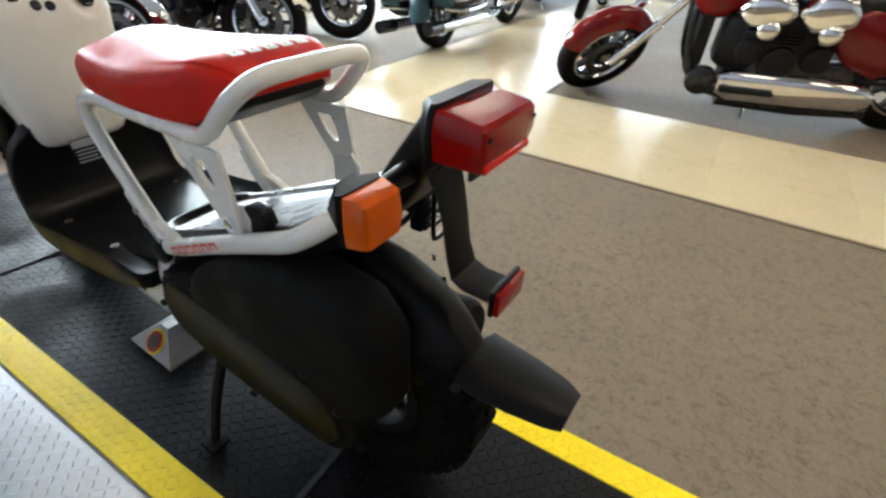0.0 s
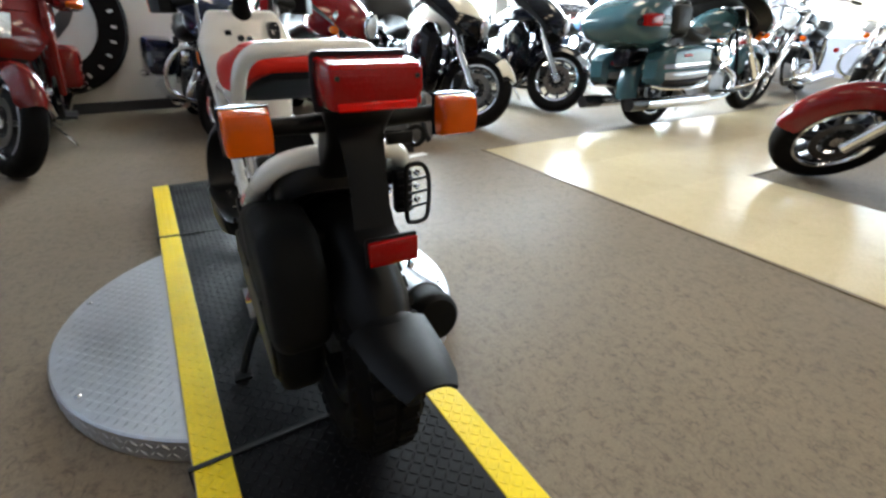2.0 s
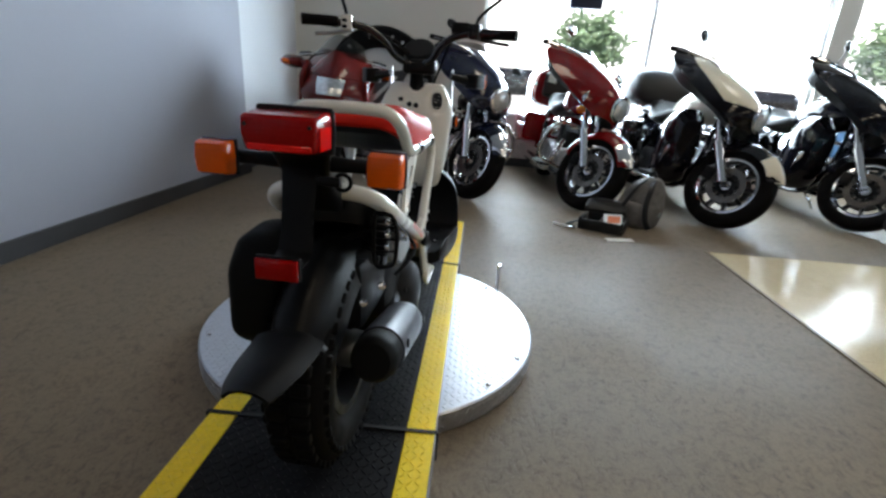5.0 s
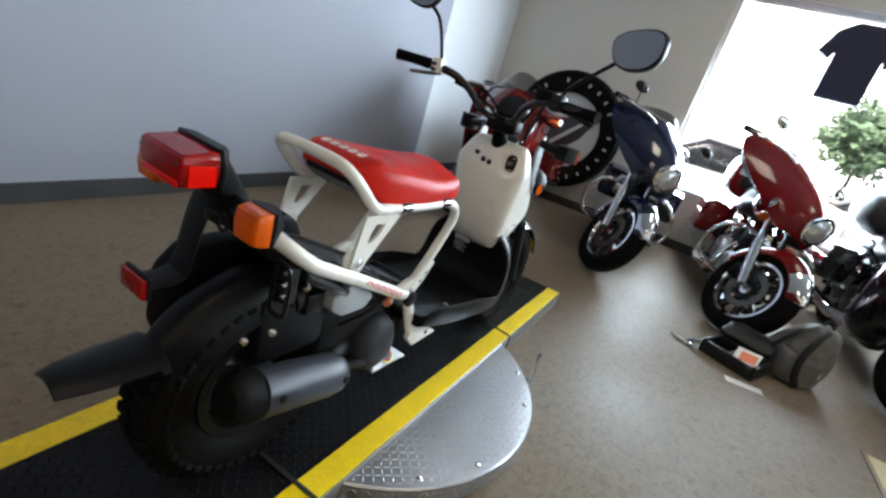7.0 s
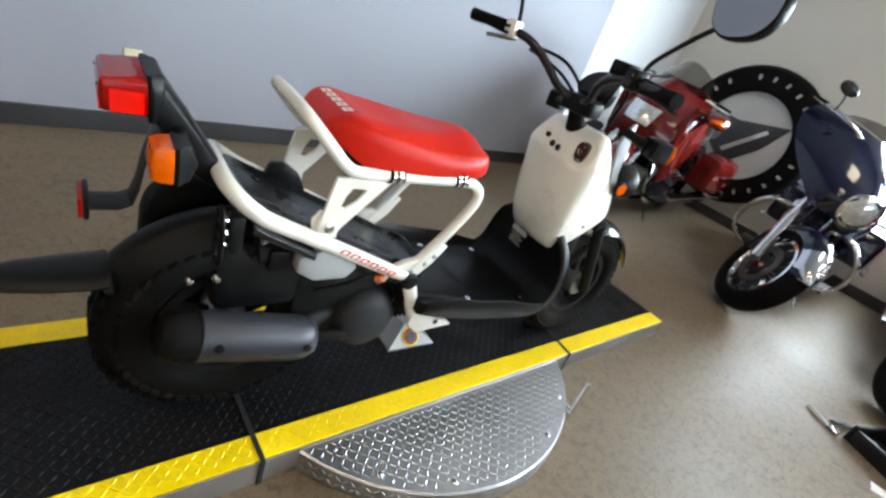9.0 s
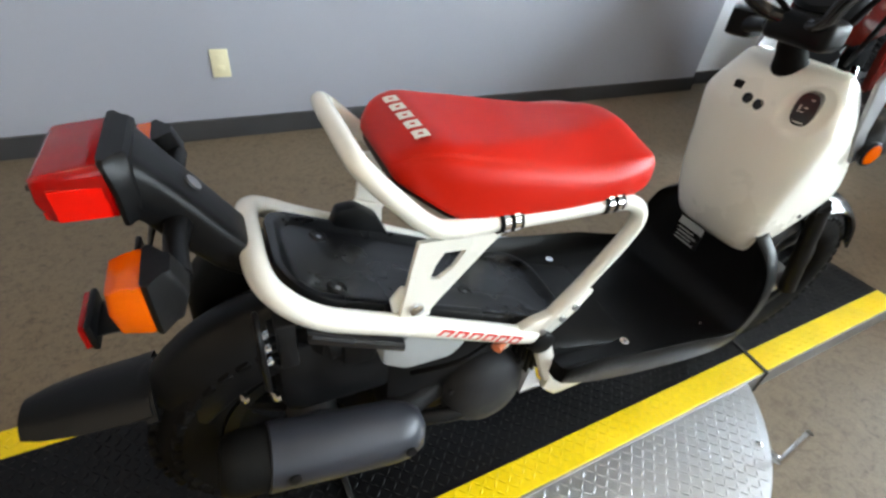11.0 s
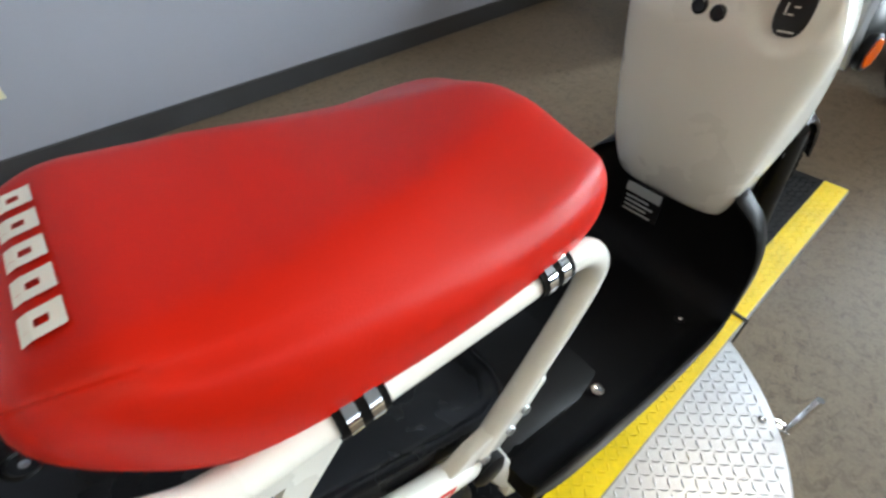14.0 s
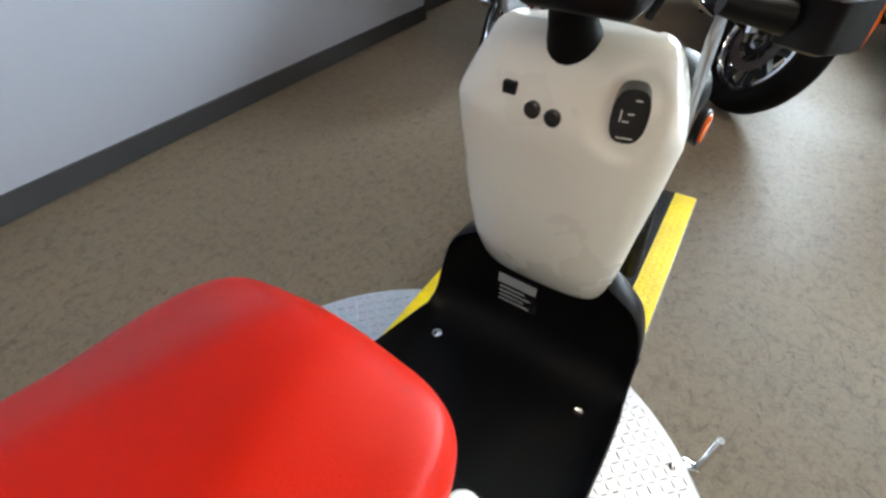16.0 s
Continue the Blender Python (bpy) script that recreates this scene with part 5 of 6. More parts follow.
# ---- parked motorcycles ----
def road_wheel(cy, r, w, parent, spokes, rim_mat, m=None):
    """Tyre, rim, spokes, hub and brake discs in the plane x = 0."""
    m = m or Matrix()
    rr = r - 0.108
    prof = []
    for i in range(16):
        a = 2 * math.pi * i / 16
        c, s = math.cos(a), math.sin(a)
        prof.append(((r + rr) / 2 + (r - rr) / 2 * math.copysign(abs(c) ** 0.8, c), w / 2 * math.copysign(abs(s) ** 0.75, s)))
    c = (0, cy, r)
    wh = part("wheel", moved(ring_lathe([(rr + 0.010, -w * 0.40), (rr + 0.010, w * 0.40), (rr - 0.004, w * 0.42), (rr - 0.016, w * 0.30), (rr - 0.02, 0), (rr - 0.016, -w * 0.30), (rr - 0.004, -w * 0.42)], c, (1, 0, 0), 44), m), rim_mat, parent)
    part("tyre", moved(ring_lathe(prof, c, (1, 0, 0), 48), m), M_RUBBER, wh)
    if spokes > 12:
        sp = merge(*[rod((sx * 0.035, cy + 0.03 * math.cos(a), r + 0.03 * math.sin(a)), (0, cy + (rr - 0.01) * math.cos(a + 0.25 * sx), r + (rr - 0.01) * math.sin(a + 0.25 * sx)), 0.003, 5) for sx in (-1, 1) for a in np.linspace(0, 6.283, spokes // 2 + 1)[:-1]])
        part("spoke_set", moved(sp, m), M_CHROME, wh)
    else:
        blade = None
        for a in np.linspace(0, 6.283, spokes + 1)[:-1]:
            bl = rings(bmesh.new(), [[Vector((x, y, q)) for x, y in ((-t, -h), (t, -h), (t * 0.6, 0), (t, h), (-t, h), (-t * 0.6, 0))] for q, t, h in ((0.03, 0.026, 0.016), (0.09, 0.020, 0.011), (rr - 0.03, 0.020, 0.012), (rr - 0.008, 0.026, 0.022))])
            part("spoke", moved(bl, m @ Matrix.Translation(c) @ Matrix.Rotation(a, 4, "X")), M_CASTWHEEL, wh)
    part("hub", moved(lathe([(0, -0.06), (0.035, -0.06), (0.045, -0.03), (0.03, 0), (0.045, 0.03), (0.035, 0.06), (0, 0.06)], c, (1, 0, 0), 18), m), M_CHROME, wh)
    for s in (-1, 1):
        part("brake_disc", moved(ring_lathe([(0.090, s * 0.052), (0.132, s * 0.052), (0.132, s * 0.057), (0.090, s * 0.057)], c, (1, 0, 0), 36), m), M_DISCSTEEL, wh)
        part("disc_carrier", moved(ring_lathe([(0.036, s * 0.050), (0.066, s * 0.050), (0.066, s * 0.055), (0.036, s * 0.058)], c, (1, 0, 0), 24), m), M_IRON, wh)
    return wh


M_CASTWHEEL = material("dark_cast_wheel", (0.030, 0.030, 0.033), 0.35, metal=0.5, vary=0.2)
M_DISCSTEEL = material("brushed_disc_steel", (0.13, 0.12, 0.11), 0.38, metal=1.0, vary=0.15, scale=20)


def sheet(fn, u0, u1, v0, v1, nu=18, nv=12, thick=0.008):
    """A curved panel with thickness; fn(u, v) gives its outer skin."""
    skin = [[fn(u0 + (u1 - u0) * i / nu, v0 + (v1 - v0) * j / nv) for i in range(nu + 1)] for j in range(nv + 1)]
    bm = bmesh.new()
    top, low = [], []
    for j in range(nv + 1):
        rt, rl = [], []
        for i in range(nu + 1):
            du = skin[j][min(i + 1, nu)] - skin[j][max(i - 1, 0)]
            dv = skin[min(j + 1, nv)][i] - skin[max(j - 1, 0)][i]
            n = du.cross(dv).normalized()
            if n.y > 0:
                n = -n
            rt.append(bm.verts.new(skin[j][i]))
            rl.append(bm.verts.new(skin[j][i] + n * thick))
        top.append(rt)
        low.append(rl)
    for j in range(nv):
        for i in range(nu):
            bm.faces.new((top[j][i], top[j][i + 1], top[j + 1][i + 1], top[j + 1][i]))
            bm.faces.new((low[j][i], low[j + 1][i], low[j + 1][i + 1], low[j][i + 1]))
    for j in range(nv):
        bm.faces.new((top[j][0], top[j + 1][0], low[j + 1][0], low[j][0]))
        bm.faces.new((top[j][nu], low[j][nu], low[j + 1][nu], top[j + 1][nu]))
    for i in range(nu):
        bm.faces.new((top[0][i], low[0][i], low[0][i + 1], top[0][i + 1]))
        bm.faces.new((top[nv][i], top[nv][i + 1], low[nv][i + 1], low[nv][i]))
    return bm


def profile(table, steps=10):
    """A function of v in 0..1 through evenly spaced rows."""
    cols = [[q.x for q in smooth_path([(c, 0, 0) for c in col], steps)] for col in zip(*table)]
    xs = np.linspace(0, 1, len(cols[0]))
    return lambda v: [float(np.interp(v, xs, c)) for c in cols]


BAT = profile([(0.16, 0.600, 0.05, 0.700), (0.27, 0.655, 0.21, 0.775), (0.365, 0.635, 0.33, 0.875), (0.405, 0.545, 0.38, 0.985), (0.385, 0.410, 0.36, 1.095), (0.30, 0.270, 0.27, 1.190)])
NOSE = profile([(0.10, 0.66, 0.02, 0.60), (0.20, 0.72, 0.10, 0.68), (0.275, 0.72, 0.22, 0.79), (0.30, 0.64, 0.30, 0.91), (0.26, 0.53, 0.26, 1.01), (0.17, 0.43, 0.16, 1.08)])


def skin_of(table, out=0.0, power=1.85):
    def fn(u, v):
        w, y, d, z = table(v)
        return Vector((u * (w + out), y + out - d * abs(u) ** power, z - 0.02 * u * u * (1 - v)))
    return fn


def screen_sheet(parent, T, y, z, w, tall, lean, mat):
    part("windshield", moved(sheet(lambda u, v: Vector((u * w * (1 - 0.25 * v), y - lean * v - 0.13 * u * u, z + tall * v * (1 - 0.35 * u * u) - 0.02 * u * u)), -1, 1, 0, 1, 14, 6, 0.005), T), mat, parent)


def batwing(col, parent, T, windshield=True, crest=None):
    """Fork-mounted fairing with headlamp and a low screen."""
    T = T @ Matrix.Translation((0, 0.565, 0.938)) @ Matrix.Rotation(radians(11), 4, "X") @ Matrix.Translation((0, -0.50, -0.95))
    fr = part("fairing", moved(sheet(skin_of(BAT), -1, 1, 0, 1, 26, 18), T), col, parent, "painted fork-mounted fairing", sharp=50)
    part("inner_panel", moved(sheet(skin_of(BAT, -0.014), -0.97, 0.97, 0.05, 0.97, 18, 12, 0.10), T), M_BLACK, fr)
    part("headlight", moved(lathe([(0.080, -0.10), (0.090, 0.0), (0.100, 0.012), (0.100, 0.022), (0.090, 0.026)], (0, 0.640, 0.805), (0, 1, -0.20), 28), T), M_CHROME, fr)
    part("headlight_lens", moved(lathe([(0.091, 0.018), (0.06, 0.036), (0, 0.044)], (0, 0.640, 0.805), (0, 1, -0.20), 28), T), M_CLEAR, fr)
    part("trim_line", moved(sheet(skin_of(BAT, 0.004), -0.985, 0.985, 0.955, 0.985, 20, 1, 0.004), T), M_CHROME, fr)
    if crest is not None:
        part("crest", moved(sheet(skin_of(BAT, 0.005), -0.76, 0.76, 0.32, 0.96, 20, 12, 0.004), T), crest, fr, "pearl white centre panel", 50)
    if windshield:
        screen_sheet(fr, T, 0.275, 1.175, 0.25, 0.10, 0.09, M_SMOKE)
    return fr


def motorcycle(name, label, col, m, steer=0, second=None, fairing="bat", bags=True, trunk=False, rim=None, spokes=9, rake=0.52, screen=True, lamps=True, lean=6, tail=True, front_col=None, bag_mat=None, bars_high=1.06, dark=False, crest=None, lowers=False, tag=False, YF=0.82, crash=True, pipes=(-1, 1), chrome_side=False, trunk_drop=0.0, dome=False, tip=None, tank_mat=None, mirror_mat=None, two_tone=False):
    """A parked road machine, facing +y in its own space, origin on the ground midway, leaning on its side stand."""
    second, rim, front_col, bag_mat = second or col, rim or M_CHROME, front_col or col, bag_mat or col
    block, bright = (M_IRON, M_BLACKGLOSS) if dark else (M_ALU, M_CHROME)
    tank_mat, mirror_mat = tank_mat or col, mirror_mat or M_CHROME
    b = thing(name, label, "motorcycle", "parked motorcycles", m @ pose(0, 0, 0, 0, -lean, 0))
    YR, RF, RR = -0.80, 0.305, 0.31
    road_wheel(YR, RR, 0.15, b, spokes, rim)
    # steered front end turns about the raked head
    head = Vector((0, 0.42, 0.92))
    axis = Vector((0, -math.sin(rake), math.cos(rake)))
    T = Matrix.Translation(head) @ Matrix.Rotation(radians(steer), 4, axis) @ Matrix.Translation(-head)
    road_wheel(YF, RF, 0.12, b, spokes, rim, T)
    fen = part("front_fender", moved(shell(arc(YF, RF, RF + 0.034, 26, 168, 22), [0.058] + [0.084] * 20 + [0.060], 0.006, 0.085, 13), T), front_col, b)
    if tip is not None:
        part("fender_tip", moved(shell(arc(YF, RF, RF + 0.0375, 25, 60, 10), [0.046, 0.066, 0.080] + [0.0855] * 7, 0.005, 0.082, 13), T), tip, fen, "bright front fender tip")
    top = Vector((0, 0.36, 1.0))
    for s in (-1, 1):
        x = s * 0.105
        part("fork_leg", moved(rod((x, YF - 0.01, RF), (x, YF - 0.01 + (0.40 - YF) * 0.45, RF + 0.26), 0.034, 14, 0.032), T), M_CHROME, b)
        part("fork_tube", moved(rod((x, YF - 0.01 + (0.40 - YF) * 0.42, RF + 0.245), (x, 0.40, 0.96), 0.024, 12), T), M_CHROME, b)
        part("caliper", moved(box(s * 0.052, s * 0.09, YF - 0.19, YF - 0.11, RF - 0.01, RF + 0.09, 0.012), T), M_BLACK, b)
        if fairing == "full":
            continue
        bar = part("handlebar", moved(tube([(0, 0.36, 1.0), (s * 0.08, 0.36, 1.02), (s * 0.20, 0.32, bars_high + 0.01), (s * 0.36, 0.17, bars_high), (s * 0.42, 0.08, bars_high - 0.02)], 0.013, 10, 4), T), M_CHROME, b)
        part("grip", moved(rod((s * 0.365, 0.165, bars_high), (s * 0.43, 0.06, bars_high - 0.02), 0.019, 10), T), M_RUBBER, b)
        part("lever", moved(tube([(s * 0.33, 0.23, bars_high), (s * 0.38, 0.20, bars_high - 0.01), (s * 0.43, 0.12, bars_high - 0.02)], 0.007, 6, 4), T), M_CHROME, b)
        ms = part("mirror", moved(blob((s * 0.40, 0.25, bars_high + 0.115), (0.062, 0.014, 0.036), 8), T), mirror_mat, b)
        part("mirror_stem", moved(tube([(s * 0.33, 0.22, bars_high), (s * 0.36, 0.24, bars_high + 0.06), (s * 0.39, 0.25, bars_high + 0.09)], 0.005, 6, 4), T), mirror_mat, b)
        if lamps:
            pl = part("passing_lamp", moved(lathe([(0, -0.06), (0.04, -0.05), (0.056, -0.01), (0.058, 0.012)], (s * 0.20, 0.575, 0.775), (0, 1, 0), 18), T), M_CHROME, b)
            part("lamp_lens", moved(lathe([(0.054, 0.008), (0.03, 0.02), (0, 0.024)], (s * 0.20, 0.575, 0.775), (0, 1, 0), 18), T), M_CLEAR, pl)
            sg = part("front_signal", moved(blob((s * 0.185, 0.56, 0.69), (0.03, 0.04, 0.03), 8), T), M_AMBER, b, "amber front signal")
    part("fork_clamp", moved(merge(box(-0.13, 0.13, 0.36, 0.44, 0.93, 0.98, 0.015), box(-0.13, 0.13, 0.45, 0.53, 0.76, 0.80, 0.012)), T), M_CHROME, b)
    if fairing == "bat":
        batwing(second, b, T, screen, crest)
    elif fairing == "none":
        hl = part("headlight", moved(lathe([(0, -0.13), (0.05, -0.12), (0.085, -0.05), (0.092, 0.0), (0.095, 0.012)], (0, 0.56, 0.86), (0, 1, -0.05), 24), T), M_CHROME, b)
        part("headlight_lens", moved(lathe([(0.088, 0.008), (0.05, 0.026), (0, 0.032)], (0, 0.56, 0.86), (0, 1, -0.05), 24), T), M_CLEAR, hl)
        part("instrument", moved(lathe([(0, -0.03), (0.045, -0.02), (0.05, 0.02), (0, 0.022)], (0, 0.40, 1.04), (0, -0.5, 0.85), 18), T), M_CHROME, b)
    elif fairing == "full":
        fr = part("fairing", sheet(skin_of(NOSE, 0, 1.7), -1, 1, 0.12, 1, 26, 18), col, b, "full painted fairing", 45)
        part("inner_panel", sheet(skin_of(NOSE, -0.014, 1.7), -0.97, 0.97, 0.05, 0.96, 18, 12, 0.12), M_BLACK, fr)
        part("brow", sheet(skin_of(NOSE, 0.010, 1.7), -0.62, 0.62, 0.56, 0.80, 16, 5, 0.008), col, fr)
        part("headlight", sheet(skin_of(NOSE, 0.008, 1.7), -0.36, 0.36, 0.32, 0.53, 14, 6, 0.006), M_CLEAR, fr, "wide clear headlight", 50)
        part("chin", sheet(skin_of(NOSE, -0.004, 1.7), -0.95, 0.95, -0.12, 0.16, 14, 4, 0.01), M_BLACK, fr)
        for s in (-1, 1):
            pod = part("mirror_pod", moved(loft([(0.26, 0.93, 0.97, 0.03), (0.30, 0.90, 1.00, 0.075), (0.36, 0.90, 1.00, 0.085), (0.44, 0.92, 0.98, 0.055), (0.48, 0.94, 0.96, 0.02)], 3, 20), Matrix.Translation((s * 0.37, 0.02, 0))), col, fr)
            part("front_signal", moved(loft([(0.40, 0.915, 0.975, 0.05), (0.46, 0.925, 0.965, 0.045), (0.505, 0.94, 0.95, 0.02)], 3, 16), Matrix.Translation((s * 0.40, 0.02, 0))), M_AMBER, pod, "amber front signal")
            part("mirror_arm", tube([(s * 0.24, 0.44, 0.96), (s * 0.32, 0.38, 0.95)], 0.02, 10, 1), col, fr)
            part("side_panel", prism([(0.56, 0.86), (0.40, 0.98), (0.18, 0.92), (0.02, 0.80), (0.10, 0.62), (0.22, 0.44), (0.38, 0.40), (0.52, 0.62)], min(s * 0.235, s * 0.275), max(s * 0.235, s * 0.275), "x", 0.014, 3), col, fr)
            part("lower_panel", prism([(0.30, 0.44), (0.14, 0.50), (-0.16, 0.38), (-0.20, 0.24), (0.20, 0.22), (0.36, 0.34)], min(s * 0.20, s * 0.235), max(s * 0.20, s * 0.235), "x", 0.012, 3), M_PAINT_BLACK, fr)
            bar = part("handlebar", tube([(s * 0.06, 0.34, 1.0), (s * 0.18, 0.32, 1.03), (s * 0.34, 0.20, 1.02)], 0.013, 10, 4), M_BLACKGLOSS, b)
            part("grip", rod((s * 0.26, 0.26, 1.03), (s * 0.36, 0.185, 1.018), 0.019, 10), M_RUBBER, b)
            part("lever", tube([(s * 0.22, 0.35, 1.03), (s * 0.30, 0.30, 1.02), (s * 0.37, 0.22, 1.01)], 0.007, 6, 4), M_ALU, b)
        screen_sheet(fr, Matrix(), 0.46, 1.05, 0.22, 0.16, 0.15, M_SMOKE)
    # frame, engine
    part("frame", merge(tube([(0, 0.42, 0.92), (0.05, 0.48, 0.55), (0.11, 0.38, 0.22), (0.13, 0.0, 0.18), (0.13, -0.42, 0.22), (0.10, -0.52, 0.50), (0.05, -0.35, 0.68), (0, 0.38, 0.85)], 0.018, 8, 4),
                        tube([(0, 0.42, 0.92), (-0.05, 0.48, 0.55), (-0.11, 0.38, 0.22), (-0.13, 0.0, 0.18), (-0.13, -0.42, 0.22), (-0.10, -0.52, 0.50), (-0.05, -0.35, 0.68), (0, 0.38, 0.85)], 0.018, 8, 4)), M_PAINT_BLACK, b)
    eng = part("engine", merge(box(-0.12, 0.12, -0.22, 0.22, 0.18, 0.40, 0.04), lathe([(0, -0.16), (0.10, -0.16), (0.12, -0.14), (0.12, 0.14), (0.10, 0.16), (0, 0.16)], (0, -0.02, 0.30), (1, 0, 0), 26), box(-0.14, 0.14, -0.50, -0.20, 0.20, 0.42, 0.04)), block, b)
    for t in (-0.38, 0.38):
        d = Vector((0, math.sin(t), math.cos(t)))
        base = Vector((0, 0.0 + 0.06 * math.copysign(1, t), 0.40))
        q = base.copy()
        fins = rings(bmesh.new(), [[base + d * q + Vector((x * h, 0, 0)) + d.cross(Vector((1, 0, 0))) * (y * h) for x, y in ((-1, -0.8), (-0.8, -1), (0.8, -1), (1, -0.8), (1, 0.8), (0.8, 1), (-0.8, 1), (-1, 0.8))] for i in range(9) for q, h in ((0.018 + 0.02 * i, 0.068), (0.020 + 0.02 * i, 0.086), (0.027 + 0.02 * i, 0.086), (0.029 + 0.02 * i, 0.068))])
        part("cylinder", fins, M_IRON, eng)
        part("rocker_cover", moved(box(-0.08, 0.08, -0.07, 0.07, -0.03, 0.03, 0.02), Matrix.Translation(base + d * 0.235) @ Matrix.Rotation(-t, 4, "X")), bright, eng)
    part("air_cleaner", lathe([(0, 0), (0.07, 0.0), (0.085, -0.02), (0.085, -0.06), (0, -0.06)], (0.19, 0.0, 0.56), (1, 0, 0), 24), M_CHROME, eng)
    part("primary_cover", prism(arc(0.02, 0.30, 0.115, 90, -90, 10)[::-1] + arc(-0.34, 0.32, 0.10, 270, 90, 10)[::-1], -0.20, -0.12, "x", 0.02), bright, eng)
    # tank, seat, rear fender
    tank = part("fuel_tank", rings(bmesh.new(), [super_ring(0, y, z0, z1, hw, 2.4, 26) for y, z0, z1, hw in ((0.40, 0.80, 0.88, 0.05), (0.34, 0.73, 0.93, 0.10), (0.22, 0.69, 0.96, 0.145), (0.05, 0.68, 0.95, 0.15), (-0.12, 0.70, 0.89, 0.115), (-0.20, 0.73, 0.83, 0.06))]), tank_mat, b)
    part("filler_cap", lathe([(0.035, 0), (0.035, 0.012), (0.02, 0.018), (0, 0.018)], (0.06, 0.12, 0.945), (0.1, 0, 1), 16), M_CHROME, tank)
    part("seat", rings(bmesh.new(), [super_ring(0, y, z0, z1, hw, 2.7, 26) for y, z0, z1, hw in ((-0.08, 0.74, 0.80, 0.06), (-0.18, 0.68, 0.80, 0.13), (-0.34, 0.64, 0.76, 0.17), (-0.48, 0.66, 0.80, 0.17), (-0.54, 0.70, 0.86, 0.14), (-0.72, 0.72, 0.87, 0.13), (-0.90, 0.72, 0.85, 0.10), (-0.95, 0.74, 0.82, 0.06))]), M_LEATHER, b)
    part("rear_fender", shell(arc(YR, RR, RR + 0.055, 20, 190, 20), 0.105, 0.006, 0.07, 11), col, b)
    if tail:
        part("tail_light", box(-0.05, 0.05, -1.19, -1.14, 0.50, 0.56, 0.012), M_TAIL, b, "red tail light")
        for s in (-1, 1):
            part("rear_signal", blob((s * 0.19, -1.10, 0.53), (0.032, 0.03, 0.032), 8), M_TAIL, b, "red rear signal")
    for s in (-1, 1):
        if bags:
            side = Matrix.Translation((s * 0.265, 0, 0))
            bag = part("saddlebag", moved(loft([(-0.50, 0.40, 0.58, 0.07), (-0.53, 0.36, 0.635, 0.100), (-0.75, 0.33, 0.655, 0.115), (-1.02, 0.33, 0.640, 0.112), (-1.13, 0.36, 0.600, 0.100), (-1.18, 0.42, 0.55, 0.06)], 6.5, 32), side), bag_mat, b)
            part("bag_trim", moved(loft([(-0.535, 0.475, 0.522, 0.104), (-0.75, 0.472, 0.522, 0.1205), (-1.02, 0.472, 0.522, 0.1175), (-1.14, 0.475, 0.522, 0.100)], 6.5, 24), side), M_CHROME, bag)
            if two_tone:
                part("bag_lower", moved(loft([(-0.535, 0.365, 0.468, 0.103), (-0.75, 0.325, 0.468, 0.119), (-1.02, 0.325, 0.468, 0.116), (-1.135, 0.355, 0.468, 0.098)], 6.5, 24), side), M_PAINT_BLACK, bag, "black lower half of the saddlebag")
                part("bag_band", moved(loft([(-0.545, 0.400, 0.462, 0.108), (-0.75, 0.392, 0.462, 0.1225), (-1.02, 0.392, 0.462, 0.1195), (-1.125, 0.400, 0.462, 0.103)], 7, 24), side), M_SILVER, bag, "silver band along the saddlebag")
                part("bag_badge", box(min(s * 0.381, s * 0.386), max(s * 0.381, s * 0.386), -0.93, -0.83, 0.565, 0.585, 0.002, 1), M_TAIL, bag, "red badge")
            part("bag_guard", tube([(s * 0.375, -0.55, 0.36), (s * 0.40, -0.70, 0.335), (s * 0.40, -1.05, 0.335), (s * 0.30, -1.19, 0.36)], 0.012, 8, 4), M_CHROME, bag)
            part("bag_light", box(min(s * 0.20, s * 0.32), max(s * 0.20, s * 0.32), -1.165, -1.135, 0.46, 0.51, 0.008), M_TAIL, bag)
        if s in pipes:
            part("exhaust", merge(tube([(s * 0.10, 0.18, 0.46), (s * 0.17, 0.26, 0.34), (s * 0.19, 0.12, 0.20), (s * 0.20, -0.25, 0.19)], 0.024, 10, 5), rod((s * 0.21, -0.25, 0.195), (s * 0.23, -1.18, 0.22), 0.048, 18), rod((s * 0.23, -1.18, 0.22), (s * 0.232, -1.24, 0.222), 0.050, 18, 0.045)), M_CHROME, b, "chrome exhaust pipe")
            if two_tone:
                part("exhaust_tip", rod((s * 0.232, -1.16, 0.222), (s * 0.236, -1.36, 0.228), 0.054, 20, 0.052), M_BLACKGLOSS, b, "black exhaust tip")
        part("foot_board", box(min(s * 0.18, s * 0.30), max(s * 0.18, s * 0.30), -0.05, 0.24, 0.235, 0.255, 0.006), M_BLACK, b)
        if crash:
            part("crash_bar", tube([(s * 0.06, 0.46, 0.62), (s * 0.24, 0.50, 0.62), (s * 0.34, 0.47, 0.48), (s * 0.31, 0.42, 0.32), (s * 0.10, 0.38, 0.24)], 0.015, 10, 5), M_CHROME, b)
        part("shock", rod((s * 0.13, -0.78, 0.36), (s * 0.13, -0.62, 0.66), 0.025, 12), M_CHROME, b)
        part("swing_arm", rod((s * 0.11, YR, RR), (s * 0.12, -0.38, 0.32), 0.022, 10), M_PAINT_BLACK, b)
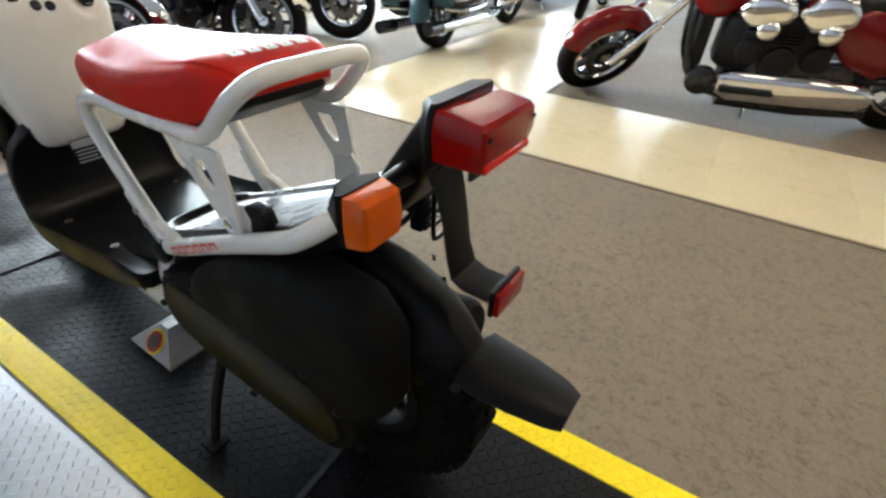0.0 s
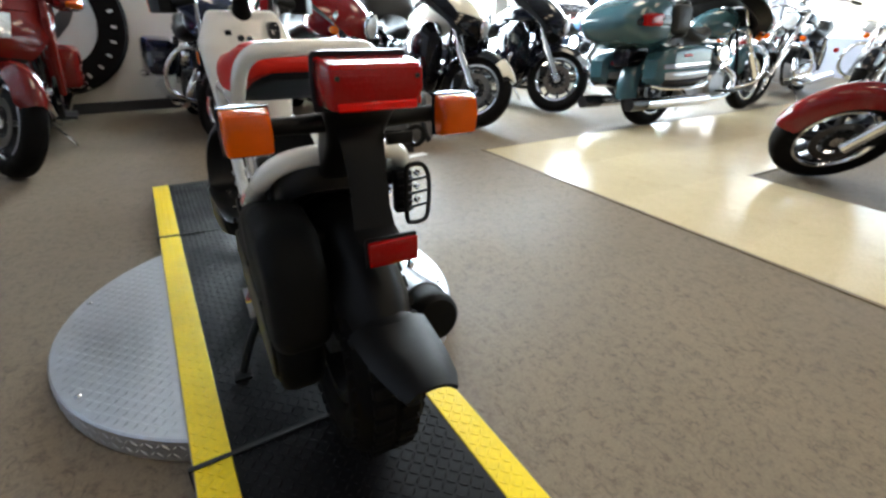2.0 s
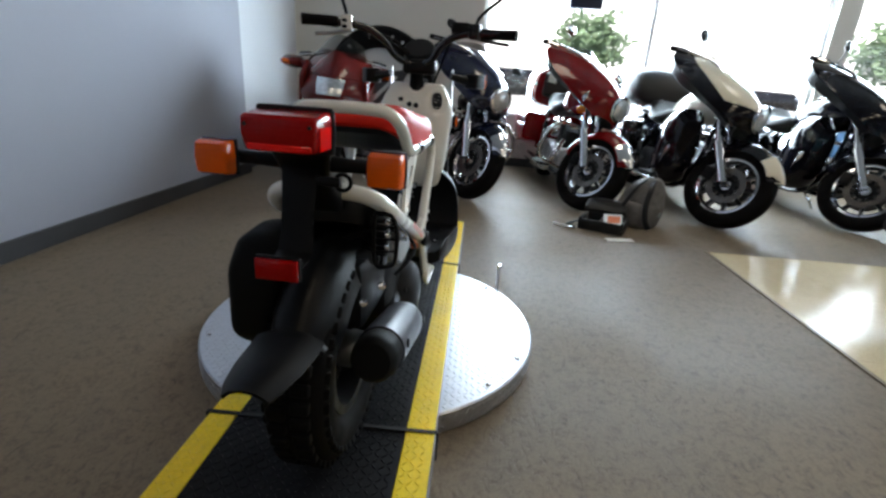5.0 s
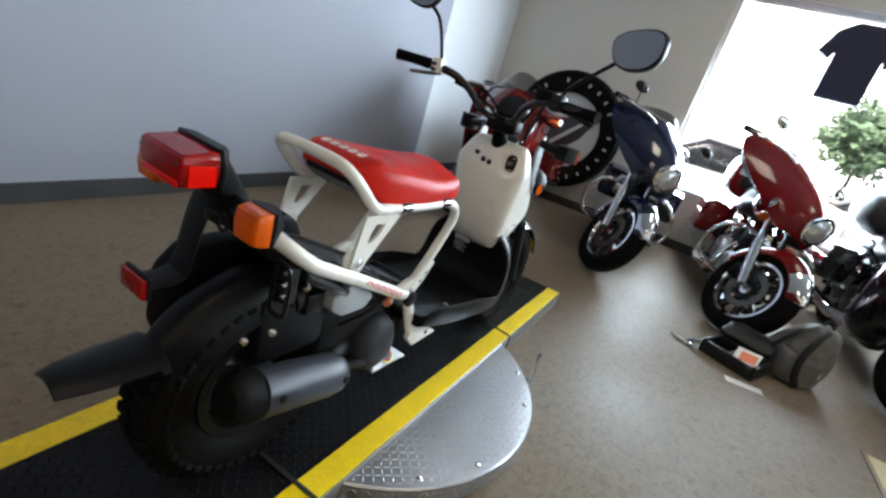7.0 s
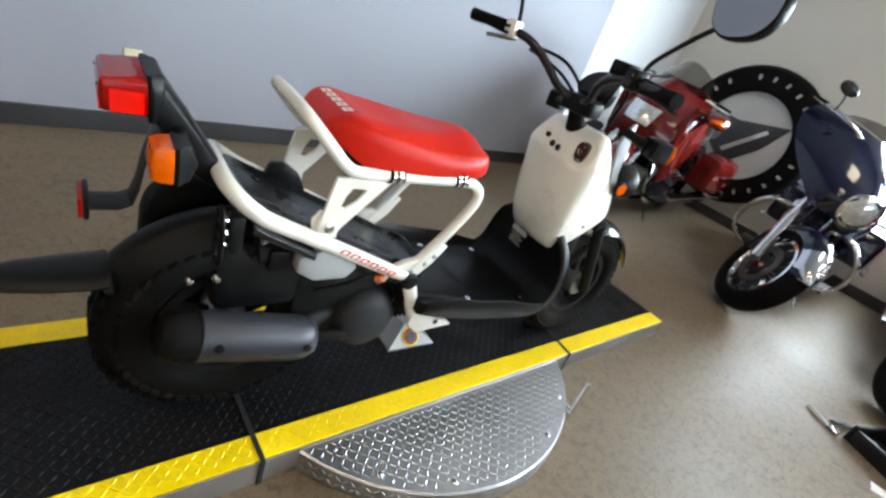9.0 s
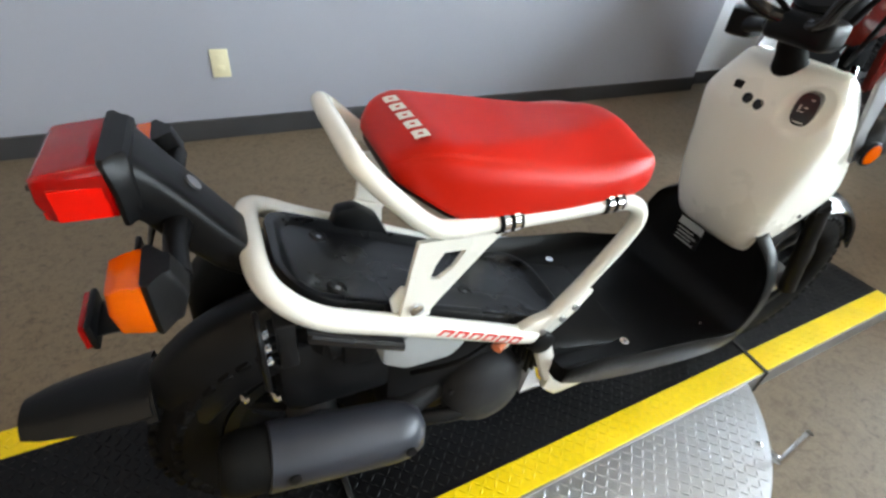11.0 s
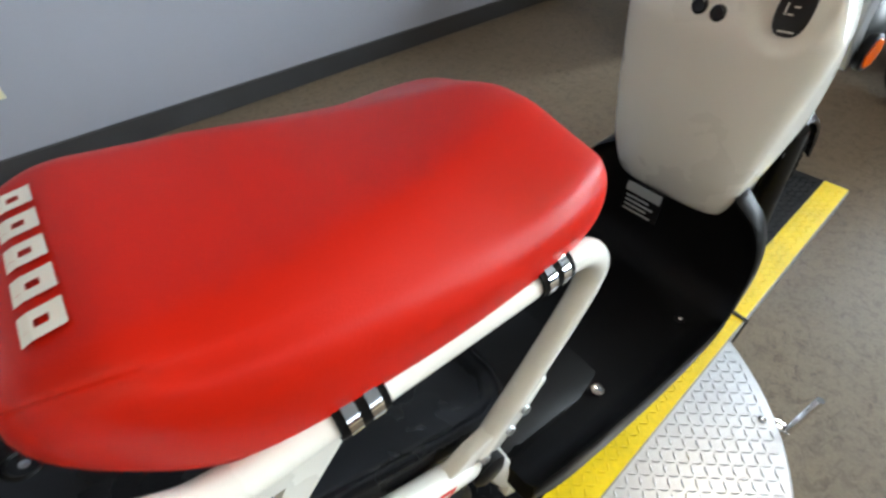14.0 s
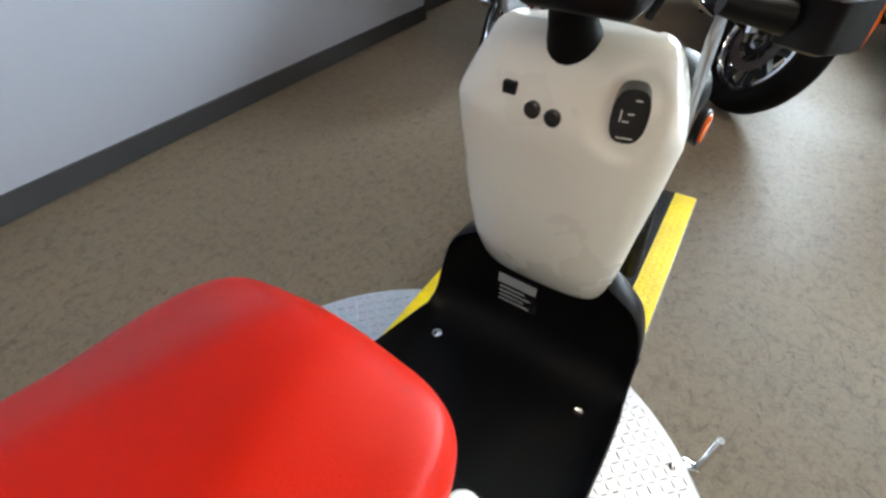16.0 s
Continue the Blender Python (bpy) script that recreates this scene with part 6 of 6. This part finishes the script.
    if chrome_side:
        sc = part("side_cover", moved(loft([(-0.56, 0.20, 0.28, 0.03), (-0.50, 0.17, 0.32, 0.05), (-0.20, 0.16, 0.34, 0.06), (0.18, 0.16, 0.34, 0.055), (0.25, 0.20, 0.31, 0.03)], 3, 22), Matrix.Translation((-0.20, 0, 0))), M_CHROME, b, "chrome side cover")
        part("lower_cover", moved(loft([(-0.58, 0.12, 0.19, 0.04), (-0.20, 0.10, 0.20, 0.06), (0.22, 0.11, 0.20, 0.05)], 3, 18), Matrix.Translation((-0.17, 0, 0))), M_BLACKGLOSS, sc)
        blk = part("engine_shroud", moved(loft(dense([(-0.30, 0.34, 0.58, 0.08), (-0.24, 0.30, 0.66, 0.13), (0.0, 0.30, 0.70, 0.15), (0.22, 0.30, 0.68, 0.13), (0.30, 0.34, 0.58, 0.08)], 3), 3.0, 30), Matrix.Translation((-0.05, 0, 0))), M_IRON, b, "black engine block")
        for y0, tall in ((-0.17, 0.02), (0.13, 0.0)):
            part("pod_cover", moved(loft(dense([(-0.15, 0.60, 0.64, 0.03), (-0.12, 0.565, 0.690, 0.065), (-0.05, 0.55, 0.735 + tall, 0.085), (0.05, 0.53, 0.735 + tall, 0.085), (0.11, 0.57, 0.690, 0.060), (0.14, 0.61, 0.645, 0.025)], 4), 2.5, 28), Matrix.Translation((-0.165, y0, 0.03))), M_CHROME, blk, "chrome engine cover")
            part("pod_lobe", blob((-0.235, y0 - 0.03, 0.575), (0.03, 0.06, 0.055), 10), M_CHROME, blk)
        for y0, z0, r in ((-0.20, 0.43, 0.075), (-0.02, 0.40, 0.095), (0.15, 0.45, 0.065)):
            part("engine_cap", lathe([(0, 0.040), (r * 0.5, 0.040), (r * 0.9, 0.028), (r, 0.0), (r, -0.03)], (-0.195, y0, z0), (-1, 0, 0), 26), M_IRON, blk)
        for i in range(4):
            part("fin", box(-0.225, -0.19, -0.10, 0.20, 0.505 + 0.018 * i, 0.511 + 0.018 * i, 0.002, 1), M_IRON, blk)
        for sx in (-1, 1):
            part("down_tube", tube([(sx * 0.05, 0.44, 0.84), (sx * 0.10, 0.47, 0.60), (sx * 0.14, 0.44, 0.36), (sx * 0.15, 0.34, 0.20), (sx * 0.15, 0.10, 0.15)], 0.022, 10, 5), M_BLACKGLOSS, b)
        part("radiator", box(-0.14, 0.14, 0.36, 0.43, 0.32, 0.78, 0.012), M_IRON, b, "dark radiator")
        part("radiator_shroud", moved(loft(dense([(0.24, 0.64, 0.80, 0.12), (0.32, 0.58, 0.86, 0.165), (0.42, 0.58, 0.88, 0.17), (0.49, 0.64, 0.84, 0.13)], 3), 3.2, 26), Matrix()), col, b, "painted radiator shroud")
        part("front_pulley", lathe([(0, 0.03), (0.05, 0.03), (0.085, 0.01), (0.09, -0.02), (0.07, -0.05), (0, -0.05)], (-0.19, 0.34, 0.25), (-1, 0, 0), 24), M_BLACKGLOSS, b)
        part("side_body", moved(loft([(-0.62, 0.38, 0.62, 0.04), (-0.52, 0.34, 0.68, 0.07), (-0.36, 0.40, 0.70, 0.06), (-0.28, 0.48, 0.66, 0.03)], 3, 20), Matrix.Translation((-0.15, 0, 0))), col, b, "painted side cover")
        part("front_signal", blob((-0.20, 0.60, 0.74), (0.032, 0.036, 0.032), 8), M_AMBER, b, "amber front signal")
    part("rear_axle", rod((-0.13, YR, RR), (0.13, YR, RR), 0.016, 10), M_CHROME, b)
    if trunk:
        before = set(bpy.data.objects)
        if dome:
            tp = part("trunk", loft(dense([(-0.58, 0.86, 0.90, 0.10), (-0.61, 0.80, 1.00, 0.24), (-0.70, 0.78, 1.12, 0.30), (-0.84, 0.77, 1.165, 0.32), (-1.00, 0.78, 1.15, 0.31), (-1.12, 0.82, 1.08, 0.27), (-1.18, 0.90, 0.98, 0.16)], 4), 2.5, 40), M_LEATHER, b, "domed black leather trunk")
            part("lid_seam", loft([(-0.625, 0.955, 0.963, 0.262), (-0.80, 0.955, 0.963, 0.312), (-0.92, 0.955, 0.963, 0.323), (-1.04, 0.955, 0.963, 0.312), (-1.145, 0.955, 0.963, 0.264)], 5, 26), M_BLACKGLOSS, tp)
        else:
            tp = part("trunk", loft([(-0.74, 0.88, 1.14, 0.21), (-0.77, 0.81, 1.175, 0.27), (-0.90, 0.79, 1.195, 0.305), (-1.08, 0.80, 1.185, 0.31), (-1.20, 0.86, 1.12, 0.285), (-1.29, 0.93, 1.05, 0.23), (-1.31, 0.96, 1.02, 0.20)], 3.8, 34), bag_mat, b, "painted luggage trunk")
            part("trunk_trim", loft([(-0.765, 0.985, 1.030, 0.272), (-0.90, 0.985, 1.030, 0.310), (-1.08, 0.985, 1.030, 0.315), (-1.205, 0.985, 1.030, 0.287), (-1.255, 0.985, 1.030, 0.235)], 5.5, 26), M_BLACKGLOSS, tp)
        if two_tone:
            part("trunk_band", loft([(-0.765, 0.945, 1.012, 0.274), (-0.90, 0.940, 1.012, 0.313), (-1.08, 0.940, 1.012, 0.318), (-1.21, 0.945, 1.012, 0.290), (-1.27, 0.950, 1.010, 0.23)], 5.5, 26), M_PAINT_BLACK, tp, "black band round the trunk")
            for sx in (-1, 1):
                part("trunk_side_light", moved(loft([(-1.20, 0.955, 1.025, 0.02), (-1.17, 0.945, 1.035, 0.03), (-1.02, 0.945, 1.035, 0.03), (-1.00, 0.955, 1.025, 0.02)], 5, 18), Matrix.Translation((sx * 0.296, 0, 0))), M_TAIL, tp, "red side light of the trunk")
        if two_tone:
            part("backrest_wrap", merge(box(-0.30, 0.30, -0.72, -0.62, 0.86, 1.14, 0.045, 3), box(-0.33, -0.24, -0.86, -0.64, 0.90, 1.10, 0.04, 3), box(0.24, 0.33, -0.86, -0.64, 0.90, 1.10, 0.04, 3)), M_LEATHER, tp, "black padded wrap-round backrest")
        if not dome:
            part("backrest", moved(box(-0.20, 0.20, -0.05, 0.05, -0.12, 0.12, 0.035, 3), Matrix.Translation((0, -0.74, 1.02)) @ Matrix.Rotation(radians(12), 4, "X")), M_LEATHER, tp)
            for s in (-1, 1):
                part("trunk_light", moved(loft([(-1.235, 0.955, 1.005, 0.02), (-1.22, 0.945, 1.010, 0.085), (-1.17, 0.945, 1.010, 0.09)], 4, 18), Matrix.Translation((s * 0.185, 0, 0))), M_TAIL, tp, "red trunk light")
            part("rack", merge(*[tube([(x, -0.86, 1.19), (x, -0.90, 1.235), (x, -1.12, 1.235), (x, -1.16, 1.185)], 0.007, 8, 4) for x in (-0.18, -0.06, 0.06, 0.18)], tube([(-0.2, -0.90, 1.235), (0.2, -0.90, 1.235)], 0.007, 8, 1), tube([(-0.2, -1.12, 1.235), (0.2, -1.12, 1.235)], 0.007, 8, 1)), M_CHROME, tp)
        part("trunk_mount", box(-0.08, 0.08, -1.05, -0.80, 0.66, 0.84, 0.02), M_PAINT_BLACK, tp)
        for o in set(bpy.data.objects) - before:
            o.data.transform(Matrix.Translation((0, -trunk_drop, -trunk_drop)))
    if lowers:
        for s in (-1, 1):
            part("lower_fairing", moved(loft([(0.16, 0.34, 0.60, 0.05), (0.22, 0.24, 0.74, 0.10), (0.36, 0.20, 0.80, 0.13), (0.46, 0.24, 0.80, 0.13), (0.53, 0.34, 0.72, 0.08)], 3.2, 26), Matrix.Translation((s * 0.23, 0, 0))), col, b)
    if tag:
        part("price_tag", moved(box(-0.04, 0.04, -0.001, 0.001, -0.11, 0.0, 0.0), Matrix.Translation((0.30, 0.10, bars_high - 0.03)) @ Matrix.Rotation(radians(20), 4, "Z")), M_PAPER, b, "white paper tag")
    part("side_stand", tube([(-0.12, 0.02, 0.19), (-0.22, 0.05, 0.08), (-0.27, 0.06, -0.005)], 0.011, 8, 4), M_CHROME, b)
    return b


def parked(front, heading, length=1.0):
    """Pose with the front tyre's contact at front, nose turned heading degrees from +y to the left."""
    h = radians(heading)
    return pose(front[0] + 0.82 * length * math.sin(h), front[1] - 0.82 * length * math.cos(h), 0, 0, 0, heading) @ Matrix.Diagonal((1, length, 1, 1))


motorcycle("motorcycle", "brown-red sport touring motorcycle with a full fairing by the wall", M_PAINT_MAROON, parked((-0.92, 2.74), 184, 0.9), steer=27, fairing="full", bags=True, lamps=False, lean=5, crash=False)
motorcycle("motorcycle", "navy touring motorcycle with a fork fairing", M_PAINT_NAVY, parked((0.26, 2.90), 184, 0.88), steer=38, lamps=False, dark=True, mirror_mat=M_BLACKGLOSS, tip=M_CHROME)
motorcycle("motorcycle", "deep red touring motorcycle with chrome passing lamps", M_PAINT_RED, parked((1.17, 2.82), 184, 0.94), steer=40, trunk=True, trunk_drop=0.09, bag_mat=M_PAINT_RED, tag=True, tip=M_CHROME)
motorcycle("motorcycle", "black touring motorcycle with a pearl white fairing", M_PAINT_BLACK, parked((2.11, 2.61), 184), steer=38, crest=M_PAINT_PEARL, tank_mat=M_PAINT_PEARL, tip=M_PAINT_PEARL, trunk=True, dome=True, bag_mat=M_BLACKGLOSS, lamps=False, dark=True, lowers=True, mirror_mat=M_BLACKGLOSS)
motorcycle("motorcycle", "black touring motorcycle with chrome front forks", M_PAINT_BLACK, parked((3.24, 2.84), 184, 0.95), steer=40, lamps=False, dark=True, lowers=True, mirror_mat=M_BLACKGLOSS, tip=M_CHROME)
motorcycle("motorcycle", "teal touring motorcycle with trunk and saddlebags", M_PAINT_TEAL, pose(4.385, 2.02, 0, 0, 0, -88), trunk=True, trunk_drop=0.16, lean=5, two_tone=True)
motorcycle("motorcycle", "pale blue touring motorcycle behind the teal one", M_PAINT_BLUE, parked((4.65, 3.15), 184, 0.88), steer=30, lamps=True, dark=True)
motorcycle("motorcycle", "black cruiser motorcycle with amber signals", M_PAINT_BLACK, parked((5.72, 2.22), 100), steer=-6, fairing="none", bags=False, spokes=28, rim=M_CHROME, rake=0.66, YF=0.92)
motorcycle("motorcycle", "black cruiser motorcycle with a chrome headlight", M_PAINT_BLACK, parked((6.15, 1.45), 96), steer=8, fairing="none", bags=False, spokes=9, rake=0.62)
motorcycle("motorcycle", "dark red cruiser motorcycle parked beyond the black ones", M_PAINT_MAROON, parked((6.5, 3.0), 104), steer=12, fairing="none", bags=True, spokes=9)
motorcycle("motorcycle", "deep red cruiser motorcycle with bare chrome engine", M_PAINT_RED, pose(3.39, -0.555, -0.008, -0.9, 0, 13.5) @ Matrix.Scale(1.03, 4), fairing="none", bags=False, lamps=False, spokes=9, rim=M_CHROME, rake=0.7, dark=True, lean=9, YF=0.95, crash=False, steer=40, pipes=(1,), chrome_side=True)


# ---- sign, bag and papers ----
sign = thing("tyre_sign", "black tyre-shaped wall sign with a pale grey centre", "sign", m=pose(-0.84, BACK_Y - 0.07, 0.81))
part("ring", ring_lathe([(0.40, -0.05), (0.44, -0.07), (0.60, -0.07), (0.63, -0.03), (0.63, 0.03), (0.60, 0.065), (0.40, 0.065)], (0, 0, 0), (0, 1, 0), 64), M_RUBBER, sign)
part("disc", lathe([(0.41, -0.01), (0.41, 0.05), (0, 0.05)], (0, 0, 0), (0, 1, 0), 64), M_SIGNGREY, sign)
part("blade", prism([(-0.34, 0.16), (-0.10, 0.12), (0.34, 0.20), (0.20, -0.05), (-0.05, -0.30), (-0.30, -0.10)], -0.025, -0.012, "y", 0.004), M_SIGNDARK, sign)
part("slash", prism([(-0.12, -0.16), (-0.08, -0.18), (0.20, 0.10), (0.17, 0.12)], -0.034, -0.024, "y", 0.002), M_SIGNGREY, sign)
for k in range(26):
    if k in (6, 13, 20, 21):
        continue
    a = radians(200 - 13.85 * k)
    part("letter_bar", moved(box(-0.011, 0.011, -0.004, 0.0, -0.021, 0.021, 0.002, 1), Matrix.Translation((0.52 * math.cos(a), -0.072, 0.52 * math.sin(a))) @ Matrix.Rotation(math.pi / 2 - a, 4, "Y")), M_SIGNGREY, sign)

bag = thing("backpack", "grey canvas backpack slumped on the floor", "backpack", m=pose(1.52, 2.50, 0, 0, 0, -34))


def sack_ring(z, hw, hd, off, lean, n=40):
    """A level section of the slumped sack, puckered into folds."""
    out = []
    for j in range(n):
        a = 2 * math.pi * j / n
        c, q = math.cos(a), math.sin(a)
        fold = 1 + 0.07 * math.sin(5 * a + 9 * z) * min(1, z / 0.08) + 0.10 * noise.noise(Vector((3 * c, 3 * q, 9 * z)))
        out.append(Vector((lean + hw * fold * math.copysign(abs(c) ** 0.75, c), off + hd * fold * math.copysign(abs(q) ** 0.75, q), z)))
    return out


SACK = [(0.0, 0.12, 0.10, 0.0, 0.0), (0.02, 0.14, 0.12, 0.0, 0.0), (0.08, 0.148, 0.13, 0.0, 0.0), (0.16, 0.142, 0.125, 0.01, 0.01), (0.23, 0.125, 0.105, 0.03, 0.02), (0.29, 0.10, 0.08, 0.05, 0.03), (0.325, 0.07, 0.055, 0.06, 0.04), (0.345, 0.03, 0.025, 0.06, 0.04)]
part("body", rings(bmesh.new(), [sack_ring(*q) for q in dense(SACK, 4)]), M_GREYCLOTH, bag, sharp=60)
part("pocket", rings(bmesh.new(), [[v + Vector((0, -0.085, 0)) for v in sack_ring(z, hw, hd, 0, 0)] for z, hw, hd, *_ in dense([(0.01, 0.08, 0.045, 0, 0), (0.03, 0.10, 0.065, 0, 0), (0.11, 0.10, 0.065, 0, 0), (0.165, 0.085, 0.05, 0, 0), (0.18, 0.05, 0.025, 0, 0)], 3)]), M_GREYCLOTH, bag, sharp=60)
for s in (-1, 1):
    part("shoulder_strap", tube([(0.04 + s * 0.03, 0.02, 0.33), (0.03 + s * 0.05, -0.07, 0.28), (0.01 + s * 0.07, -0.13, 0.18), (s * 0.10, -0.155, 0.08), (s * 0.13, -0.15, 0.02)], 0.018, 8, 5, flat=0.35), M_LEATHER, bag)
    part("zip", tube([(0.03 + s * 0.07, 0.03, 0.30), (0.02 + s * 0.12, 0.0, 0.20), (s * 0.152, -0.02, 0.09)], 0.007, 6, 5), M_GREYBOX, bag, "pale zip line")
part("handle", tube([(0.01, 0.06, 0.335), (0.04, 0.06, 0.385), (0.07, 0.06, 0.335)], 0.009, 8, 5), M_LEATHER, bag)
case = thing("camera_case", "open black padded case with an orange label", "case", m=pose(1.235, 2.30, 0, 0, 0, -25))
part("base", merge(box(-0.15, 0.15, -0.11, 0.11, 0.0, 0.02, 0.008), box(-0.15, -0.125, -0.11, 0.11, 0.012, 0.085, 0.010), box(0.125, 0.15, -0.11, 0.11, 0.012, 0.085, 0.010), box(-0.13, 0.13, -0.11, -0.085, 0.012, 0.075, 0.010), box(-0.13, 0.13, 0.085, 0.11, 0.012, 0.09, 0.010)), M_LEATHER, case)
part("lid", moved(loft([(-0.02, 0.0, 0.03, 0.11), (0.0, -0.01, 0.045, 0.145), (0.12, -0.01, 0.05, 0.15), (0.17, 0.0, 0.035, 0.11)], 4, 24), Matrix.Translation((-0.02, 0.11, 0.085)) @ Matrix.Rotation(radians(14), 4, "X")), M_LEATHER, case)
part("divider", box(-0.02, -0.005, -0.085, 0.085, 0.018, 0.07, 0.005), M_GREYCLOTH, case)
part("loose_strap", tube([(-0.14, -0.08, 0.06), (-0.20, -0.12, 0.03), (-0.23, -0.05, 0.012), (-0.19, 0.03, 0.012)], 0.012, 8, 6, flat=0.4), M_LEATHER, case)
tilt = Matrix.Translation((0.065, -0.03, 0.085)) @ Matrix.Rotation(radians(24), 4, "X") @ Matrix.Rotation(radians(12), 4, "Z")
card = part("label_card", moved(box(-0.062, 0.058, -0.055, 0.055, 0, 0.004), tilt), M_PAPER, case, "white card with an orange patch")
part("label_patch", moved(box(-0.035, 0.045, -0.045, 0.030, 0.004, 0.006), tilt), M_ORANGE, card, "orange patch")
pp = thing("paper_slip", "white paper slip lying on the floor", "paper", m=pose(1.29, 2.06, 0, 0, 0, 10))
part("sheet", box(-0.09, 0.09, -0.03, 0.03, 0.0005, 0.003), M_PAPER, pp)
kn = thing("small_tool", "small tool with a pale handle on the floor", "tool", m=pose(0.95, 2.28, 0, 0, 0, -30))
part("handle", tube([(-0.06, 0, 0.012), (0, 0, 0.012), (0.05, 0, 0.010)], [0.008, 0.009, 0.006], 8, 4), M_PAPER, kn)
part("head", blob((0.075, 0, 0.012), (0.026, 0.018, 0.012), 8), M_CHROME, kn)

shirt = thing("hanging_shirt", "dark navy shirt hanging in the window", "shirt", m=pose(1.34, BACK_Y - 0.06, 2.10))
part("body", prism([(-0.22, 0.16), (-0.10, 0.24), (0.10, 0.24), (0.22, 0.16), (0.30, -0.02), (0.20, -0.07), (0.17, 0.0), (0.17, -0.38), (-0.17, -0.38), (-0.17, 0.0), (-0.20, -0.07), (-0.30, -0.02)], -0.03, 0.03, "y", 0.015), M_NAVYCLOTH, shirt)
part("hanger_hook", tube([(0, 0, 0.23), (0, 0, 0.30), (0.02, 0, 0.33), (0, 0, 0.40)], 0.003, 6, 4), M_CHROME, shirt)

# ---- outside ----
# Glowing sheet added for the overexposed sky; it also throws light indoors.
M_SKYGLOW = glow("overexposed_sky_glow", (0.90, 0.96, 1.0), 1.25)
tagged(part("backdrop", box(-110, 150, 62, 62.5, -1, 50), M_SKYGLOW), "glowing sheet painting the overexposed sky beyond the lot", kind="structure")
tagged(part("ground", box(-300, 300, 5.02, 600, -0.30, -0.15), M_ASPHALT), "sunlit asphalt lot", kind="structure")


def tree(x, y, h, r):
    t = thing("tree", "leafy green tree beyond the lot", "tree", "trees outside", pose(x, y, -0.15))
    rnd = random.Random(int(x * 10 + y))
    limbs = [tube([(0, 0, 0), (0.05, 0, h * 0.25), (0, 0.05, h * 0.55), (0.1, 0, h * 0.8)], [0.16, 0.13, 0.09, 0.04], 10, 4)]
    for i in range(7):
        a, z = i * 0.9, h * (0.35 + 0.06 * i)
        limbs.append(tube([(0, 0, z), (r * 0.4 * math.cos(a), r * 0.4 * math.sin(a), z + 0.5), (r * 0.75 * math.cos(a), r * 0.75 * math.sin(a), z + 0.8)], [0.06, 0.04, 0.015], 6, 3))
    part("trunk", merge(*limbs), M_BARK, t)
    verts, faces = [], []
    for i in range(4200):
        d = Vector((rnd.gauss(0, 1), rnd.gauss(0, 1), rnd.gauss(0, 1))).normalized()
        lump = 0.80 + 0.75 * noise.noise(d * 2.6 + Vector((x, y, 0)))
        c = Vector((d.x * r * lump, d.y * r * lump, h * 0.66 + d.z * h * 0.36 * lump)) * 1.0
        c = Vector((0, 0, h * 0.62)).lerp(c, rnd.uniform(0.35, 1.0))
        u = Vector((rnd.gauss(0, 1), rnd.gauss(0, 1), rnd.gauss(0, 1))).normalized()
        v = u.orthogonal().normalized()
        s, k = rnd.uniform(0.18, 0.42), len(verts)
        verts += [c - u * s, c + v * s * 0.55, c + u * s, c - v * s * 0.55]
        faces.append((k, k + 1, k + 2, k + 3))
    me = bpy.data.meshes.new("crown")
    me.from_pydata(verts, [], faces)
    me.materials.append(M_LEAF)
    o = new("crown", me)
    o.parent = t


for tx, ty, th, tr in ((9.0, 44, 7.6, 3.6), (36.0, 46, 8.6, 4.6), (53, 50, 8, 4), (-9, 50, 8, 4)):
    tree(tx, ty, th, tr)


def parked_car(x, y, heading, paint):
    c = thing("parked_car", "parked car in the lot outside", "car", "cars outside", pose(x, y, -0.15, 0, 0, heading))
    body = part("body", rings(bmesh.new(), [super_ring(0, yy, z0, z1, hw, 4, 24) for yy, z0, z1, hw in ((-2.1, 0.35, 0.75, 0.6), (-2.0, 0.25, 0.9, 0.82), (-0.9, 0.22, 0.95, 0.88), (0.9, 0.22, 0.92, 0.88), (1.9, 0.25, 0.75, 0.82), (2.1, 0.35, 0.6, 0.6))]), paint, c)
    part("cabin", rings(bmesh.new(), [super_ring(0, yy, 0.8, z1, hw, 4, 24) for yy, z1, hw in ((-1.6, 0.9, 0.68), (-1.1, 1.38, 0.66), (0.2, 1.42, 0.66), (0.9, 0.95, 0.70))]), M_BLACKGLOSS, c)
    for yy in (-1.3, 1.3):
        for s in (-1, 1):
            part("wheel", lathe([(0.0, 0), (0.2, 0), (0.31, -0.02), (0.32, -0.1), (0.3, -0.2), (0, -0.2)], (s * 0.9, yy, 0.32), (s, 0, 0), 24), M_RUBBER, c)


parked_car(1.2, 13.5, 75, M_CAR_RED)
parked_car(-2.5, 15.5, 80, M_CAR_TEAL)
parked_car(3.6, 11.0, 100, M_PAINT_GREY)
parked_car(7.8, 14.0, 82, M_PAINT_GREY)
parked_car(12.5, 13.0, 95, M_CAR_RED)
parked_car(0.6, 9.0, 96, M_PAINT_GREY)
